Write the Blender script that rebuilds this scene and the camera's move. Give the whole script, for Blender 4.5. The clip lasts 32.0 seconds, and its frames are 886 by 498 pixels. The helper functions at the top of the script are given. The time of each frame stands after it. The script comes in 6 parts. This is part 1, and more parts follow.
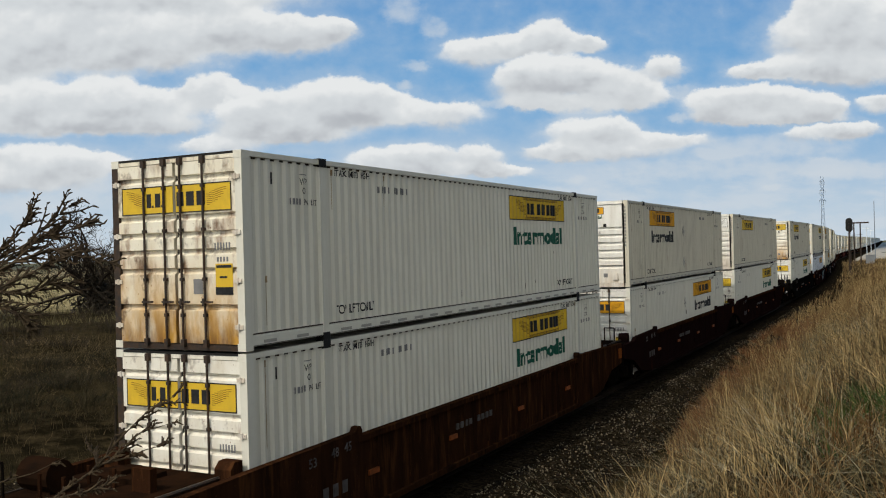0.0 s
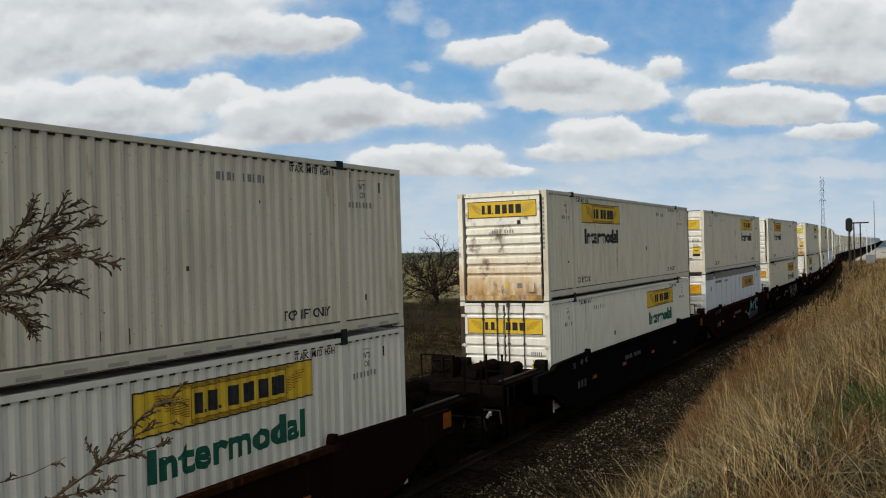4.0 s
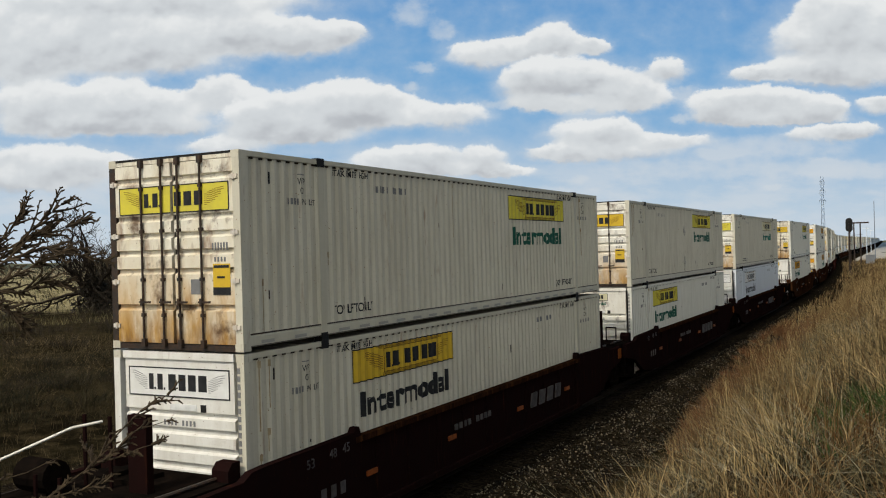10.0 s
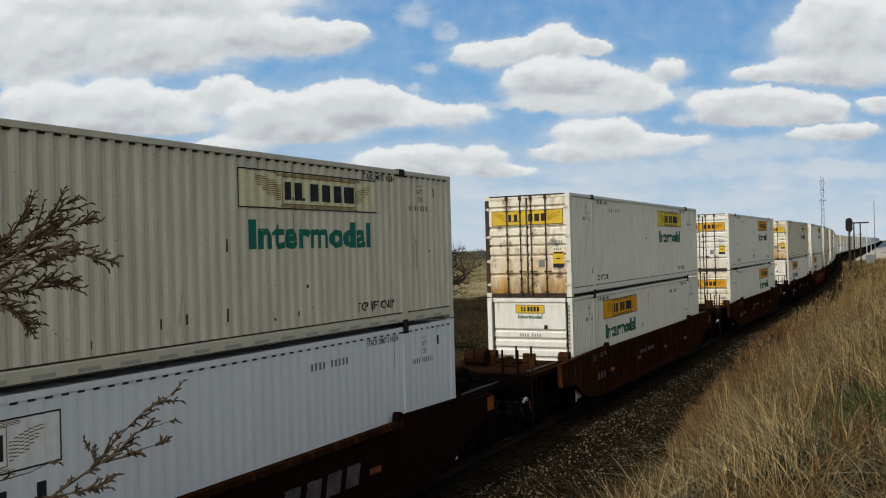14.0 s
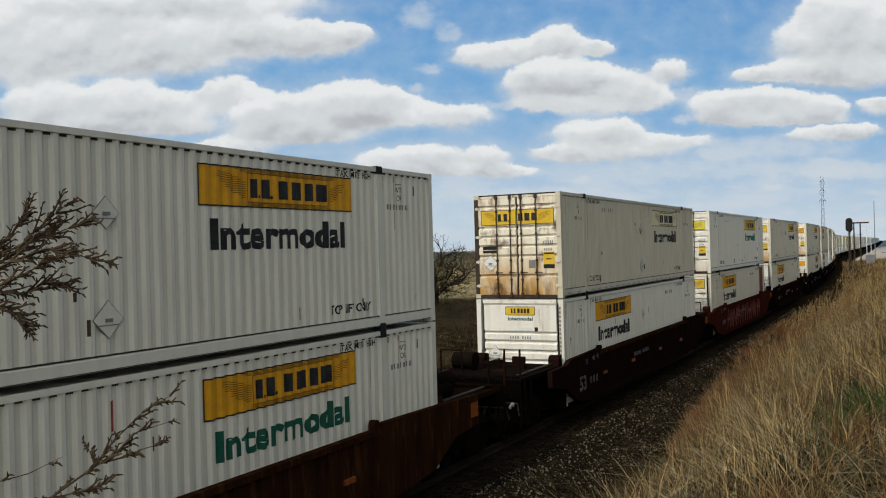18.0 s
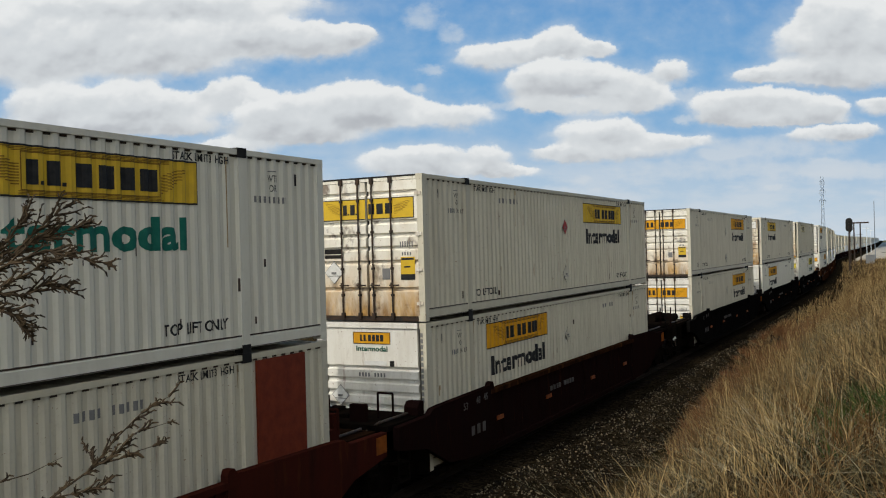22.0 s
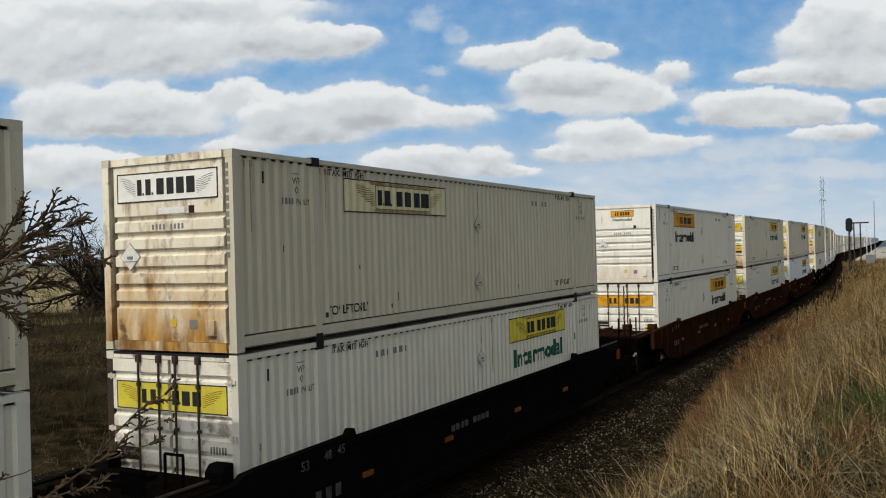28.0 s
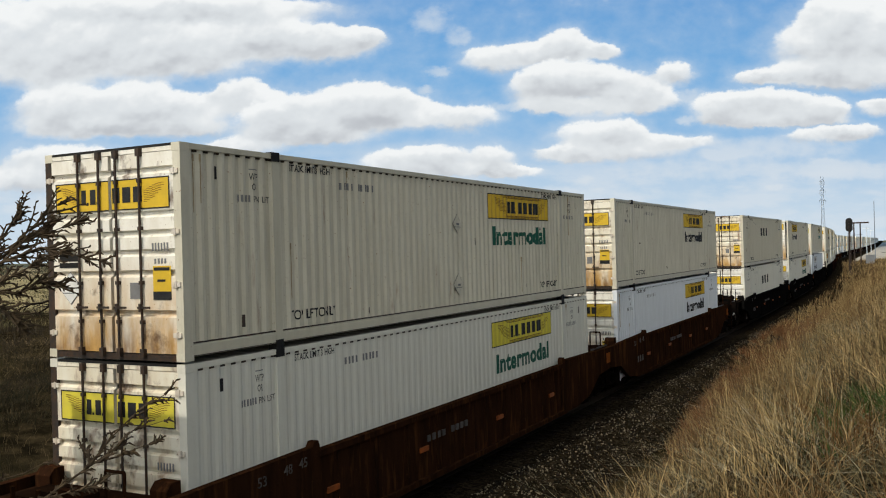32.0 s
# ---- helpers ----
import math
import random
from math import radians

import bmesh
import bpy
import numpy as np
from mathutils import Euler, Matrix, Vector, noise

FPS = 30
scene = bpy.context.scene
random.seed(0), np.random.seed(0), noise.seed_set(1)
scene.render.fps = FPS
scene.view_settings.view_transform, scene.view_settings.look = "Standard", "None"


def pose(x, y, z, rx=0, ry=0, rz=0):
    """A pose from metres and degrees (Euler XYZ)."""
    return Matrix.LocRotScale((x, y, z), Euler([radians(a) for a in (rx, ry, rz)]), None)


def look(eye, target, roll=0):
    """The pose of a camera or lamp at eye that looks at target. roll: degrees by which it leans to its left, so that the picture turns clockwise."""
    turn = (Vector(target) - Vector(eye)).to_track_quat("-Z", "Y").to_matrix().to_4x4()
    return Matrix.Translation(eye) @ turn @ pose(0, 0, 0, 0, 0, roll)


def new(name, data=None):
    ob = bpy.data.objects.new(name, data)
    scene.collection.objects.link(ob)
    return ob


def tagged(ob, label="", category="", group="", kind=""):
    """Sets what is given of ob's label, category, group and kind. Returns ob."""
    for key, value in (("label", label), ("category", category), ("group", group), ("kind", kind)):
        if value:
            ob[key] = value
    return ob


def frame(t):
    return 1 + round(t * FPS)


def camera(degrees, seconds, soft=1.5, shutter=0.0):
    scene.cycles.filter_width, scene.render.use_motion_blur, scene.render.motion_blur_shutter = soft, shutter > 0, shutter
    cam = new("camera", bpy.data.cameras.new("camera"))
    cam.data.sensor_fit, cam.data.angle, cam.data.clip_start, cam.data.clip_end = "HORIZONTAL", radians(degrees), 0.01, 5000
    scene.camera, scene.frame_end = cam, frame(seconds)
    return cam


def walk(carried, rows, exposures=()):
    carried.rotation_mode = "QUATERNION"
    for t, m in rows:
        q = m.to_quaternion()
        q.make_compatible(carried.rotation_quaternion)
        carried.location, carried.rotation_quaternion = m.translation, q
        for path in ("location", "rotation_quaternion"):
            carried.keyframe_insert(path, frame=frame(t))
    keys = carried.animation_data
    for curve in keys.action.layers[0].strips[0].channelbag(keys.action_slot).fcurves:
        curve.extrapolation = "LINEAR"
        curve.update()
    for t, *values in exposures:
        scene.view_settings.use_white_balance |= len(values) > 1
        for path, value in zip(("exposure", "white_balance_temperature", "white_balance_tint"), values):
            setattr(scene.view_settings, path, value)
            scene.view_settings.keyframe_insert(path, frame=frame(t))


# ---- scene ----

# ------------------------------------------------------------------ camera
FOV = 52.31
EYE = (0.0, -9.82, 4.65)
PAN, TILT, ROLL = 62.22, 0.13, -1.56
AIM = Vector((math.sin(radians(PAN)), math.cos(radians(PAN)), math.tan(radians(TILT))))
cam = camera(FOV, 32.0, soft=1.1, shutter=0.0)
VIEW = look(EYE, Vector(EYE) + AIM, ROLL)
walk(cam, [(0, VIEW), (32, VIEW)], [(0, 0.0), (30.2, 0.0), (30.9, 0.22), (32, 0.17)])

# ------------------------------------------------------------------ world, sun
SUN_DIR = Vector((-0.66, 0.09, 0.75)).normalized()
world = bpy.data.worlds.new("sky")
scene.world = world
world.use_nodes = True
wt = world.node_tree
wt.nodes.clear()
sky = wt.nodes.new("ShaderNodeTexSky")
sky.sky_type = "NISHITA"
sky.sun_disc = False
sky.sun_elevation = math.asin(SUN_DIR.z)
sky.sun_rotation = math.atan2(SUN_DIR.x, SUN_DIR.y)
sky.dust_density = 1.6
wcoord = wt.nodes.new("ShaderNodeTexCoord")
wnoise = wt.nodes.new("ShaderNodeTexNoise")
wnoise.inputs["Scale"].default_value = 4.0
wnoise.inputs["Detail"].default_value = 5
wramp = wt.nodes.new("ShaderNodeMapRange")
wramp.inputs["From Min"].default_value, wramp.inputs["From Max"].default_value = 0.40, 0.56
wmix = wt.nodes.new("ShaderNodeMix")
wmix.data_type = "RGBA"
wmix.inputs["B"].default_value = (9.1, 8.9, 7.6, 1)
# the clouds shine more brightly towards the sun
wdot = wt.nodes.new("ShaderNodeVectorMath")
wdot.operation = "DOT_PRODUCT"
wdot.inputs[1].default_value = SUN_DIR
wglow = wt.nodes.new("ShaderNodeMapRange")
wglow.interpolation_type = "SMOOTHSTEP"
for wi, wv in zip((1, 2, 3, 4), (0.1, 1.0, 0.85, 3.2)):
    wglow.inputs[wi].default_value = wv
wscale = wt.nodes.new("ShaderNodeVectorMath")
wscale.operation = "SCALE"
wt.links.new(wcoord.outputs["Generated"], wdot.inputs[0])
wt.links.new(wdot.outputs["Value"], wglow.inputs[0])
wt.links.new(wmix.outputs["Result"], wscale.inputs[0])
wt.links.new(wglow.outputs[0], wscale.inputs["Scale"])
wback = wt.nodes.new("ShaderNodeBackground")
wback.inputs["Strength"].default_value = 0.053
wout = wt.nodes.new("ShaderNodeOutputWorld")
wt.links.new(wcoord.outputs["Generated"], wnoise.inputs["Vector"])
wt.links.new(wnoise.outputs["Fac"], wramp.inputs["Value"])
wt.links.new(wramp.outputs["Result"], wmix.inputs["Factor"])
wt.links.new(sky.outputs["Color"], wmix.inputs["A"])
wt.links.new(wscale.outputs[0], wback.inputs["Color"])
wt.links.new(wback.outputs["Background"], wout.inputs["Surface"])

sun = new("sun", bpy.data.lights.new("sun", "SUN"))
sun.data.energy = 2.15
sun.data.angle = radians(0.6)
sun.data.color = (1.0, 0.93, 0.80)
sun.matrix_world = look(SUN_DIR * 100, (0, 0, 0))


# ------------------------------------------------------------------ material helpers
def material(name, rough=0.6, metal=0.0, gloss=0.3):
    m = bpy.data.materials.new(name)
    m.use_nodes = True
    t = m.node_tree
    b = t.nodes["Principled BSDF"]
    b.inputs["Roughness"].default_value = rough
    b.inputs["Metallic"].default_value = metal
    b.inputs["Specular IOR Level"].default_value = gloss
    return m, t, b


def node(t, kind, **values):
    n = t.nodes.new(kind)
    for k, v in values.items():
        n.inputs[k.replace("_", " ")].default_value = v
    return n


def rgba(c):
    return (c[0], c[1], c[2], 1.0)


def shifted(t, scale):
    """Object coordinates scaled per axis and moved by the object's own random number."""
    c = t.nodes.new("ShaderNodeTexCoord")
    info = t.nodes.new("ShaderNodeObjectInfo")
    mp = t.nodes.new("ShaderNodeVectorMath")
    mp.operation = "MULTIPLY"
    mp.inputs[1].default_value = scale
    k = t.nodes.new("ShaderNodeMath")
    k.operation = "MULTIPLY"
    k.inputs[1].default_value = 57.0
    ad = t.nodes.new("ShaderNodeVectorMath")
    ad.operation = "ADD"
    t.links.new(c.outputs["Object"], mp.inputs[0])
    t.links.new(info.outputs["Random"], k.inputs[0])
    t.links.new(mp.outputs[0], ad.inputs[0])
    t.links.new(k.outputs[0], ad.inputs[1])
    return ad.outputs[0]


def noise_fac(t, vec, scale, detail, lo, hi, to=1.0):
    n = node(t, "ShaderNodeTexNoise", Scale=scale, Detail=detail, Roughness=0.62)
    t.links.new(vec, n.inputs["Vector"])
    r = node(t, "ShaderNodeMapRange")
    r.inputs["From Min"].default_value, r.inputs["From Max"].default_value = lo, hi
    r.inputs["To Max"].default_value = to
    t.links.new(n.outputs["Fac"], r.inputs["Value"])
    return r.outputs["Result"]


def blend(t, fac, a, b):
    m = t.nodes.new("ShaderNodeMix")
    m.data_type = "RGBA"
    for sock, v in (("A", a), ("B", b)):
        if isinstance(v, tuple):
            m.inputs[sock].default_value = rgba(v)
        else:
            t.links.new(v, m.inputs[sock])
    if isinstance(fac, float):
        m.inputs["Factor"].default_value = fac
    else:
        t.links.new(fac, m.inputs["Factor"])
    return m.outputs["Result"]


def bump(t, b, height, strength, dist=0.01):
    n = node(t, "ShaderNodeBump", Strength=strength, Distance=dist)
    t.links.new(height, n.inputs["Height"])
    t.links.new(n.outputs["Normal"], b.inputs["Normal"])


def paint(name, base, dirt, rust=(0.19, 0.075, 0.025), dirt_amount=0.4, rust_amount=0.0, rough=0.5, gloss=0.35, streak=(3.0, 3.0, 0.45), foot=0.0):
    """Painted sheet steel with grime in two sizes, running streaks and rust."""
    m, t, b = material(name, rough, 0.0, gloss)
    v = shifted(t, streak)
    w = shifted(t, (1.0, 1.0, 1.0))
    c = blend(t, noise_fac(t, v, 1.3, 4, 0.42, 0.75, dirt_amount), base, dirt)
    c = blend(t, noise_fac(t, w, 14.0, 3, 0.55, 0.8, dirt_amount * 0.6), c, dirt)
    if rust_amount:
        c = blend(t, noise_fac(t, v, 1.9, 6, 0.64 - 0.16 * rust_amount, 0.80 - 0.12 * rust_amount, 0.85), c, rust)
        c = blend(t, noise_fac(t, w, 24.0, 2, 0.70, 0.74, 0.9), c, rust)
    if foot:
        # yellow-brown stain that has run down and gathered above the sill
        co = t.nodes.new("ShaderNodeTexCoord")
        sep = t.nodes.new("ShaderNodeSeparateXYZ")
        t.links.new(co.outputs["Object"], sep.inputs[0])
        lift = node(t, "ShaderNodeMapRange")
        lift.inputs["From Min"].default_value, lift.inputs["From Max"].default_value = 0.8 + 0.7 * foot, 0.2
        t.links.new(sep.outputs["Z"], lift.inputs["Value"])
        k = t.nodes.new("ShaderNodeMath")
        k.operation = "MULTIPLY"
        t.links.new(lift.outputs["Result"], k.inputs[0])
        t.links.new(noise_fac(t, v, 1.5, 5, 0.28, 0.58, foot), k.inputs[1])
        c = blend(t, k.outputs[0], c, (0.50, 0.27, 0.045))
        low = node(t, "ShaderNodeMapRange")
        low.inputs["From Min"].default_value, low.inputs["From Max"].default_value = 0.62, 0.10
        t.links.new(sep.outputs["Z"], low.inputs["Value"])
        k2 = t.nodes.new("ShaderNodeMath")
        k2.operation = "MULTIPLY"
        t.links.new(low.outputs["Result"], k2.inputs[0])
        t.links.new(noise_fac(t, v, 2.1, 5, 0.38, 0.62, foot * 0.85), k2.inputs[1])
        c = blend(t, k2.outputs[0], c, (0.13, 0.055, 0.018))
        if foot > 0.5:
            # dark rust that has broken through in patches
            c = blend(t, noise_fac(t, shifted(t, (1.0, 1.0, 0.8)), 2.3, 6, 0.60 - 0.03 * foot, 0.68, 0.35 + 0.5 * foot), c, (0.085, 0.038, 0.014))
    t.links.new(c, b.inputs["Base Color"])
    bump(t, b, noise_fac(t, w, 5.0, 3, 0.2, 0.8), 0.12, 0.02)
    return m


def plain(name, base, other, scale=8.0, rough=0.6, metal=0.0, amount=0.5, rel=0.2, gloss=0.15):
    m, t, b = material(name, rough, metal, gloss)
    v = shifted(t, (1, 1, 1))
    c = blend(t, noise_fac(t, v, scale, 5, 0.35, 0.7, amount), base, other)
    t.links.new(c, b.inputs["Base Color"])
    bump(t, b, noise_fac(t, v, scale * 4, 3, 0.2, 0.8), rel, 0.01)
    return m


WHITE = {
    "clean": paint("white_paint", (0.68, 0.665, 0.58), (0.46, 0.43, 0.355), dirt_amount=0.35, rust_amount=0.0),
    "cream": paint("cream_paint", (0.55, 0.515, 0.405), (0.40, 0.36, 0.26), dirt_amount=0.5, rust_amount=0.0),
    "grey": paint("weathered_white_paint", (0.60, 0.565, 0.455), (0.38, 0.345, 0.26), dirt_amount=0.55, rust_amount=0.12),
    "blue": paint("cool_white_paint", (0.68, 0.71, 0.74), (0.47, 0.49, 0.50), dirt_amount=0.3),
}
END = {
    "clean": paint("end_white", (0.76, 0.745, 0.69), (0.47, 0.43, 0.35), dirt_amount=0.5, rust_amount=0.05, foot=0.25),
    "stained": paint("end_stained", (0.80, 0.775, 0.69), (0.50, 0.42, 0.29), dirt_amount=0.5, rust_amount=0.18, foot=0.9, streak=(2.2, 2.2, 0.7)),
    "rusty": paint("end_rusty", (0.76, 0.72, 0.60), (0.52, 0.38, 0.18), dirt_amount=0.4, rust_amount=0.8, foot=1.0, streak=(2.2, 2.2, 0.7)),
}
BANNER = {
    "yellow": plain("banner_yellow", (0.66, 0.44, 0.035), (0.50, 0.33, 0.04), 6, 0.5, amount=0.6),
    "orange": plain("banner_orange", (0.68, 0.34, 0.015), (0.48, 0.22, 0.02), 6, 0.5, amount=0.6),
    "lemon": plain("banner_lemon", (0.66, 0.57, 0.06), (0.50, 0.43, 0.08), 6, 0.5, amount=0.6),
    "pale": plain("banner_pale", (0.66, 0.63, 0.42), (0.52, 0.48, 0.28), 6, 0.5, amount=0.6),
    "white": plain("banner_white", (0.78, 0.78, 0.75), (0.62, 0.61, 0.57), 6, 0.5, amount=0.6),
}
INK = {
    "black": plain("black_letters", (0.015, 0.016, 0.018), (0.06, 0.06, 0.06), 9, 0.5, amount=0.4),
    "green": plain("dark_green_letters", (0.010, 0.085, 0.055), (0.03, 0.12, 0.085), 9, 0.5, amount=0.5),
    "teal": plain("teal_letters", (0.008, 0.125, 0.095), (0.03, 0.18, 0.14), 9, 0.5, amount=0.5),
}
INK_GREY = plain("worn_black_letters", (0.05, 0.05, 0.048), (0.14, 0.135, 0.12), 14, 0.6, amount=0.8)
BROWN_INK = plain("banner_brown", (0.16, 0.085, 0.012), (0.25, 0.14, 0.02), 9, 0.5)
BLACK = plain("black_rubber", (0.012, 0.012, 0.012), (0.03, 0.028, 0.025), 9, 0.7)
ROD = plain("lock_rod_steel", (0.035, 0.033, 0.032), (0.10, 0.055, 0.03), 11, 0.55, 0.3, 0.7)
RED = plain("red_mark", (0.35, 0.03, 0.02), (0.22, 0.03, 0.02), 6, 0.5)
RED_DOOR = plain("red_brown_panel", (0.19, 0.035, 0.014), (0.10, 0.018, 0.01), 5, 0.6, amount=0.8)
PLACARD = plain("placard_white", (0.72, 0.72, 0.70), (0.5, 0.5, 0.47), 9, 0.6, amount=0.6)
GREY_TAG = plain("grey_tag", (0.20, 0.20, 0.20), (0.12, 0.12, 0.12), 9, 0.6)
STRIP = plain("grime_dash", (0.36, 0.35, 0.31), (0.26, 0.25, 0.22), 9, 0.7)
SILL = {
    "maroon": paint("car_maroon", (0.013, 0.0055, 0.005), (0.008, 0.006, 0.0055), (0.04, 0.013, 0.006), 0.6, 0.25, 0.9, 0.0),
    "black": paint("car_black", (0.0045, 0.0045, 0.0045), (0.009, 0.0075, 0.0065), (0.02, 0.009, 0.006), 0.6, 0.1, 0.9, 0.0),
    "rust": paint("car_rust", (0.030, 0.0125, 0.006), (0.007, 0.0045, 0.003), (0.085, 0.034, 0.012), 0.8, 0.7, 0.9, 0.0),
    "red": paint("car_red", (0.050, 0.012, 0.008), (0.018, 0.009, 0.007), (0.085, 0.028, 0.011), 0.6, 0.3, 0.9, 0.0),
}
DECK = plain("deck_steel", (0.004, 0.0035, 0.003), (0.012, 0.008, 0.006), 4, 0.95, 0.0, 0.8, 0.3, 0.0)
RUST_DECK = plain("rusty_deck_steel", (0.020, 0.0095, 0.005), (0.006, 0.0045, 0.0035), 3, 0.95, 0.0, 0.8, 0.3, 0.0)
STEEL = plain("wheel_steel", (0.016, 0.013, 0.011), (0.008, 0.006, 0.005), 7, 0.8, 0.2, 0.7, 0.2, 0.05)
RAIL_TOP = plain("worn_rail", (0.030, 0.022, 0.016), (0.016, 0.011, 0.008), 5, 0.8, 0.0, 0.5, 0.2, 0.05)
TIMBER = plain("tie_timber", (0.022, 0.017, 0.013), (0.010, 0.008, 0.007), 6, 0.95, 0, 0.8, 0.5, 0.0)
ORANGE = plain("orange_patch", (0.30, 0.075, 0.015), (0.10, 0.035, 0.012), 7, 0.6, amount=0.9)
ORANGE_DULL = plain("dull_orange", (0.26, 0.075, 0.016), (0.12, 0.04, 0.012), 7, 0.8, amount=0.8, gloss=0.0)
PINKP = plain("faded_red_spray", (0.23, 0.085, 0.07), (0.10, 0.028, 0.022), 3, 0.8, amount=0.8, gloss=0.0)
TEALP = plain("teal_spray", (0.03, 0.13, 0.13), (0.015, 0.06, 0.065), 4, 0.6, amount=0.8)
DEEP_TEAL = plain("deep_teal_spray", (0.007, 0.026, 0.032), (0.02, 0.010, 0.010), 3, 0.6, amount=0.8)
WHITEP = plain("white_spray", (0.16, 0.115, 0.10), (0.07, 0.035, 0.028), 4, 0.6, amount=0.8)
FADED = plain("faded_stencil", (0.10, 0.09, 0.085), (0.03, 0.024, 0.02), 5, 0.7, amount=0.8)
TWIG = plain("twig_bark", (0.032, 0.023, 0.015), (0.10, 0.070, 0.038), 30, 0.9, 0, 0.7, 0.4)
GREY_BARK = plain("grey_bark", (0.085, 0.070, 0.050), (0.14, 0.12, 0.085), 6, 0.9, 0, 0.7, 0.4, 0.0)
BARK = plain("dark_bark", (0.020, 0.016, 0.012), (0.042, 0.034, 0.026), 6, 0.95, 0, 0.7, 0.4, 0.0)
RUN = plain("rust_run", (0.40, 0.33, 0.21), (0.22, 0.13, 0.055), 5, 0.7, 0.0, 0.8)
TAUPE = plain("grey_brown_rail", (0.24, 0.215, 0.18), (0.15, 0.13, 0.105), 4, 0.6, 0.0, 0.7)
PYLON = plain("pylon_steel", (0.27, 0.30, 0.34), (0.22, 0.24, 0.28), 0.3, 0.9)
FAR_POLE = plain("far_pole_steel", (0.20, 0.23, 0.27), (0.15, 0.17, 0.20), 0.3, 0.9)
# steel lightened towards the sky: the haze of distance is put into its colour
HAZY = plain("hazed_steel", (0.70, 0.75, 0.80), (0.62, 0.67, 0.72), 0.3, 0.9)
GALV = plain("galvanised_steel", (0.24, 0.25, 0.26), (0.16, 0.165, 0.17), 3, 0.55, 0.4)


# ------------------------------------------------------------------ mesh helpers
def box(bm, x0, x1, y0, y1, z0, z1):
    v = [bm.verts.new((x, y, z)) for x in (x0, x1) for y in (y0, y1) for z in (z0, z1)]
    for f in ((0, 1, 3, 2), (4, 6, 7, 5), (0, 4, 5, 1), (2, 3, 7, 6), (0, 2, 6, 4), (1, 5, 7, 3)):
        bm.faces.new([v[i] for i in f])
    return v


def rod(bm, a, b, r0, r1=None, n=8):
    a, b = Vector(a), Vector(b)
    r1 = r0 if r1 is None else r1
    q = (b - a).to_track_quat("Z", "Y")
    rings = []
    for p, r in ((a, r0), (b, r1)):
        rings.append([bm.verts.new(p + q @ Vector((r * math.cos(i * math.tau / n), r * math.sin(i * math.tau / n), 0))) for i in range(n)])
    for i in range(n):
        bm.faces.new((rings[0][i], rings[0][(i + 1) % n], rings[1][(i + 1) % n], rings[1][i]))
    bm.faces.new(rings[0][::-1])
    bm.faces.new(rings[1])


def prism(bm, pts, axis, a, b):
    """A closed outline in the plane across an axis, drawn out from a to b."""
    def at(p, s):
        return {"x": (s, p[0], p[1]), "y": (p[0], s, p[1]), "z": (p[0], p[1], s)}[axis]
    lo = [bm.verts.new(at(p, a)) for p in pts]
    hi = [bm.verts.new(at(p, b)) for p in pts]
    k = len(pts)
    for i in range(k):
        bm.faces.new((lo[i], lo[(i + 1) % k], hi[(i + 1) % k], hi[i]))
    bm.faces.new(lo[::-1])
    bm.faces.new(hi)


MESHES = {}


def shared(key, build):
    """A mesh that is built once and used by every alike part."""
    if key not in MESHES:
        bm = bmesh.new()
        build(bm)
        bmesh.ops.recalc_face_normals(bm, faces=bm.faces)
        me = bpy.data.meshes.new(key)
        bm.to_mesh(me)
        bm.free()
        me.materials.append(None)
        MESHES[key] = me
    return MESHES[key]


def part(name, me, mat, parent=None, label="", at=None):
    ob = new(name, me)
    ob.material_slots[0].link = "OBJECT"
    ob.material_slots[0].material = mat
    if parent is not None:
        ob.parent = parent
    if at is not None:
        ob.matrix_basis = at
    if label:
        ob["label"] = label
    if name in ("stencil", "plate_print", "grime", "scuff", "rust_run", "logo_stripes", "graffiti", "lettering"):
        ob["kind"] = "stuff"
    return ob


def own(name, build, mat, parent=None, label="", at=None):
    """A part with a mesh of its own."""
    bm = bmesh.new()
    build(bm)
    bmesh.ops.recalc_face_normals(bm, faces=bm.faces)
    me = bpy.data.meshes.new(name)
    bm.to_mesh(me)
    bm.free()
    me.materials.append(None)
    return part(name, me, mat, parent, label, at)


def from_arrays(name, verts, faces, mat, smooth=False):
    me = bpy.data.meshes.new(name)
    me.from_pydata(verts, [], faces)
    me.update()
    me.materials.append(mat)
    if smooth:
        me.polygons.foreach_set("use_smooth", [True] * len(me.polygons))
    return new(name, me)


# ------------------------------------------------------------------ the line of the track
KNOTS = [(-3000, 0), (70, 0), (100, 0.55), (147, 2.8), (235, 8.6), (300, 10.6), (384, 12.0), (520, 15.0), (840, 23.5), (1200, 33.5), (3200, 92)]
RISE = [(-3000, 0), (50, 0), (100, 0.1), (160, 0.05), (260, -0.25), (400, -0.3), (3200, -0.3)]


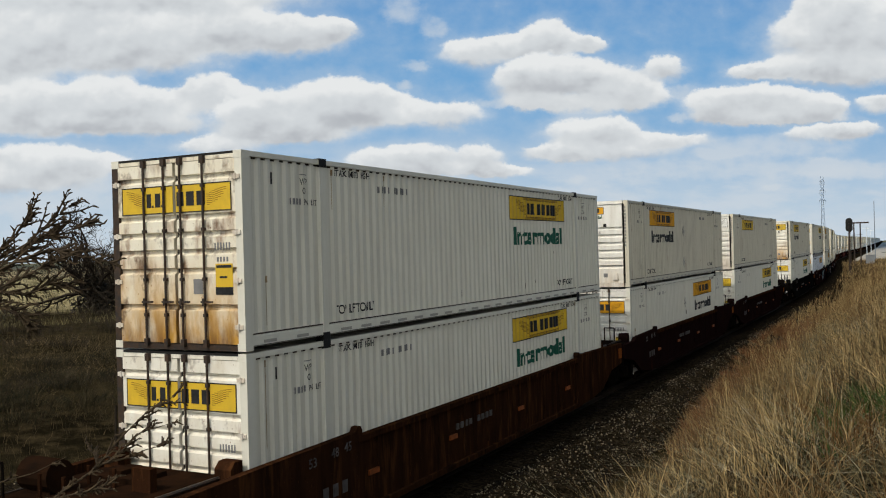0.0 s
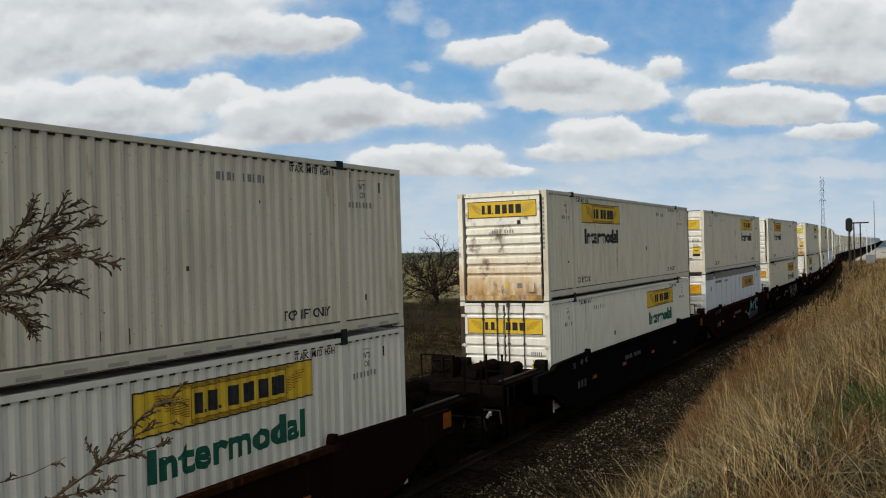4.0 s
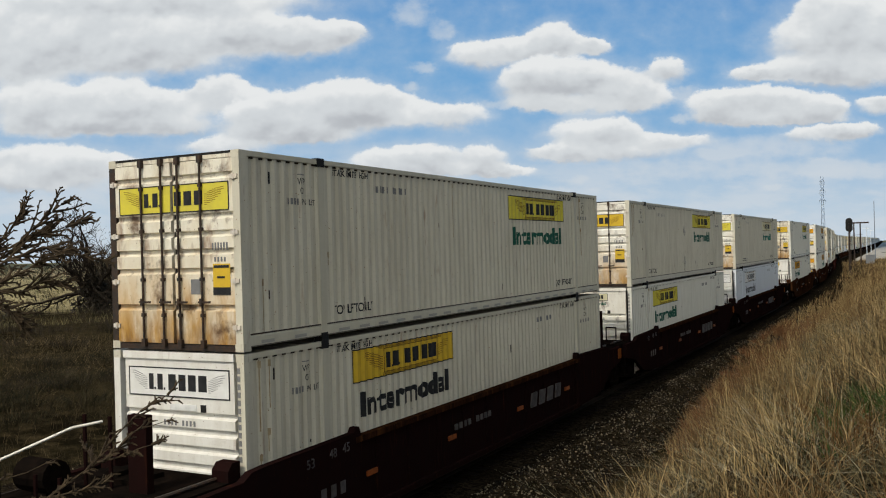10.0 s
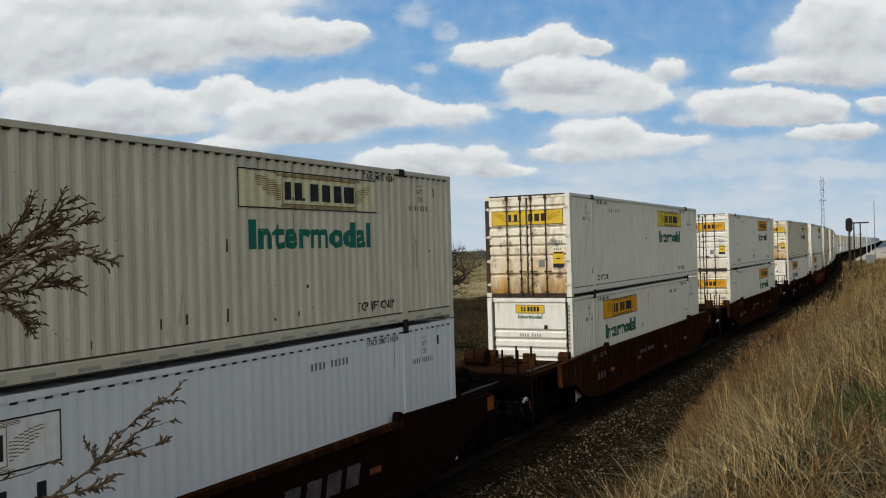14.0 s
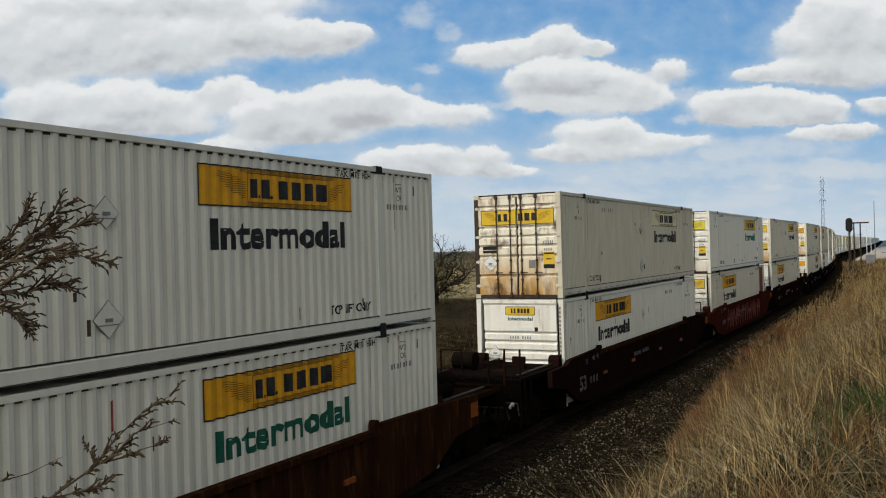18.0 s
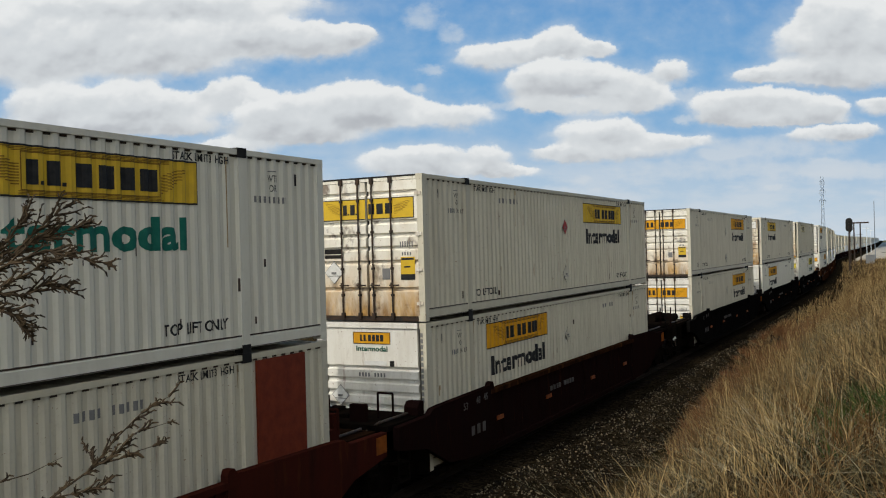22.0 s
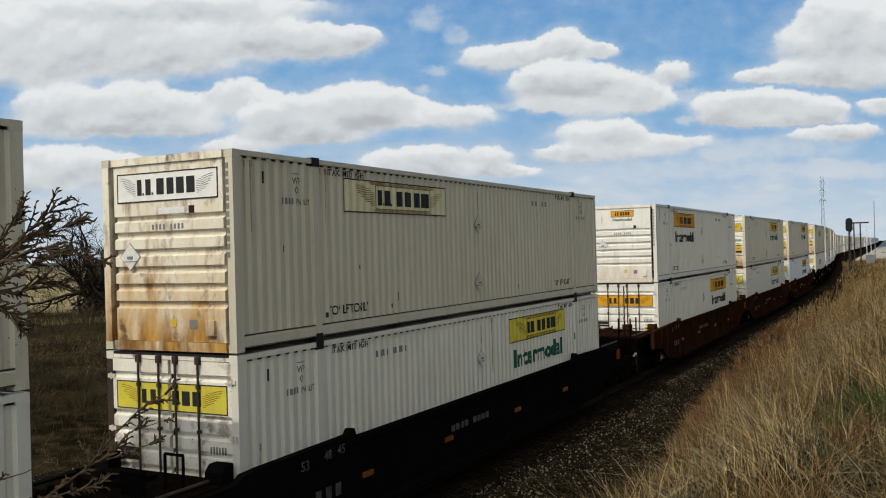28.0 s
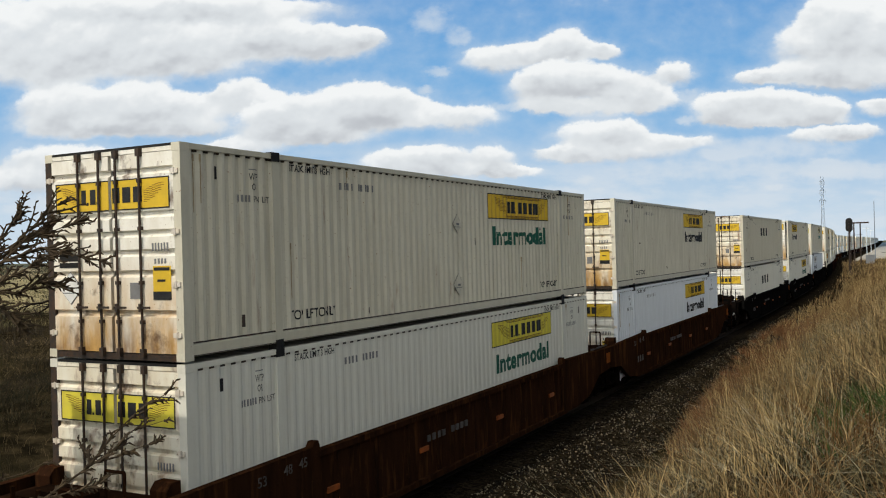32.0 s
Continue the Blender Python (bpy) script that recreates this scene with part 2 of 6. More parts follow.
def ease(points, x):
    """A smooth curve through points (Hermite with chord slopes)."""
    for i in range(len(points) - 1):
        (x0, y0), (x1, y1) = points[i], points[i + 1]
        if x <= x1:
            break
    def slope(j):
        if j == 0 or j == len(points) - 1:
            return 0.0 if j == 0 else (points[-1][1] - points[-2][1]) / (points[-1][0] - points[-2][0])
        a, b, c = points[j - 1], points[j], points[j + 1]
        s0, s1 = (b[1] - a[1]) / (b[0] - a[0]), (c[1] - b[1]) / (c[0] - b[0])
        return 0.0 if s0 * s1 <= 0 else 2 * s0 * s1 / (s0 + s1)
    h = x1 - x0
    u = (x - x0) / h
    m0, m1 = slope(i) * h, slope(i + 1) * h
    return (2 * u**3 - 3 * u**2 + 1) * y0 + (u**3 - 2 * u**2 + u) * m0 + (-2 * u**3 + 3 * u**2) * y1 + (u**3 - u**2) * m1


def track_y(x):
    return ease(KNOTS, x)


def track_z(x):
    return ease(RISE, x)


# ------------------------------------------------------------------ containers
LEN, HALF = 16.15, 1.295
PITCH, DEEP = 0.2185, 0.034
ZONES = ((0.16, 1.90), (2.06, 14.09), (14.25, 15.99))
RIB = ((0.0, 0.0), (0.058, 0.0), (0.106, 1.0), (0.168, 1.0))


def breaks():
    """The places along the side where the corrugated sheet bends, with its depth there."""
    out = [(0.0, 0.0)]
    for a, b in ZONES:
        x = a
        while x < b - 0.05:
            for o, d in RIB:
                if x + o < b:
                    out.append((x + o, d * DEEP))
            x += PITCH
        if out[-1][1] > 0:
            out.append((b - 0.03, DEEP))
        out.append((b, 0.0))
    out.append((LEN, 0.0))
    return out


BREAKS = breaks()


def depth(x):
    for (x0, d0), (x1, d1) in zip(BREAKS, BREAKS[1:]):
        if x0 <= x <= x1:
            return d0 + (d1 - d0) * (x - x0) / max(x1 - x0, 1e-6)
    return 0.0


def corrugated(bm):
    """The corrugated side sheet, a closed shell 40 mm deep, outer ribs in the plane y = 0."""
    z0, z1, back = 0.23, 2.82, 0.05
    pts = [(x, d) for x, d in BREAKS if 0.14 <= x <= 16.0]
    rows = [[bm.verts.new((x, y, z)) for x, y in [(x, d) for x, d in pts]] for z in (z0, z1) for y in (0,)]
    backs = [[bm.verts.new((x, back, z)) for x, d in (pts[0], pts[-1])] for z in (z0, z1)]
    lo, hi = rows
    for i in range(len(pts) - 1):
        bm.faces.new((lo[i], lo[i + 1], hi[i + 1], hi[i]))
    bm.faces.new((backs[0][0], backs[1][0], backs[1][1], backs[0][1]))
    bm.faces.new((lo[0], hi[0], backs[1][0], backs[0][0]))
    bm.faces.new((lo[-1], backs[0][1], backs[1][1], hi[-1]))


def roof_sheet(bm):
    """The roof, one pressed sheet with low cross ribs."""
    pts = [(0.1, 2.80), (0.1, 2.862)]
    for i in range(39):
        x = 0.35 + 0.4 * i
        pts += [(x, 2.862), (x + 0.03, 2.880), (x + 0.09, 2.880), (x + 0.12, 2.862)]
    prism(bm, pts + [(LEN - 0.1, 2.862), (LEN - 0.1, 2.80)], "y", -1.235, 1.235)


def smooth_side(bm):
    box(bm, 0.14, 16.0, 0.004, 0.05, 0.2, 2.62)


def draped(bm, rects, lift=0.004):
    """Rectangles (x0, x1, z0, z1) laid on the corrugated side, following its bends."""
    for x0, x1, z0, z1 in rects:
        xs = [x0] + [x for x, _ in BREAKS if x0 + 0.002 < x < x1 - 0.002] + [x1]
        f = [[bm.verts.new((x, depth(x) - lift, z)) for x in xs] for z in (z0, z1)]
        for i in range(len(xs) - 1):
            bm.faces.new((f[0][i], f[0][i + 1], f[1][i + 1], f[1][i]))


def flat(bm, rects, lift=0.004):
    """Thin plates (x0, x1, z0, z1) on a flat face in the plane y = 0."""
    for x0, x1, z0, z1 in rects:
        box(bm, x0, x1, -lift, 0.0, z0, z1)


def frame_bars(x0, x1, z0, z1, w):
    return [(x0, x1, z0, z0 + w), (x0, x1, z1 - w, z1), (x0, x0 + w, z0 + w, z1 - w), (x1 - w, x1, z0 + w, z1 - w)]


LOGO = ((0.0, 0.075, 1.0), (0.093, 0.118, 0.16), (0.150, 0.238, 1.0), (0.257, 0.282, 0.16), (0.345, 0.470, 1.0), (0.525, 0.640, 1.0), (0.690, 0.815, 1.0), (0.865, 1.0, 1.0))


def logo_bars(x0, x1, z0, z1):
    """Solid blocks and dots in place of the brand's lettering."""
    w, h = x1 - x0, z1 - z0
    return [(x0 + a * w, x0 + b * w + 0.004 * w, z0, z0 + k * h) for a, b, k in LOGO]


def hatch(x0, x1, z0, z1, flip=False, lines=8, width=0.012):
    """Fine engraved lines of a swept wing, in short steps."""
    out, w, h = [], x1 - x0, z1 - z0
    for i in range(lines):
        u0 = i / lines
        for k in range(7):
            a, b = 0.12 + 0.88 * k / 7, 0.12 + 0.88 * (k + 1) / 7
            if a < u0 * 0.45:
                continue
            z = z1 - h * (0.10 + 0.52 * u0 + 0.34 * a * a)
            p, q = (x1 - b * w, x1 - a * w) if flip else (x0 + a * w, x0 + b * w)
            out.append((p, q, z - width, z))
    return out


def glyph_bars(x0, x1, z0, z1, count=7, thick=0.42):
    """A plain bar in place of each letter or figure of a row that cannot be lettered, in groups."""
    step = (x1 - x0) / count
    return [(x0 + i * step, x0 + i * step + step * (0.34 + 0.4 * thick), z0, z1 - (0.0 if i % 3 else 0.04 * (z1 - z0))) for i in range(count) if count < 8 or i != 4]


WORDS = {}


def word_mesh(key, text, width, height, origin=None, stretch=0.0):
    """Built-in lettering scaled to a width and capital height in the plane y = 0; with an origin it is laid over the corrugations."""
    if key in WORDS:
        return WORDS[key]
    cu = bpy.data.curves.new(key, "FONT")
    cu.body, cu.size, cu.offset, cu.fill_mode = text, 1.0, stretch, "FRONT"
    cu.resolution_u, cu.align_x, cu.space_character = 3, "CENTER", 1.0 + 1.6 * stretch
    tmp = new(key, cu)
    me0 = tmp.evaluated_get(bpy.context.evaluated_depsgraph_get()).to_mesh()
    bm = bmesh.new()
    bm.from_mesh(me0)
    bpy.data.objects.remove(tmp)
    xs, ys = [v.co.x for v in bm.verts], [v.co.y for v in bm.verts]
    sx, sz = width / (max(xs) - min(xs)), height / (max(ys) - min(ys))
    x0, y0 = min(xs), min(ys)
    for v in bm.verts:
        v.co = Vector(((v.co.x - x0) * sx, 0, (v.co.y - y0) * sz))
    bmesh.ops.remove_doubles(bm, verts=bm.verts, dist=0.0008)
    if origin is not None:
        for v in bm.verts:
            v.co += Vector((origin[0], 0, origin[1]))
        for x, _ in BREAKS:
            if origin[0] < x < origin[0] + width:
                bmesh.ops.bisect_plane(bm, geom=bm.verts[:] + bm.edges[:] + bm.faces[:], plane_co=(x, 0, 0), plane_no=(1, 0, 0))
        for v in bm.verts:
            v.co.y = depth(v.co.x) - 0.005
    else:
        ext = bmesh.ops.extrude_face_region(bm, geom=bm.faces[:])
        bmesh.ops.translate(bm, verts=[g for g in ext["geom"] if isinstance(g, bmesh.types.BMVert)], vec=(0, -0.004, 0))
    for f in bm.faces:
        if origin is not None and f.normal.y > 0:
            f.normal_flip()
    me = bpy.data.meshes.new(key)
    bm.to_mesh(me)
    bm.free()
    me.materials.append(None)
    WORDS[key] = me
    return me


NEAR_SIDE = Matrix.Translation((0, -HALF + 0.012, 0))
FAR_SIDE = Matrix.Translation((LEN, HALF - 0.012, 0)) @ pose(0, 0, 0, 0, 0, 180)
END_FACE = pose(0, 0, 0, 0, 0, -90)  # local x runs towards -y, local y towards +x


def banner_rects(x0, wide, z0, z1):
    """Panel, dark marks and brown engraving of the side banner."""
    w = wide
    h = z1 - z0
    dark = frame_bars(x0, x0 + w, z0, z1, 0.022)
    inner = (x0 + 0.265 * w, x0 + 0.815 * w, z0 + 0.13 * h, z1 - 0.13 * h)
    dark += logo_bars(x0 + 0.285 * w, x0 + 0.80 * w, z0 + 0.25 * h, z1 - 0.27 * h)
    brown = frame_bars(inner[0], inner[1], inner[2], inner[3], 0.012)
    brown += hatch(x0 + 0.07 * w, x0 + 0.262 * w, z0 + 0.10 * h, z1 - 0.06 * h)
    brown += hatch(x0 + 0.82 * w, x0 + 0.955 * w, z0 + 0.08 * h, z1 - 0.14 * h, True, 6)
    for i in range(3):
        brown.append((x0 + w * (0.20 + 0.02 * i), x0 + 0.86 * w, z1 - h * (0.055 + 0.028 * i) - 0.008, z1 - h * (0.055 + 0.028 * i)))
        brown.append((x0 + 0.26 * w, x0 + w * (0.84 - 0.02 * i), z0 + h * (0.055 + 0.028 * i), z0 + h * (0.055 + 0.028 * i) + 0.008))
    return [(x0, x0 + w, z0, z1)], dark, brown


def sheet_profile(bm, y0, y1, ribs, z0, z1, thick=0.05, dip=0.03):
    """An end sheet in the plane x = 0 with level ribs: each rib (z of its foot, height) is pressed inwards."""
    pts = [(0.0, z0)]
    for z, h in ribs:
        pts += [(0.0, z), (dip, z + 0.03), (dip, z + h - 0.012), (0.0, z + h)]
    pts += [(0.0, z1), (thick, z1), (thick, z0)]
    prism(bm, [(x, z) for x, z in pts], "y", y0, y1)


DOOR_RIBS = ((0.58, 0.10), (1.12, 0.10), (1.40, 0.10), (1.66, 0.10), (1.92, 0.10), (2.50, 0.10))
FRONT_RIBS = ((0.62, 0.12), (0.88, 0.12), (1.14, 0.12), (1.40, 0.12), (1.66, 0.12), (1.92, 0.10))


def door_leaf(root, side, mat, ban, detail):
    """One leaf of the doors at the near end, with its lock rods, hinges, banner half and plates. side: +1 stands beyond, -1 on the camera's side."""
    a, b = (0.03, 1.165) if side > 0 else (-1.165, -0.03)
    leaf = part("door", shared("door%d" % side, lambda bm: sheet_profile(bm, a, b, DOOR_RIBS, 0.10, 2.79, 0.08, 0.05)), mat, root)
    rods = (0.60, 0.19) if side > 0 else (-0.14, -0.58)
    for y in rods:
        def rod_mesh(bm):
            rod(bm, (-0.035, 0, 0.09), (-0.035, 0, 2.85), 0.018, n=8)
            for z in (0.10, 2.80):
                box(bm, -0.06, 0.0, -0.035, 0.035, z - 0.05, z + 0.06)
            for z in (0.52, 1.05, 1.78, 2.42):
                box(bm, -0.055, 0.0, -0.028, 0.028, z - 0.025, z + 0.025)
        r = part("lock_rod", shared("lock_rod", rod_mesh), ROD, leaf, "dark steel lock rod", pose(0, y, 0))
        if detail:
            part("lock_handle", shared("lock_handle", lambda bm: (box(bm, -0.075, -0.05, -0.17, 0.05, 0.70, 0.73), box(bm, -0.08, -0.045, -0.02, 0.02, 0.66, 0.77))), ROD, r)
    if detail:
        hy = 1.19 if side > 0 else -1.19
        for z in (0.35, 1.02, 1.72, 2.52):
            part("hinge", shared("hinge", lambda bm: (box(bm, -0.02, 0.015, -0.07, 0.07, -0.03, 0.03), rod(bm, (-0.02, 0.0, -0.045), (-0.02, 0.0, 0.045), 0.018, n=6))), END["clean"], leaf, "", pose(0, hy, z))
    # banner half: local x of END_FACE equals -y
    u0, u1 = (-1.08, -0.03) if side > 0 else (0.03, 1.10)
    at = END_FACE
    part("logo_panel", shared("door_banner%d" % side, lambda bm: flat(bm, [(u0, u1, 2.04, 2.46)], 0.006)), BANNER[ban], leaf, "", at)
    def marks(bm):
        bars = [(u0, u1, 2.04, 2.055), (u0, u1, 2.445, 2.46)]
        if side > 0:
            bars += [(u0, u0 + 0.015, 2.055, 2.445)] + [r for r in logo_bars(-0.56, 0.60, 2.14, 2.35) if r[1] < -0.03]
        else:
            bars += [(u1 - 0.015, u1, 2.055, 2.445)] + [r for r in logo_bars(-0.56, 0.60, 2.14, 2.35) if r[0] > 0.03]
        flat(bm, bars, 0.010)
    part("logo_mark", shared("door_marks%d" % side, marks), INK["black"], leaf, "", at)
    def scroll(bm):
        flat(bm, hatch(-1.03, -0.62, 2.07, 2.44, False, 6, 0.008) if side > 0 else hatch(0.64, 1.06, 2.07, 2.42, True, 6, 0.008), 0.009)
    part("logo_stripes", shared("door_scroll%d" % side, scroll), BROWN_INK, leaf, "", at)
    if detail and side < 0:
        part("warning_plate", shared("warning_plate", lambda bm: flat(bm, [(0.77, 1.09, 0.82, 1.27)], 0.006)), BANNER["yellow"], leaf, "yellow warning plate", at)
        part("plate_print", shared("plate_bars", lambda bm: flat(bm, [(0.77, 1.09, 0.82, 0.93), (0.79, 1.07, 1.21, 1.25), (0.85, 0.99, 1.06, 1.09)], 0.010)), INK["black"], leaf, "", at)
        part("grey_plate", shared("grey_plate", lambda bm: flat(bm, [(0.34, 0.52, 0.83, 1.05)], 0.006)), GREY_TAG, leaf, "", at)
        part("stencil", shared("door_numbers", lambda bm: flat(bm, glyph_bars(0.76, 1.08, 1.47, 1.58, 6, 0.4) + glyph_bars(0.80, 1.04, 1.30, 1.37, 4, 0.4), 0.006)), GREY_TAG, leaf, "", at)
    return leaf


def diamond(bm, u, z, r):
    prism(bm, [(u - r, z), (u, z - r), (u + r, z), (u, z + r)], "y", -0.008, 0.0)


def placard(parent, u, z, r, at, face=None):
    """A diamond placard holder: a pale plate with a dark edge, turned clip and lower flap."""
    here = at @ pose(u, 0, z)
    part("placard_edge", shared("placard_edge%d" % (r * 100), lambda bm: (diamond(bm, 0, 0, r + 0.014))), GREY_TAG, parent, "", here)
    part("placard", shared("placard%d" % (r * 100), lambda bm: prism(bm, [(-r, 0), (0, -r), (r, 0), (0, r)], "y", -0.014, 0.0)), face or PLACARD, parent, "red diamond placard" if face is RED else "white metal diamond placard holder", here)
    part("placard_clip", shared("placard_clip%d" % (r * 100), lambda bm: (box(bm, -0.055, 0.055, -0.026, -0.014, -0.03, 0.012), box(bm, -r * 0.7, r * 0.7, -0.018, -0.014, -0.075, -0.062))), GREY_TAG, parent, "", here)


def door_end(root, spec, detail):
    mat = END[spec["end"]]
    part("gasket", shared("gasket", lambda bm: box(bm, 0.085, 0.12, -1.2, 1.2, 0.12, 2.80)), BLACK, root)
    part("header", shared("header", lambda bm: box(bm, 0.0, 0.16, -1.16, 1.16, 2.86, 2.894)), BLACK, root)
    part("header", shared("header_face", lambda bm: box(bm, 0.004, 0.15, -1.165, 1.165, 2.80, 2.86)), mat, root)
    part("door_sill", shared("door_sill", lambda bm: box(bm, 0.0, 0.16, -1.16, 1.16, 0.0, 0.085)), ROD, root)
    leaf = door_leaf(root, 1, mat, spec["ban"], detail)
    door_leaf(root, -1, mat, spec["ban"], detail)
    if detail and spec.get("diamond"):
        for z in (0.98,):
            placard(leaf, -0.82, z, 0.22, END_FACE)
        part("plate_print", shared("door_dark_plate", lambda bm: flat(bm, [(-1.04, -0.62, 1.36, 1.46), (-1.04, -0.62, 1.27, 1.34)], 0.008)), BLACK, leaf, "", END_FACE)


def front_end(root, spec, detail):
    mat = END[spec["end"]]
    sheet = part("end_panel", shared("front_panel", lambda bm: sheet_profile(bm, -1.08, 1.08, FRONT_RIBS, 0.14, 2.78, 0.075, 0.055)), mat, root, "", pose(0.03, 0, 0))
    part("end_rail", shared("front_top", lambda bm: box(bm, 0.0, 0.14, -1.1, 1.1, 2.785, 2.896)), mat, root)
    part("end_rail", shared("front_sill", lambda bm: box(bm, 0.0, 0.14, -1.1, 1.1, 0.0, 0.135)), mat, root)
    at = pose(-0.0, 0, 0) @ END_FACE
    style = spec.get("front", "small")
    if style == "small":
        part("logo_panel", shared("small_banner", lambda bm: flat(bm, [(-0.42, 0.46, 2.46, 2.70)], 0.006)), BANNER[spec["ban"]], sheet, "", at)
        part("logo_mark", shared("small_marks", lambda bm: flat(bm, frame_bars(-0.42, 0.46, 2.46, 2.70, 0.012) + logo_bars(-0.25, 0.30, 2.515, 2.645), 0.010)), INK["black"], sheet, "", at)
        part("lettering", word_mesh("word_end", "Intermodal", 0.74, 0.11, None, 0.03), INK["green"], sheet, "", at @ pose(-0.35, -0.001, 2.31))
    else:
        bn = "white" if style == "wide_white" else spec["ban"]
        part("logo_panel", shared("wide_banner", lambda bm: flat(bm, [(-1.0, 1.0, 2.22, 2.66)], 0.006)), BANNER[bn], sheet, "", at)
        part("logo_mark", shared("wide_marks", lambda bm: flat(bm, frame_bars(-1.0, 1.0, 2.22, 2.66, 0.018) + logo_bars(-0.58, 0.56, 2.32, 2.56), 0.010)), INK["black"], sheet, "", at)
        part("logo_stripes", shared("wide_scroll", lambda bm: flat(bm, hatch(-0.96, -0.62, 2.25, 2.64, False, 6, 0.008) + hatch(0.60, 0.96, 2.24, 2.62, True, 6, 0.008), 0.010)), GREY_TAG, sheet, "", at)
    if detail:
        part("data_plate", shared("data_plate", lambda bm: flat(bm, [(-0.16, 0.36, 2.03, 2.12)], 0.008)), PLACARD, sheet, "", at)
        part("plate_print", shared("data_bars", lambda bm: flat(bm, [(0.44, 0.54, 2.02, 2.13)], 0.012)), BLACK, sheet, "", at)
        part("stencil", shared("front_numbers", lambda bm: flat(bm, glyph_bars(-0.30, 0.36, 1.80, 1.88, 9, 0.4), 0.006)), GREY_TAG, sheet, "", at)
        part("stencil", shared("post_numbers", lambda bm: flat(bm, [(1.17, 1.22, 2.62 - 0.115 * i, 2.70 - 0.115 * i) for i in range(12)], 0.006)), GREY_TAG, sheet, "", at @ pose(0, -0.03, 0))
        part("document_box", shared("document_box", lambda bm: box(bm, 0.74, 0.90, -0.05, 0.0, 0.24, 0.46)), mat, sheet, "small metal document box", at)
        part("grey_plate", shared("front_grey", lambda bm: flat(bm, [(0.40, 0.54, 0.33, 0.46)], 0.006)), GREY_TAG, sheet, "", at)
        part("yellow_tag", shared("front_tag", lambda bm: flat(bm, [(0.04, 0.14, 0.36, 0.47)], 0.006)), BANNER["yellow"], sheet, "", at)
        if spec.get("diamond"):
            placard(sheet, -0.76, 1.40, 0.2, at)


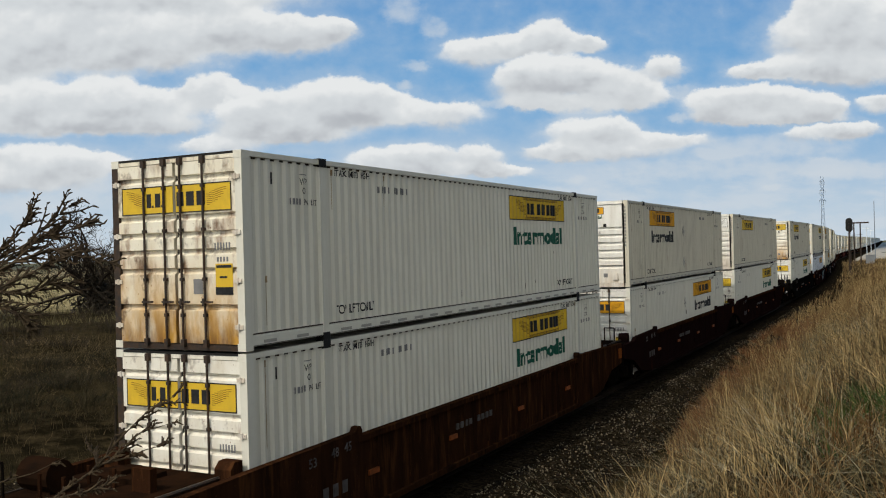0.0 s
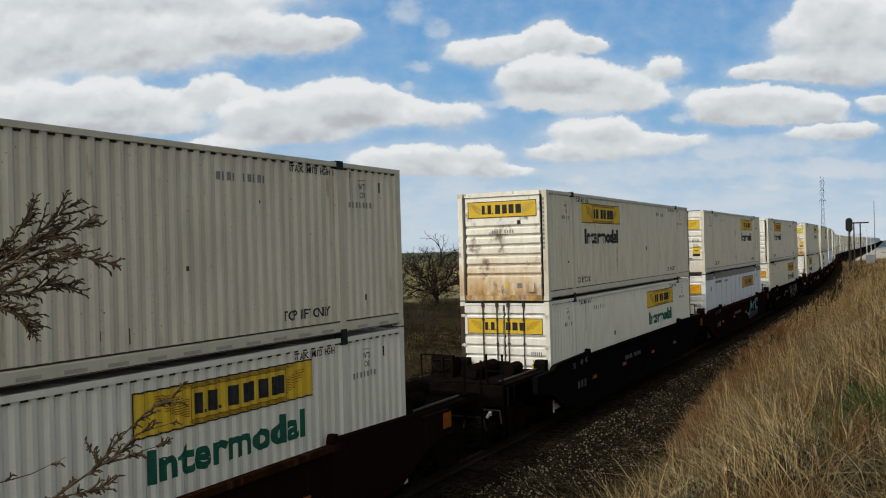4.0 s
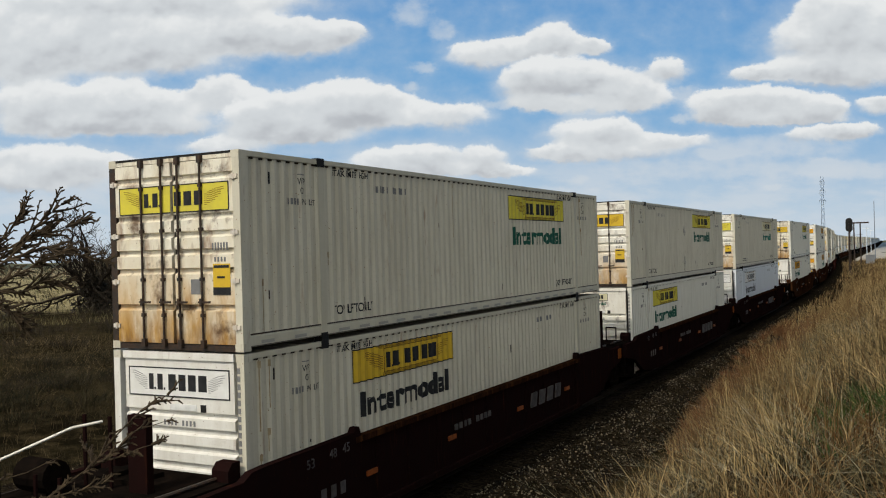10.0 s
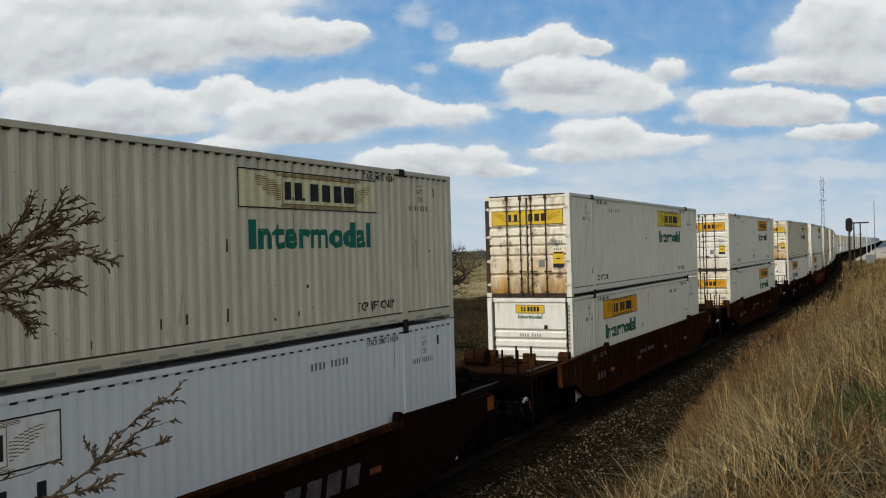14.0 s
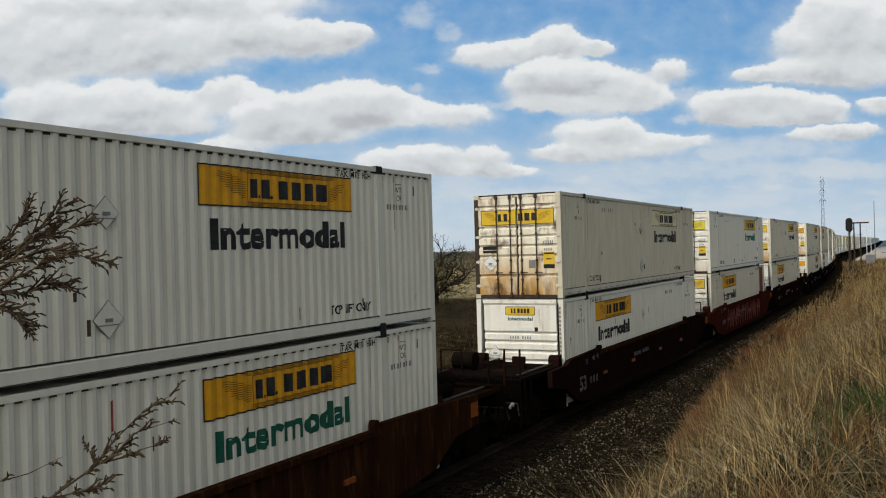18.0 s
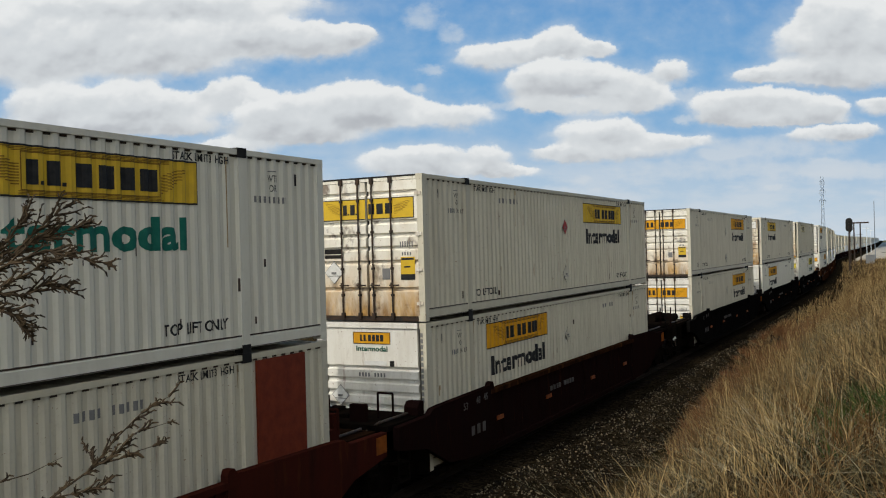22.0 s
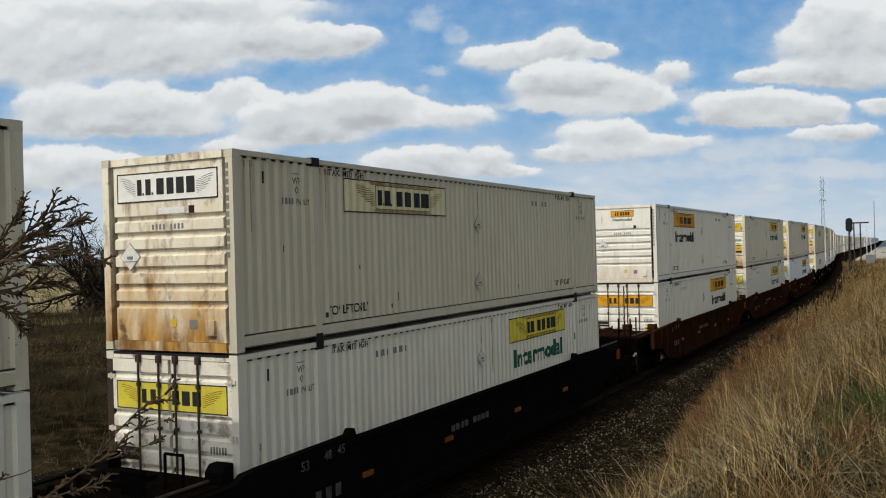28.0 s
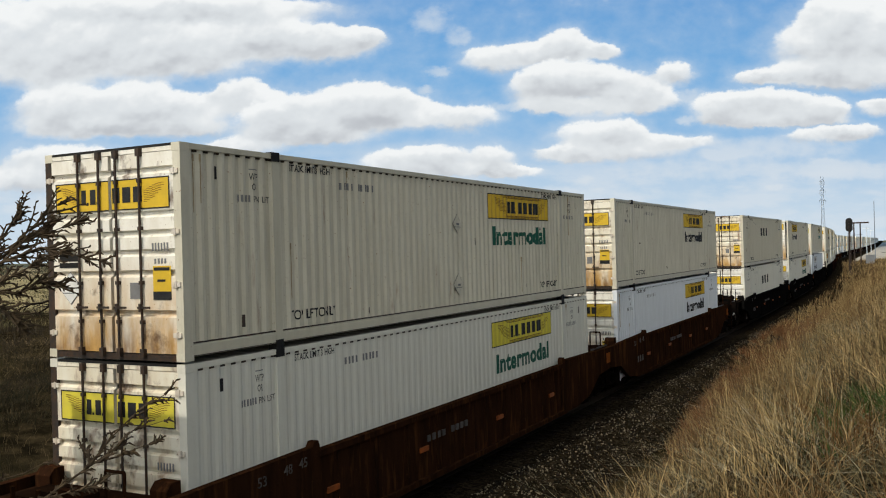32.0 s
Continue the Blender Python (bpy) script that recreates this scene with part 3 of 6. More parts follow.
def container(spec, detail=True):
    """A 53-foot shipping container; origin at the foot of its near end, x along it."""
    root = new("shipping_container")
    skin = WHITE[spec["skin"]]
    far_banner = spec["kind"] == "doors"
    flat_side = spec.get("smooth")
    side = shared("smooth_side", smooth_side) if flat_side else shared("corrugated_side", corrugated)
    near = part("side_panel", side, skin, root, "", NEAR_SIDE @ Matrix.Diagonal((1, spec.get("press", 1.0), 1, 1)))
    part("side_panel", side, skin, root, "", FAR_SIDE)
    part("roof", shared("roof", roof_sheet), skin, root)
    part("floor", shared("floor", lambda bm: box(bm, 0.1, LEN - 0.1, -1.22, 1.22, 0.05, 0.2)), ROD, root)
    rail_mat = TAUPE if flat_side else WHITE["cream"] if spec["skin"] in ("grey", "cream") else skin
    for y in (-1, 1):
        part("top_rail", shared("top_rail", lambda bm: box(bm, 0.05, LEN - 0.05, -0.03, 0.03, 2.815, 2.893)), rail_mat, root, "", pose(0, y * (HALF - 0.029), 0))
        part("bottom_rail", shared("bottom_rail%d" % y, lambda bm: prism(bm, [(y * 1.293, 0.055), (y * 1.293, 0.205), (y * 1.270, 0.238), (y * 1.20, 0.238), (y * 1.20, 0.055)], "x", 0.05, LEN - 0.05)), rail_mat, root)
    for x in (0.08, LEN - 0.08):
        for y in (-1, 1):
            # the door end's far post is coloured dark for its gasket and shade
            part("corner_post", shared("corner_post", lambda bm: box(bm, -0.08, 0.08, -0.065, 0.065, 0.115, 2.78)), skin if x > 1 or y < 0 else (ROD if far_banner else END[spec["end"]]), root, "", pose(x, y * (HALF - 0.065), 0))
            if detail or (x < 1 and y < 0):
                for z in (0.0, 2.781):
                    part("corner_casting", shared("corner_casting", lambda bm: box(bm, -0.085, 0.085, -0.075, 0.075, 0, 0.115)), skin, root, "", pose(x + (0.003 if x < 1 else -0.003), y * (HALF - 0.073), z))
    for x in (1.98, 14.17):
        for y in (-1, 1):
            if y > 0 and not detail:
                continue
            part("post", shared("mid_post", lambda bm: box(bm, -0.08, 0.08, -0.03, 0.03, 0.10, 2.80)), WHITE["cream"] if spec["skin"] == "grey" else skin, root, "", pose(x, y * (HALF - 0.026), 0))
            part("lift_casting", shared("lift_casting", lambda bm: box(bm, -0.095, 0.095, -0.08, 0.08, 2.775, 2.915)), BLACK, root, "black lifting casting", pose(x, y * (HALF - 0.066), 0))
            if detail:
                part("foot_casting", shared("foot_casting", lambda bm: box(bm, -0.085, 0.085, -0.08, 0.08, -0.012, 0.105)), BLACK, root, "", pose(x, y * (HALF - 0.066), 0))
    if spec["kind"] == "doors":
        door_end(root, spec, detail)
    else:
        front_end(root, spec, detail)
    part("end_panel", shared("back_panel", lambda bm: sheet_profile(bm, -1.15, 1.15, FRONT_RIBS, 0.02, 2.88, 0.06, 0.03)), END["stained"], root, "", pose(LEN - 0.02, 0, 0, 0, 0, 180))
    # markings on the camera's side
    x0 = 9.60 if far_banner else 2.82
    tag = "far" if far_banner else "near"
    if spec.get("smooth"):
        for x in (2.6, 3.8, 5.05, 6.3, 7.55, 8.8, 10.05, 11.3, 12.55, 13.8, 15.05):
            part("seam", shared("seam", lambda bm: box(bm, -0.010, 0.010, -0.003, 0.006, 0.22, 2.60)), GREY_TAG, near, "", pose(x, 0, 0))
        for x in (4.4, 6.9, 9.4, 12.0):
            part("round_fitting", shared("round_fitting", lambda bm: (rod(bm, (0, 0.004, 0), (0, -0.014, 0), 0.065, n=14), rod(bm, (0, -0.014, 0), (0, -0.022, 0), 0.03, n=10))), GREY_TAG, near, "grey round fitting", pose(x, 0, 1.25))
        part("top_band", shared("top_band", lambda bm: box(bm, 0.14, 16.0, -0.006, 0.05, 2.62, 2.812)), TAUPE, near, "grey-brown top rail")
        part("bottom_band", shared("bottom_band", lambda bm: box(bm, 0.14, 16.0, -0.008, 0.05, 0.0, 0.2)), TAUPE, near, "grey-brown bottom rail")
        part("lettering", word_mesh("stack_two", "STACK TWO HIGH ONLY", 1.45, 0.12, None, 0.012), INK["black"], near, "", pose(2.30, -0.001, 2.40))
        part("stencil", shared("smooth_numbers", lambda bm: flat(bm, glyph_bars(4.6, 5.5, 2.40, 2.50, 10, 0.5) + [(14.4, 14.56, 2.3, 2.5), (1.2, 1.4, 2.1, 2.3)], 0.005)), GREY_TAG, near)
    if not spec.get("bare"):
        drape = (lambda bm, r: flat(bm, r, 0.006)) if flat_side else draped
        dz = -0.22 if flat_side else 0.0
        panel, dark, brown = banner_rects(x0, 3.68, 2.07 + dz, 2.65 + dz)
        key = tag + ("f" if flat_side else "")
        part("logo_panel", shared("side_banner_" + key, lambda bm: drape(bm, panel)), BANNER[spec["side"]], near)
        part("logo_mark", shared("side_marks_" + key, lambda bm: flat(bm, dark, 0.010) if flat_side else draped(bm, dark, 0.009)), INK["black"], near)
        part("logo_stripes", shared("side_scroll_" + key, lambda bm: flat(bm, brown, 0.009) if flat_side else draped(bm, brown, 0.008)), BROWN_INK, near)
        if spec.get("ink"):
            part("lettering", word_mesh("word_side_" + tag, "Intermodal", 3.25, 0.44, (x0 + 0.22, 1.46), 0.044), INK[spec["ink"]], near, {"green": "dark green lettering", "teal": "teal lettering", "black": "black lettering"}[spec["ink"]])
    else:
        part("logo_mark", shared("bare_logo", lambda bm: draped(bm, glyph_bars(6.4, 9.4, 1.75, 2.25, 3, 0.5), 0.009)), INK["black"], near)
    if detail and not flat_side:
        part("lettering", word_mesh("top_lift_near", "TOP LIFT ONLY", 1.22, 0.155, (2.30, 0.36), 0.02), INK["black"], near)
        part("lettering", word_mesh("top_lift_far", "TOP LIFT ONLY", 1.22, 0.155, (12.62, 0.36), 0.02), INK["black"], near)
        part("lettering", word_mesh("stack_near", "STACK LIMIT 3 HIGH", 1.05, 0.11, (2.36, 2.66), 0.02), INK["black"], near)
        part("lettering", word_mesh("stack_far", "STACK LIMIT 3 HIGH", 1.05, 0.11, (12.85, 2.66), 0.02), INK["black"], near)
        part("lettering", word_mesh("wtp_near", "WTP\nOR", 0.19, 0.25, (1.42, 2.32), 0.012), INK_GREY, near)
        part("lettering", word_mesh("wtp_far", "WTP\nOR", 0.19, 0.25, (14.80, 2.32), 0.012), INK_GREY, near)
        part("stencil", shared("side_numbers_" + tag, lambda bm: draped(bm, glyph_bars(3.72, 4.80, 2.44, 2.56, 10, 0.5) if far_banner else glyph_bars(11.2, 12.3, 2.44, 2.56, 10, 0.5))), GREY_TAG, near)
        if spec.get("pin", True):
            part("stencil", shared("pin_lift_bars", lambda bm: draped(bm, glyph_bars(1.10, 1.46, 2.15, 2.25, 6, 0.5) + glyph_bars(14.45, 15.25, 2.15, 2.25, 11, 0.5) + [(x, x + 0.18, 2.62, 2.635) for x in (1.42, 14.80)])), GREY_TAG, near)
            part("lettering", word_mesh("pin_near", "PIN LIFT", 0.38, 0.09, (1.48, 2.15), 0.01), INK_GREY, near)
        part("groove", shared("rail_groove", lambda bm: box(bm, 0.16, 15.99, -0.006, 0.02, 0.226, 0.246)), ROD, near)
        part("groove", shared("rail_groove_low", lambda bm: box(bm, 0.12, 16.03, -0.0135, 0.0, 0.058, 0.070)), ROD, near)
        # dark dashes paint the shade of the top rail into the sheet's valleys
        shade_dashes = part("rail_gap", shared("valley_shades", lambda bm: draped(bm, [(x0 - 0.02, x1 + 0.02, 2.782, 2.812) for (x0, d0), (x1, d1) in zip(BREAKS, BREAKS[1:]) if d0 == DEEP and d1 == DEEP], 0.003)), ROD, near)
        shade_dashes["kind"] = "stuff"
        for k, x in enumerate((0.66, 15.42)):
            part("slot", shared("side_slot%d" % k, lambda bm: draped(bm, [(x, x + 0.08, 2.44, 2.62)], 0.005)), BLACK, near)
        if spec.get("dash"):
            part("grime", shared("grime_dashes", lambda bm: [box(bm, 2.4 + 0.62 * i, 2.72 + 0.62 * i, -0.014, -0.004, 0.09, 0.135) for i in range(19)] + [box(bm, x, x + 0.3, -0.014, -0.004, 0.09, 0.135) for x in (0.4, 1.2, 14.6, 15.3)]), STRIP, near)
        if spec.get("diamond"):
            for z, r in ((0.66, 0.22), (1.93, 0.19)):
                placard(near, 8.0, z, r, Matrix.Identity(4), RED if spec.get("hot") and z > 1 else skin)
        if spec.get("red"):
            part("red_tag", shared("red_tag", lambda bm: draped(bm, [(8.0, 8.07, 2.25, 2.62)], 0.006)), RED, near, "red tag")
        rng = random.Random(spec["seed"])
        nicks = []
        for _ in range(spec.get("nicks", 8)):
            x = rng.uniform(0.5, 15.6)
            z = rng.choice((rng.uniform(0.3, 0.55), rng.uniform(0.3, 2.2)))
            nicks.append((x, x + rng.uniform(0.015, 0.05), z, z + rng.uniform(0.04, 0.2)))
        own("scuff", lambda bm: draped(bm, nicks, 0.003), ROD, near, "dark scuffs and scrapes")
        runs = []
        for _ in range(spec.get("runs", 8 if spec["skin"] in ("grey", "cream") else 4)):
            x = rng.choice((rng.uniform(0.25, 0.6), 2.10 + rng.uniform(0, 0.25), 14.0 + rng.uniform(-0.3, 0.05), 14.3 + rng.uniform(0, 0.4), rng.uniform(1, 15)))
            z = rng.choice((2.76, 2.76, rng.uniform(0.8, 2.2)))
            runs.append((x, x + rng.uniform(0.008, 0.022), z - rng.uniform(0.2, 1.3), z))
            runs.append((x - 0.008, x + 0.03, z - 0.10, z))
        runs = [(a, b, max(c, 0.25), d) for a, b, c, d in runs]
        if runs:
            own("rust_run", lambda bm: draped(bm, runs, 0.0025), RUN, near, "thin brown rust runs")
        if spec.get("patch"):
            part("patch", shared("patch_far", lambda bm: box(bm, 14.40, 15.55, -0.012, 0.03, 0.24, 2.78)), RED_DOOR, near, "red-brown side panel")
    words = {"yellow": "yellow", "orange": "orange-yellow", "lemon": "lemon-yellow", "pale": "faded pale", "white": "white"}
    face = {"clean": "clean", "stained": "stained", "rusty": "rust-streaked"}[spec["end"]]
    if flat_side:
        label = "smooth white riveted container with orange-yellow banner in a well car"
    elif spec.get("bare"):
        label = "grey-white corrugated container with dark lettering bars, stacked"
    else:
        label = "white corrugated container, %s banner, %s %s" % (words[spec["side"]], face, "double doors" if far_banner else "ribbed blank end")
    return tagged(root, label, "container", "stacked containers on the train")


# ------------------------------------------------------------------ well cars
def truck(root, x, detail=True):
    """A two-axle truck under the car at x."""
    tr = part("truck_frame", shared("truck_frame", lambda bm: (
        [prism(bm, [(-1.25, 0.40), (-1.25, 0.62), (-0.45, 0.80), (0.45, 0.80), (1.25, 0.62), (1.25, 0.40), (0.55, 0.48), (0.40, 0.22), (-0.40, 0.22), (-0.55, 0.48)], "y", s * 1.05 - 0.08, s * 1.05 + 0.08) for s in (-1, 1)],
        box(bm, -0.22, 0.22, -1.0, 1.0, 0.45, 0.85))), DECK, root, "", pose(x, 0, 0))
    for dx in (-0.9, 0.9):
        ax = part("wheelset", shared("wheelset", lambda bm: rod(bm, (0, -1.0, 0), (0, 1.0, 0), 0.08, n=8)), STEEL, tr, "", pose(dx, 0, 0.46))
        for y in (-0.76, 0.76):
            def wheel(bm):
                rod(bm, (0, -0.065, 0), (0, 0.065, 0), 0.455, n=20)
                rod(bm, (0, 0.03 if y < 0 else -0.065, 0), (0, 0.065 if y < 0 else -0.03, 0), 0.485, n=20)
                rod(bm, (0, -0.10, 0), (0, 0.10, 0), 0.14, n=10)
            part("wheel", shared("wheel%d" % (y > 0), wheel), STEEL, tr, "steel wheel", pose(dx, y, 0.46))


def well_car(spec, near_end, far_end, detail=True):
    """One unit of a well car; origin on the rails below the foot of the container's near end."""
    root = new("well_car")
    mat = SILL[spec["sill"]]
    long = spec["sill"] == "rust"
    tip = ((-1.45, 0.98), (-1.45, 1.60)) if long else ((-1.45, 1.08), (-1.45, 1.50), (-0.30, 1.52), (-0.12, 1.62))
    for y in (-1, 1):
        sill = part("side_sill", shared("side_sill%d" % y, lambda bm: (
            box(bm, 2.50, 13.70, min(y * 1.37, y * 1.43), max(y * 1.37, y * 1.43), 0.36, 1.55),
            [box(bm, x, x + 0.07, min(y * 1.43, y * 1.455), max(y * 1.43, y * 1.455), 0.50, 1.48) for x in [3.2 + 1.12 * i for i in range(10)]])), mat, root)
        part("top_chord", shared("top_chord%d" % y, lambda bm: box(bm, 2.52, 13.68, min(y * 1.36, y * 1.50), max(y * 1.36, y * 1.50), 1.50, 1.60)), SILL["rust"] if spec["sill"] == "maroon" else mat, sill, "rust-worn top edge")
        part("bottom_chord", shared("bottom_chord%d" % y, lambda bm: box(bm, 2.45, 13.75, min(y * 1.30, y * 1.50), max(y * 1.30, y * 1.50), 0.28, 0.38)), mat, sill)
        for sx, ax in ((1, 0.0), (-1, LEN)):
            def end_side(bm, sx=sx, ax=ax):
                pts = [(ax + sx * p, z) for p, z in tip + ((0.2, 1.64), (2.46, 1.68), (2.52, 1.76), (2.62, 1.76), (2.66, 1.68), (2.66, 0.30), (1.5, 0.32), (0.5, 0.45), (-0.4, 0.9))]
                prism(bm, pts, "y", min(y * 1.36, y * 1.49), max(y * 1.36, y * 1.49))
            part("end_shoulder", shared("end_shoulder%d%d%d" % (y, sx, long), end_side), mat, root)
    part("well_floor", shared("well_floor", lambda bm: (box(bm, 0.3, LEN - 0.3, -0.35, 0.35, 0.24, 0.32), [box(bm, x, x + 0.5, -1.36, 1.36, 0.24, 0.352) for x in (0.2, 1.8, 4.5, 8.0, 11.3, 13.9, 15.4)])), DECK, root)
    for sx, ax, kind in ((1, 0.0, near_end), (-1, LEN, far_end)):
        reach = 1.45 if kind == "joint" else 3.15
        def deck(bm, sx=sx, ax=ax, reach=reach):
            a, b = sorted((ax - sx * reach, ax - sx * 0.06))
            box(bm, a, b, -1.25, 1.25, 1.40, 1.50)
        deck_mat = RUST_DECK if spec["sill"] in ("rust", "red") else DECK
        part("end_deck", shared("end_deck%d%s" % (sx, kind), deck), deck_mat, root)
        if detail:
            for y in (-1, 1):
                part("corner_guide", shared("corner_guide", lambda bm: prism(bm, [(-0.14, 1.50), (-0.14, 1.66), (-0.05, 1.76), (0.11, 1.76), (0.11, 1.50)], "y", -0.15, 0.15)), mat, root, "", pose(ax - sx * 0.20, y * 1.10, 0, 0, 0, 0 if sx > 0 else 180))
            part("deck_plate", shared("deck_plate", lambda bm: (box(bm, -0.30, 0.30, -0.5, 0.5, 1.50, 1.57), box(bm, -0.20, 0.20, -0.12, 0.12, 1.57, 1.64))), deck_mat, root, "", pose(ax - sx * 0.68, 0.42, 0))
            part("brake_pipe", shared("brake_pipe%d%s" % (sx, kind), lambda bm: (rod(bm, (ax - sx * 0.3, -1.02, 1.54), (ax - sx * (reach - 0.1), -1.02, 1.54), 0.028, n=6), rod(bm, (ax - sx * (reach - 0.1), -1.02, 1.54), (ax - sx * (reach + 0.1), -0.5, 1.2), 0.028, n=6))), ROD, root)
            part("step", shared("side_step%d%s" % (sx, kind), lambda bm: [box(bm, ax - sx * (reach - 0.3) - 0.20, ax - sx * (reach - 0.3) + 0.20, -1.42, -1.22, z, z + 0.03) for z in (0.45, 0.78)] + [box(bm, ax - sx * (reach - 0.3) + d - 0.015, ax - sx * (reach - 0.3) + d + 0.015, -1.42, -1.38, 0.45, 1.48) for d in (-0.19, 0.19)]), DECK, root)
        c, d = sorted((ax - sx * (reach + 0.1), ax - sx * 0.17))
        part("draft_sill", shared("draft_sill%d%s" % (sx, kind), lambda bm: box(bm, c, d, -0.32, 0.32, 0.55, 1.398)), DECK, root)
        e, g = sorted((ax - sx * 0.16, ax - sx * 0.06))
        part("bulkhead", shared("bulkhead%d" % sx, lambda bm: box(bm, e, g, -1.34, 1.34, 0.34, 1.398)), DECK, root)
        high = 2.55 if spec.get("rail_logo") else 1.82
        def stand(bm, sx=sx, ax=ax):
            a, b = sorted((ax - sx * 1.1, ax - sx * 1.22))
            box(bm, a, b, -0.62, -0.28, 1.49, high)
        part("end_stand", shared("end_stand%d%d" % (sx, high > 2), stand), mat, root)
        for y in (0.12, 0.62):
            part("stanchion", shared("stanchion%d" % (high > 2), lambda bm: rod(bm, (0, 0, 1.49), (0, 0, high - 0.06), 0.03, n=6)), mat, root, "", pose(ax - sx * 1.16, y, 0))
        if kind == "joint":
            if sx > 0:
                truck(root, -1.62)
            def rails(bm, sx=sx, ax=ax):
                for y in (-0.95, -0.62):
                    rod(bm, (ax - sx * 0.75, y, 1.49), (ax - sx * 0.75, y, 1.98), 0.022, n=6)
                rod(bm, (ax - sx * 0.75, -0.95, 1.98), (ax - sx * 0.75, -0.62, 1.98), 0.022, n=6)
            part("grab_rail", shared("joint_rail%d" % sx, rails), mat, root)
        else:
            truck(root, ax - sx * 2.0)
            def gear(bm, sx=sx, ax=ax):
                a, b = sorted((ax - sx * 3.1, ax - sx * 3.62))
                box(bm, a, b, -0.16, 0.16, 0.78, 1.05)
                c, d = sorted((ax - sx * 3.12, ax - sx * 3.24))
                box(bm, c, d, -1.35, 1.35, 1.05, 1.53)
            part("coupler", shared("coupler%d" % sx, gear), DECK, root)
            if detail:
                def hose(bm, sx=sx, ax=ax):
                    pts = [Vector((ax - sx * (3.2 + 0.10 * i), -0.42, 0.82 - 0.42 * math.sin(math.pi * min(i / 5, 1) * 0.5))) for i in range(6)]
                    for a, b in zip(pts, pts[1:]):
                        rod(bm, a, b, 0.03, n=6)
                part("air_hose", shared("air_hose%d" % sx, hose), BLACK, root, "black rubber air hose")
                part("cut_lever", shared("cut_lever%d" % sx, lambda bm: (rod(bm, (ax - sx * 3.3, -1.30, 0.98), (ax - sx * 3.3, -0.1, 0.98), 0.018, n=6), rod(bm, (ax - sx * 3.3, -1.30, 0.98), (ax - sx * 3.36, -1.36, 0.70), 0.018, n=6))), ROD, root)
                part("walkway", shared("walkway%d" % sx, lambda bm: [box(bm, ax - sx * 2.9 - 0.18 + 0.09 * i, ax - sx * 2.9 - 0.13 + 0.09 * i, -1.2, 1.2, 1.54, 1.57) for i in range(4)] + [box(bm, ax - sx * 2.9 - 0.2, ax - sx * 2.9 + 0.2, y - 0.03, y + 0.03, 1.50, 1.54) for y in (-1, 0, 1)]), deck_mat, root)
                part("reservoir", shared("reservoir%d" % sx, lambda bm: (rod(bm, (ax - sx * 1.7, 0.55, 1.74), (ax - sx * 1.7, 1.15, 1.74), 0.23, n=14), box(bm, ax - sx * 1.7 - 0.12, ax - sx * 1.7 + 0.12, 0.62, 1.08, 1.50, 1.58))), deck_mat, root, "rusty drum-shaped air reservoir")
                part("grab_rail", shared("end_rail_frame%d" % sx, lambda bm: [rod(bm, (ax - sx * 2.6, a, 1.49), (ax - sx * 2.6, a, 2.12), 0.02, n=6) for a in (0.5, 1.1)] + [rod(bm, (ax - sx * 2.6, 0.5, z), (ax - sx * 2.6, 1.1, z), 0.02, n=6) for z in (2.12,)]), DECK, root)
            def ladder(bm, sx=sx, ax=ax):
                for y in (-1.34, -0.94):
                    rod(bm, (ax - sx * 3.18, y, 0.35), (ax - sx * 3.18, y, 2.25), 0.025, n=6)
                for i in range(5):
                    rod(bm, (ax - sx * 3.18, -1.34, 0.5 + 0.34 * i), (ax - sx * 3.18, -0.94, 0.5 + 0.34 * i), 0.018, n=6)
            part("ladder", shared("ladder%d" % sx, ladder), mat, root)
            if spec.get("bent_rail") and sx > 0:
                def bent(bm):
                    pts = [(-2.5, 1.15, 1.49), (-2.5, 1.15, 1.9), (-2.3, 0.95, 2.05), (-1.6, 0.35, 2.4), (-1.3, 0.1, 2.45)]
                    for a, b in zip(pts, pts[1:]):
                        rod(bm, a, b, 0.02, n=6)
                part("bent_rail", shared("bent_rail", bent), END["stained"], root, "pale bent hand rail")
            if detail and (sx < 0 or spec["sill"] == "black"):
                def brake_wheel(bm):
                    k = 16
                    for i in range(k):
                        a, b = i * math.tau / k, (i + 1) * math.tau / k
                        rod(bm, (0, 0.28 * math.cos(a), 0.28 * math.sin(a)), (0, 0.28 * math.cos(b), 0.28 * math.sin(b)), 0.014, n=5)
                    for i in range(4):
                        a = i * math.tau / 4
                        rod(bm, (0, 0, 0), (0, 0.28 * math.cos(a), 0.28 * math.sin(a)), 0.012, n=5)
                part("brake_wheel", shared("brake_wheel", brake_wheel), STEEL, root, "spoked brake wheel", pose(ax - sx * 2.2, 0.75, 1.95))
                part("brake_housing", shared("brake_housing%d" % sx, lambda bm: (box(bm, min(ax - sx * 2.04, ax - sx * 2.18), max(ax - sx * 2.04, ax - sx * 2.18), 0.45, 1.05, 1.5, 2.05), rod(bm, (ax - sx * 1.2, -0.2, 1.70), (ax - sx * 2.6, -0.2, 1.70), 0.19, n=12), rod(bm, (ax - sx * 0.9, -0.75, 1.66), (ax - sx * 1.5, -0.75, 1.66), 0.15, n=10))), DECK, root)
    if detail:
        part("reflector", shared("end_reflector", lambda bm: box(bm, 0, 0.32, -1.502, -1.48, 1.16, 1.46)), ORANGE_DULL, root, "square dull orange end panel", pose(LEN + 1.10, 0, 0))
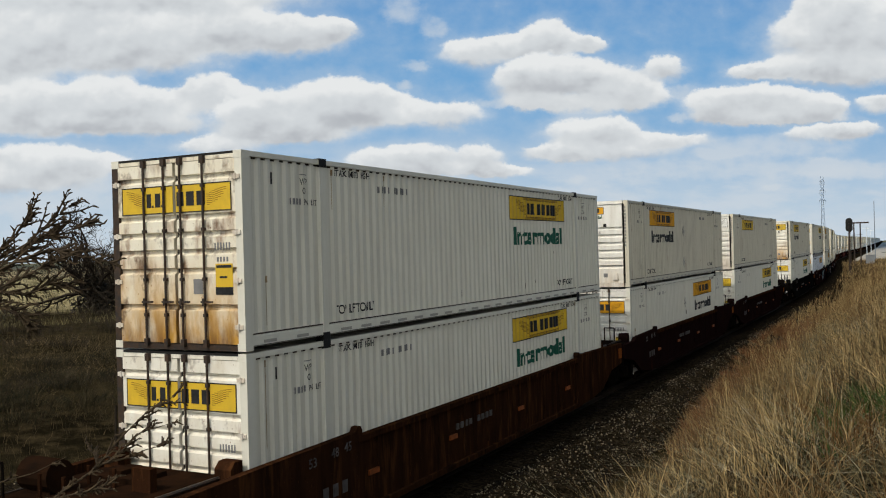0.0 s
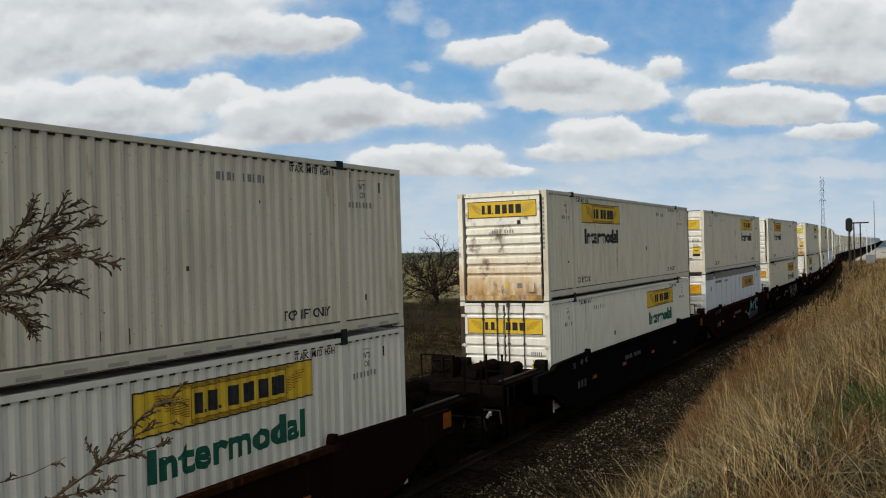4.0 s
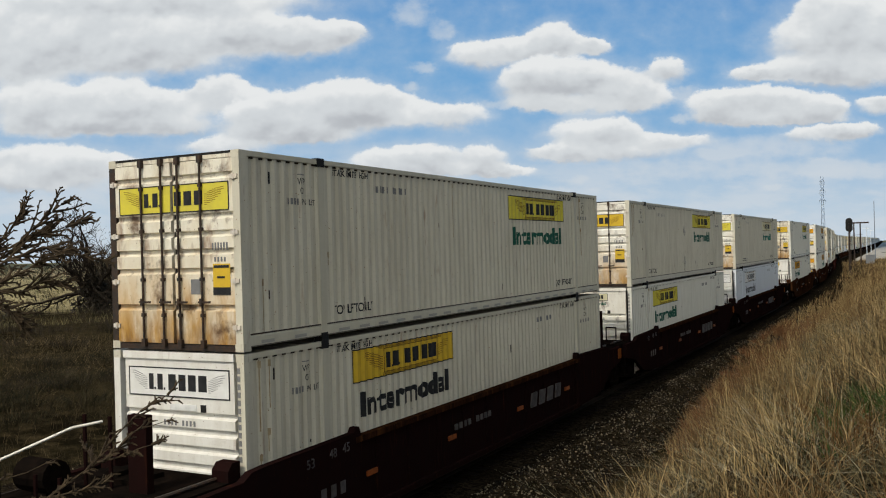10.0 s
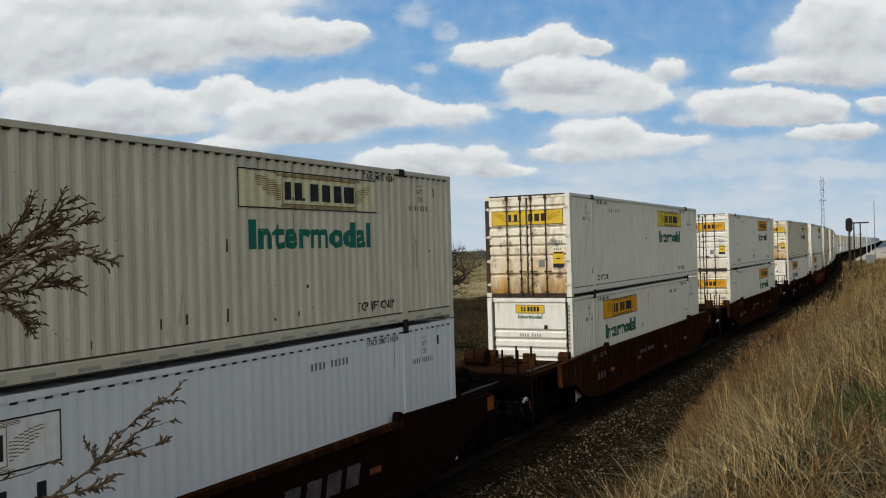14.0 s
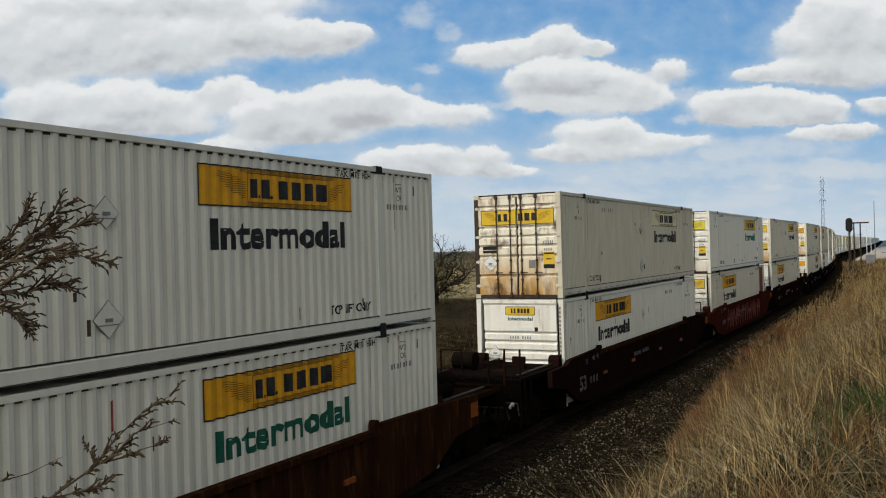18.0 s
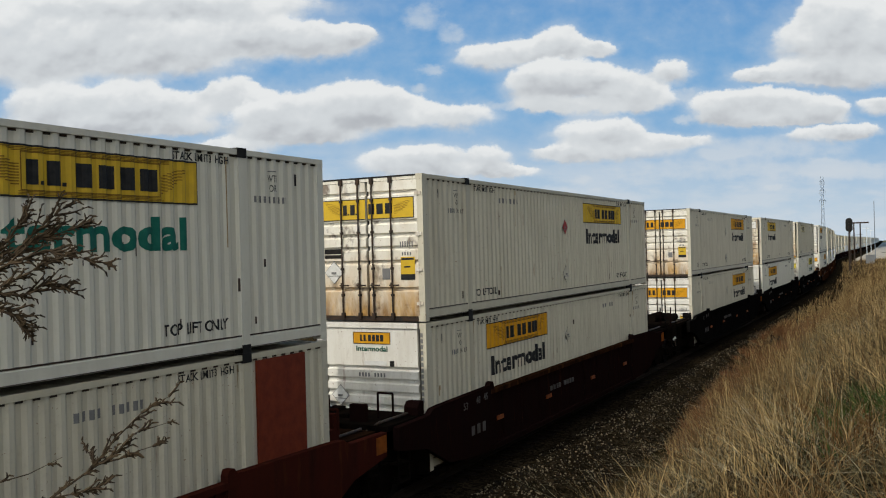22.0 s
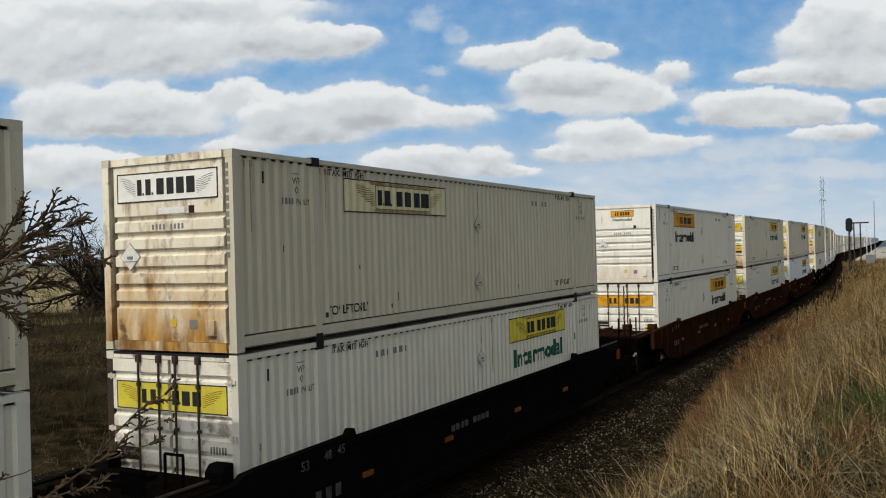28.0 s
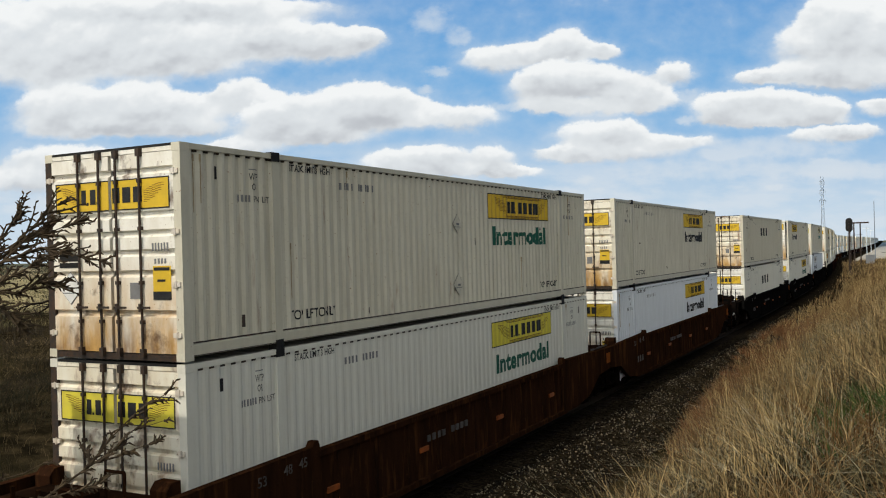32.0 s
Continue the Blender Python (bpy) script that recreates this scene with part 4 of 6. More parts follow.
        if far_end != "joint":
            # added white tip: a bright highlight at the coupler gear, put in as colour
            part("lever_handle", shared("lever_handle", lambda bm: (rod(bm, (LEN + 3.36, -1.37, 0.98), (LEN + 3.36, -1.45, 1.10), 0.035, 0.03, 8), rod(bm, (LEN + 3.36, -1.45, 1.10), (LEN + 3.38, -1.46, 1.02), 0.03, 0.02, 8))), PLACARD, root, "small white tip standing in for a highlight by the coupler")
        for x in (2.9, 5.9, 9.4, 12.6):
            part("reflector", shared("sill_reflector", lambda bm: box(bm, 0, 0.32, -1.462, -1.43, 0.86, 0.95)), ORANGE, root, "orange reflector patch", pose(x, 0, 0))
        part("stencil", shared("sill_numbers", lambda bm: [box(bm, a, b, -1.497, -1.488, c, d) for a, b, c, d in glyph_bars(1.5, 2.3, 0.78, 0.98, 3, 0.5)] + [box(bm, a, b, -1.46, -1.43, c, d) for a, b, c, d in glyph_bars(6.2, 8.0, 1.02, 1.14, 9, 0.5)]), FADED, root)
        for text, x, z, w, h in (("53", 1.15, 1.36, 0.20, 0.15), ("48", 1.75, 1.40, 0.20, 0.15), ("45", 2.12, 1.42, 0.20, 0.15)):
            part("lettering", word_mesh("mark" + text, text, w, h, None, 0.01), FADED, root, "faded white length mark", pose(x, -1.491, z))
        if spec.get("big"):
            part("lettering", word_mesh("mark_big", "53", 0.55, 0.42, None, 0.03), WHITEP, root, "white car length mark", pose(0.62, -1.491, 0.66))
        if spec.get("rail_logo"):
            for k in range(4):
                part("logo_mark", shared("sill_logo", lambda bm: prism(bm, [(0.0, 0.80), (0.34, 0.80), (0.42, 1.14), (0.08, 1.14)], "y", -1.466, -1.43)), FADED, root, "faded white logo block", pose(10.2 + 0.55 * k, 0, 0))
        if spec.get("spray"):
            rng = random.Random(spec["seed"])
            ink = {"teal": TEALP, "white": WHITEP, "red": PINKP}[spec["spray"]]
            def letters(bm):
                x = spec["from"]
                while x < spec["to"]:
                    w = rng.uniform(0.5, 0.85)
                    for _ in range(2):
                        pts = [(x + w * rng.uniform(-0.15, 0.25), 0.44), (x + w * rng.uniform(0.2, 0.6), rng.uniform(1.1, 1.46)), (x + w * rng.uniform(0.35, 0.8), rng.uniform(0.5, 0.9)), (x + w * rng.uniform(0.8, 1.2), rng.uniform(1.0, 1.46))]
                        for (xa, za), (xb, zb) in zip(pts, pts[1:]):
                            k, y = rng.uniform(0.03, 0.07), -1.457 - rng.uniform(0, 0.006)
                            bm.faces.new([bm.verts.new(p) for p in ((xa - k, y, za), (xa + k, y, za), (xb + k * 0.8, y, zb), (xb - k * 0.8, y, zb))])
                    x += w
            def strokes(bm):
                x = spec.get("from", 3.4)
                while x < spec.get("to", 12.5):
                    for _ in range(3):
                        cx, cz = x + rng.uniform(0, 0.4), rng.uniform(0.75, 1.15)
                        ra, rb = rng.uniform(0.12, 0.42), rng.uniform(0.15, 0.36)
                        a0, span, tilt = rng.uniform(0, math.tau), rng.uniform(1.2, 4.6), rng.uniform(-0.5, 0.8)
                        y, w = -1.457 - rng.uniform(0, 0.006), rng.uniform(0.022, 0.06)
                        n = 9
                        ring = []
                        for i in range(n + 1):
                            a = a0 + span * i / n
                            for k in (-1, 1):
                                u, v = (ra + k * w) * math.cos(a), (rb + k * w) * math.sin(a)
                                ring.append(bm.verts.new((cx + u + tilt * v, y, min(max(cz + v, 0.42), 1.47))))
                        for i in range(n):
                            bm.faces.new((ring[2 * i], ring[2 * i + 1], ring[2 * i + 3], ring[2 * i + 2]))
                    x += rng.uniform(0.4, 0.7)
            def filled(bm, shapes, y):
                span = spec["to"] - spec["from"]
                for i, shape in enumerate(shapes):
                    bm.faces.new([bm.verts.new((spec["from"] + u * span, y - 0.001 * i, 0.42 + 1.04 * v)) for u, v in shape])
            if spec["spray"] == "teal":
                blot = [[(0.08, 0.25), (0.15, 0.02), (0.5, 0.05), (0.9, 0.15), (0.97, 0.45), (0.6, 0.36), (0.3, 0.40)]]
                swoosh = [(0.02, 0.39), (0.06, 0.30), (0.13, 0.24), (0.21, 0.29), (0.33, 0.55), (0.30, 0.98), (0.25, 0.74), (0.19, 0.46), (0.10, 0.38)]
                zigzag = [[(0.30, 0.98), (0.33, 0.50), (0.42, 0.58), (0.40, 0.72)], [(0.40, 0.72), (0.42, 0.58), (0.58, 0.80), (0.47, 0.80)], [(0.58, 0.80), (0.50, 0.70), (0.43, 0.40), (0.50, 0.46)]]
                arch = [[(0.60, 0.95), (0.66, 0.40), (0.74, 0.40), (0.69, 0.85)], [(0.60, 0.95), (0.67, 0.80), (0.86, 0.82), (0.90, 1.0)], [(0.81, 0.84), (0.86, 0.45), (0.98, 0.50), (0.90, 1.0)], [(0.66, 0.40), (0.90, 0.33), (0.95, 0.55), (0.73, 0.52)]]
                own("graffiti", lambda bm: filled(bm, blot, -1.4565), DEEP_TEAL, root, "faded dark blue-green spray-paint ground")
                own("graffiti", lambda bm: filled(bm, [swoosh] + zigzag + arch, -1.459), ink, root, "faded teal spray-paint shapes")
                edges = [(swoosh[k], swoosh[k + 1]) for k in (0, 1, 2, 3, 4)] + [(arch[0][0], arch[0][1]), (arch[1][3], arch[1][0]), (arch[2][2], arch[2][3]), (zigzag[1][2], zigzag[1][3])]
                own("graffiti", lambda bm: filled(bm, [[(a, b), (c, d), (c + 0.010, d + 0.024), (a + 0.010, b + 0.024)] for (a, b), (c, d) in edges], -1.470), PLACARD, root, "pale spray-paint outline")
            else:
                own("graffiti", letters if spec["spray"] == "red" else strokes, ink, root, "faded spray-paint shapes")
    words = {"maroon": "dark maroon", "black": "black", "rust": "rusty brown", "red": "faded red"}[spec["sill"]]
    return tagged(root, "%s steel well car carrying two stacked containers" % words, "railcar", "cars of the train")


def far_container(spec):
    """A container that stays far off: sheets, roof, ribbed ends, banners and lettering."""
    root = new("shipping_container")
    skin, mat = WHITE[spec["skin"]], END[spec["end"]]
    doors = spec["kind"] == "doors"
    def sheet(bm):
        box(bm, 0.05, LEN - 0.05, 0.0, 0.05, 0.06, 2.89)
        for x in (1.98, 14.17):
            box(bm, x - 0.08, x + 0.08, -0.012, 0.0, 0.06, 2.89)
    near = part("side_panel", shared("far_side", sheet), skin, root, "", NEAR_SIDE)
    part("side_panel", shared("far_side", sheet), skin, root, "", FAR_SIDE)
    part("roof", shared("far_roof", lambda bm: box(bm, 0.1, LEN - 0.1, -1.23, 1.23, 2.80, 2.87)), skin, root)
    part("floor", shared("far_floor", lambda bm: box(bm, 0.1, LEN - 0.1, -1.22, 1.22, -0.01, 0.055)), ROD, root)
    face = part("door" if doors else "end_panel", shared("far_end%d" % doors, lambda bm: sheet_profile(bm, -1.22, 1.22, DOOR_RIBS if doors else FRONT_RIBS, 0.06, 2.88, 0.08, 0.05)), mat, root)
    part("end_panel", shared("back_panel", lambda bm: sheet_profile(bm, -1.15, 1.15, FRONT_RIBS, 0.02, 2.88, 0.06, 0.03)), END["stained"], root, "", pose(LEN - 0.02, 0, 0, 0, 0, 180))
    part("logo_panel", shared("far_end_banner", lambda bm: flat(bm, [(-1.08, 1.10, 2.04, 2.46)], 0.008)), BANNER[spec["ban"]], face, "", END_FACE)
    if doors:
        part("lock_rod", shared("far_lock_rods", lambda bm: [rod(bm, (-0.035, y, 0.09), (-0.035, y, 2.85), 0.02, n=5) for y in (0.60, 0.19, -0.14, -0.58)]), ROD, face)
    x0 = 9.60 if doors else 2.82
    part("logo_panel", shared("far_side_banner", lambda bm: flat(bm, [(0, 3.68, 2.07, 2.65)], 0.008)), BANNER[spec["side"]], near, "", pose(x0, 0, 0))
    if spec.get("ink"):
        part("lettering", word_mesh("word_far", "Intermodal", 3.25, 0.44, None, 0.036), INK[spec["ink"]], near, "", pose(x0 + 0.22, -0.002, 1.46))
    return tagged(root, "white container with yellow banners riding far off", "container", "stacked containers on the train")


def far_car(spec):
    """A well car that stays far off."""
    root = new("well_car")
    mat = SILL[spec["sill"]]
    for y in (-1, 1):
        part("side_sill", shared("far_sill%d" % y, lambda bm: prism(bm, [(-1.45, 1.05), (-1.45, 1.52), (0.2, 1.64), (2.6, 1.72), (2.7, 1.58), (13.4, 1.58), (13.5, 1.72), (15.9, 1.64), (17.6, 1.52), (17.6, 1.05), (15.6, 0.45), (13.7, 0.30), (2.5, 0.30), (0.5, 0.45)], "y", min(y * 1.37, y * 1.48), max(y * 1.37, y * 1.48))), mat, root)
    part("well_floor", shared("far_floor_beam", lambda bm: box(bm, 0.2, LEN - 0.2, -1.36, 1.36, 0.25, 0.352)), DECK, root)
    for x in (-0.75, LEN + 0.75):
        part("end_deck", shared("far_deck", lambda bm: box(bm, -0.7, 0.7, -1.25, 1.25, 1.0, 1.50)), DECK, root, "", pose(x, 0, 0))
    def bogie(bm):
        box(bm, -1.25, 1.25, -1.1, 1.1, 0.35, 0.75)
        for dx in (-0.9, 0.9):
            for y in (-0.76, 0.76):
                rod(bm, (dx, y - 0.065, 0.46), (dx, y + 0.065, 0.46), 0.455, n=12)
    part("truck_frame", shared("far_truck", bogie), STEEL, root, "", pose(-1.62, 0, 0))
    words = {"maroon": "dark maroon", "black": "black", "rust": "rusty brown", "red": "faded red"}[spec["sill"]]
    return tagged(root, "%s steel well car carrying two stacked containers" % words, "railcar", "cars of the train")


# ------------------------------------------------------------------ sky backdrop with drifting clouds
CX, CY, CZ = (VIEW.to_3x3() @ Vector(a) for a in ((1, 0, 0), (0, 1, 0), (0, 0, -1)))
CLOUDS_LEFT = [(74, 36, 300, 85), (264, 88, 135, 46), (18, 106, 165, 42), (288, -3, 250, 28), (459, 64, 112, 40), (543, 64, 70, 33), (597, 52, 34, 20), (403, 43, 58, 34), (26, 183, 72, 46), (119, 195, 100, 40), (195, 183, 84, 46), (285, 197, 84, 38), (91, 222, 120, 20), (236, 226, 120, 18), (368, 164, 50, 34), (425, 175, 50, 28), (55, 288, 110, 38), (165, 294, 80, 24), (20, 320, 160, 22)]
CLOUDS_MIDDLE = [(448, 214, 80, 42), (539, 200, 112, 50), (616, 181, 72, 46), (684, 195, 60, 36), (501, 238, 110, 16), (785, 203, 74, 24), (380, 259, 72, 16), (679, 287, 70, 27), (753, 280, 60, 28), (849, 279, 42, 26), (880, 302, 50, 12), (789, 303, 130, 13), (841, 94, 66, 26), (913, 83, 60, 27), (969, 67, 40, 36), (1011, 79, 36, 24), (1048, 80, 26, 15)]
CLOUDS_RIGHT = [(981, 133, 80, 42), (928, 151, 60, 40), (1069, 150, 82, 38), (1141, 169, 50, 24), (947, 183, 56, 14), (1050, 187, 76, 14), (1176, 121, 34, 24), (1259, 189, 46, 32), (1325, 183, 80, 36), (1407, 186, 76, 32), (1466, 194, 36, 22), (1356, 210, 125, 11), (1031, 236, 72, 27), (1094, 231, 38, 25), (1072, 267, 118, 20), (1173, 249, 82, 15), (983, 273, 54, 13)]
CLOUDS_EAST = [(1447, 68, 92, 52), (1539, 42, 112, 74), (1416, 125, 108, 24), (1519, 125, 110, 30), (1340, 129, 48, 12), (1472, 8, 70, 36), (1556, 184, 44, 18), (1450, 236, 70, 17), (1511, 229, 50, 15)]
CLOUDS_THIN = [(712, 20, 42, 30), (767, 54, 26, 22), (740, 117, 28, 12), (711, 150, 16, 10), (1207, 162, 30, 13), (1199, 208, 20, 9), (1040, 210, 62, 30), (876, 187, 40, 10), (1276, 274, 44, 9), (1458, 285, 27, 8), (1018, 320, 28, 10), (1369, 333, 17, 6), (1346, 261, 170, 24), (1245, 302, 200, 20), (1499, 302, 110, 20), (993, 347, 240, 16), (485, 312, 80, 24), (507, 352, 110, 28), (110, 358, 120, 22), (200, 325, 130, 16)]


def cloud_group(name, blobs):
    """Soft heaps with rounded tops and flatter feet; gives their density and, weighted by it, the height within each heap."""
    g = bpy.data.node_groups.new(name, "ShaderNodeTree")
    g.interface.new_socket("Vector", in_out="INPUT", socket_type="NodeSocketVector")
    g.interface.new_socket("Field", in_out="OUTPUT", socket_type="NodeSocketFloat")
    g.interface.new_socket("Depth", in_out="OUTPUT", socket_type="NodeSocketFloat")
    gi, go = g.nodes.new("NodeGroupInput"), g.nodes.new("NodeGroupOutput")
    def vec(op, a, b):
        n = g.nodes.new("ShaderNodeVectorMath")
        n.operation = op
        for i, v in enumerate((a, b)):
            if isinstance(v, tuple):
                n.inputs[i].default_value = v
            else:
                g.links.new(v, n.inputs[i])
        return n
    field = depth_sum = None
    for cx, cy, rx, ry in blobs:
        ma = g.nodes.new("ShaderNodeVectorMath")
        ma.operation = "MULTIPLY_ADD"
        rx, ry = rx * 1.02, ry * 1.04
        ma.inputs[1].default_value = (100.0 / rx, 100.0 / ry, 0)
        ma.inputs[2].default_value = (-cx / rx, -cy / ry, 0)
        g.links.new(gi.outputs[0], ma.inputs[0])
        q = vec("MAXIMUM", ma.outputs[0], vec("MULTIPLY", ma.outputs[0], (1, 1.2, 1)).outputs[0]).outputs[0]
        w = math2(g, "POWER", 0.37, math2(g, "POWER", vec("DOT_PRODUCT", q, q).outputs["Value"], 1.6))
        y = math2(g, "MULTIPLY", w, vec("DOT_PRODUCT", ma.outputs[0], (0.0, 1.0, 0.0)).outputs["Value"])
        field = w if field is None else math2(g, "ADD", field, w)
        depth_sum = y if depth_sum is None else math2(g, "ADD", depth_sum, y)
    g.links.new(field, go.inputs[0])
    g.links.new(depth_sum, go.inputs[1])
    return g


def math2(t, op, a, b=None, clamp=False):
    n = t.nodes.new("ShaderNodeMath")
    n.operation, n.use_clamp = op, clamp
    for i, v in enumerate((a, b)):
        if v is None:
            continue
        if isinstance(v, (int, float)):
            n.inputs[i].default_value = v
        else:
            t.links.new(v, n.inputs[i])
    return n.outputs[0]


def ramp(t, v, lo, hi, a=0.0, b=1.0, smooth=True):
    r = t.nodes.new("ShaderNodeMapRange")
    r.interpolation_type = "SMOOTHSTEP" if smooth else "LINEAR"
    for i, x in zip((1, 2, 3, 4), (lo, hi, a, b)):
        r.inputs[i].default_value = x
    t.links.new(v, r.inputs[0])
    return r.outputs[0]


def sky_material():
    m = bpy.data.materials.new("sky_and_clouds")
    m.use_nodes = True
    t = m.node_tree
    t.nodes.clear()
    co = t.nodes.new("ShaderNodeTexCoord")
    def dot(v):
        n = t.nodes.new("ShaderNodeVectorMath")
        n.operation = "DOT_PRODUCT"
        n.inputs[1].default_value = v
        t.links.new(co.outputs["Object"], n.inputs[0])
        return n.outputs["Value"]
    f = 15.965
    w = dot(CZ)
    u = math2(t, "ADD", math2(t, "MULTIPLY", math2(t, "DIVIDE", dot(CX), w), f), 7.84)
    v = math2(t, "SUBTRACT", 4.41, math2(t, "MULTIPLY", math2(t, "DIVIDE", dot(CY), w), f))
    xyz = t.nodes.new("ShaderNodeCombineXYZ")
    t.links.new(u, xyz.inputs[0])
    t.links.new(v, xyz.inputs[1])
    p = xyz.outputs[0]
    def fbm(scale, detail, rough, stretch):
        mv = t.nodes.new("ShaderNodeVectorMath")
        mv.operation = "MULTIPLY"
        mv.inputs[1].default_value = stretch
        t.links.new(p, mv.inputs[0])
        n = node(t, "ShaderNodeTexNoise", Scale=scale, Detail=detail, Roughness=rough)
        t.links.new(mv.outputs[0], n.inputs["Vector"])
        return n
    def moved(vec, by):
        n = t.nodes.new("ShaderNodeVectorMath")
        n.operation = "ADD"
        n.inputs[1].default_value = by
        t.links.new(vec, n.inputs[0])
        return n.outputs[0]
    def warped(vec, noise_node, amount):
        n = t.nodes.new("ShaderNodeVectorMath")
        n.operation = "MULTIPLY_ADD"
        n.inputs[1].default_value = amount
        t.links.new(moved(noise_node.outputs["Color"], (-0.5, -0.5, -0.5)), n.inputs[0])
        t.links.new(vec, n.inputs[2])
        return n.outputs[0]
    wide = warped(p, fbm(1.1, 3, 0.55, (1, 1.5, 1)), (0.22, 0.14, 0))
    bent = warped(wide, fbm(3.8, 6, 0.62, (1, 1.25, 1)), (0.30, 0.22, 0))
    def field(group, vec):
        n = t.nodes.new("ShaderNodeGroup")
        n.node_tree = group
        t.links.new(vec, n.inputs[0])
        return n
    heaps = [field(cloud_group(n, blobs), bent) for n, blobs in (("clouds_east", CLOUDS_EAST), ("clouds_left", CLOUDS_LEFT), ("clouds_middle", CLOUDS_MIDDLE), ("clouds_right", CLOUDS_RIGHT))]
    thin = field(cloud_group("clouds_thin", CLOUDS_THIN), bent).outputs[0]
    puffs = fbm(2.1, 6, 0.55, (1, 1.3, 1)).outputs["Fac"]
    wisp = math2(t, "SUBTRACT", puffs, 0.5)
    # relief: puffs that face up and left catch the sun
    def relief(scale, by):
        mv = t.nodes.new("ShaderNodeVectorMath")
        mv.operation = "MULTIPLY"
        mv.inputs[1].default_value = (1, 1.3, 1)
        t.links.new(moved(wide, by), mv.inputs[0])
        n = node(t, "ShaderNodeTexNoise", Scale=scale, Detail=3, Roughness=0.48)
        t.links.new(mv.outputs[0], n.inputs["Vector"])
        return n.outputs["Fac"]
    bulge = math2(t, "SUBTRACT", relief(1.15, (0.0, 0.0, 0.0)), relief(1.15, (-0.06, -0.16, 0.0)))
    total = heaps[0].outputs[0]
    for h in heaps[1:]:
        total = math2(t, "ADD", total, h.outputs[0])
    def heap(group):
        """The cover and the colour of one row of clouds: crisp sunlit tops, ragged soft grey feet."""
        here = group.outputs[0]
        sunk = math2(t, "DIVIDE", group.outputs[1], math2(t, "MAXIMUM", here, 0.05))
        base = math2(t, "ADD", here, math2(t, "MULTIPLY", wisp, 0.7))
        under = ramp(t, sunk, -0.45, 0.35)
        cover = math2(t, "ADD", math2(t, "MULTIPLY", ramp(t, base, 0.34, 0.66), math2(t, "SUBTRACT", 1.0, under)), math2(t, "MULTIPLY", ramp(t, base, 0.10, 1.0), under))
        shade = math2(t, "ADD", math2(t, "MULTIPLY", sunk, 0.62), math2(t, "MULTIPLY", bulge, -1.35))
        shade = math2(t, "ADD", shade, ramp(t, here, 0.7, 1.9, -0.08, 0.18))
        lit = blend(t, ramp(t, shade, -0.42, 0.12), (0.835, 0.855, 0.86), (0.675, 0.71, 0.735))
        return cover, blend(t, ramp(t, shade, 0.04, 0.68), lit, (0.475, 0.50, 0.535))
    # clear sky: pale at the horizon, deeper above
    low = blend(t, ramp(t, v, 1.5, 4.3), (0.170, 0.40, 0.69), (0.535, 0.65, 0.75))
    clear = blend(t, ramp(t, v, -2.0, 2.2), (0.095, 0.275, 0.59), low)
    haze = fbm(0.7, 5, 0.6, (1, 3.0, 1)).outputs["Fac"]
    bank = math2(t, "MULTIPLY", ramp(t, haze, 0.40, 0.64), ramp(t, v, 2.2, 3.4, 0.0, 0.55))
    clear = blend(t, bank, clear, (0.67, 0.715, 0.76))
    veil = ramp(t, math2(t, "ADD", thin, math2(t, "MULTIPLY", wisp, 1.5)), 0.15, 1.25, 0.0, 0.60)
    col = blend(t, veil, clear, (0.67, 0.715, 0.755))
    halo = ramp(t, math2(t, "ADD", total, math2(t, "MULTIPLY", wisp, 0.7)), -0.25, 0.40, 0.0, 0.36)
    col = blend(t, halo, col, (0.60, 0.675, 0.75))
    for h in heaps:
        cover, tone = heap(h)
        col = blend(t, cover, col, tone)
    em = t.nodes.new("ShaderNodeEmission")
    t.links.new(col, em.inputs["Color"])
    em.inputs["Strength"].default_value = 0.95
    out = t.nodes.new("ShaderNodeOutputMaterial")
    t.links.new(em.outputs[0], out.inputs["Surface"])
    return m


def sky_dome():
    """A flattened vault, low overhead and far at the horizon, as a cloud layer is."""
    R, H, verts, faces = 4300.0, 400.0, [], []
    na, ne = 48, 40
    for j in range(ne + 1):
        e = radians(-4 + 66 * (j / ne) ** 1.4)
        r = 1.0 / math.sqrt((math.cos(e) / R) ** 2 + (max(math.sin(e), 0.0) / H) ** 2)
        for i in range(na + 1):
            a = radians(90 - PAN + 62 - 124 * i / na)
            verts.append((r * math.cos(e) * math.cos(a), r * math.cos(e) * math.sin(a), r * math.sin(e)))
    for j in range(ne):
        for i in range(na):
            k = j * (na + 1) + i
            faces.append((k, k + 1, k + na + 2, k + na + 1))
    ob = from_arrays("backdrop_sky", verts, faces, sky_material(), True)
    ob.location = EYE
    return tagged(ob, "blue sky with drifting white cumulus clouds", "sky", kind="structure")


SKY = sky_dome()


# ------------------------------------------------------------------ ground
def fade(x, a, b):
    u = min(max((x - a) / (b - a), 0.0), 1.0)
    return u * u * (3 - 2 * u)


PROFILE = [(-2600, 2.2), (-400, 3.0), (-60, 3.2), (-30, 3.2), (-16, 3.2), (-12, 3.15), (-10.4, 3.05), (-9.2, 2.75), (-8.2, 2.2), (-7.2, 1.55), (-6.2, 0.85), (-5.4, 0.3),
           (-4.7, -0.15), (-4.1, -0.5), (-3.4, -0.85), (0, -1.0), (9.0, -1.0), (10.2, -0.75), (12, -0.5), (15, -0.1), (20, 0.3), (28, 0.6), (40, 0.85), (60, 0.9), (90, 0.7),
           (150, 0.4), (300, 0.6), (700, 0.8), (2600, 1.0)]


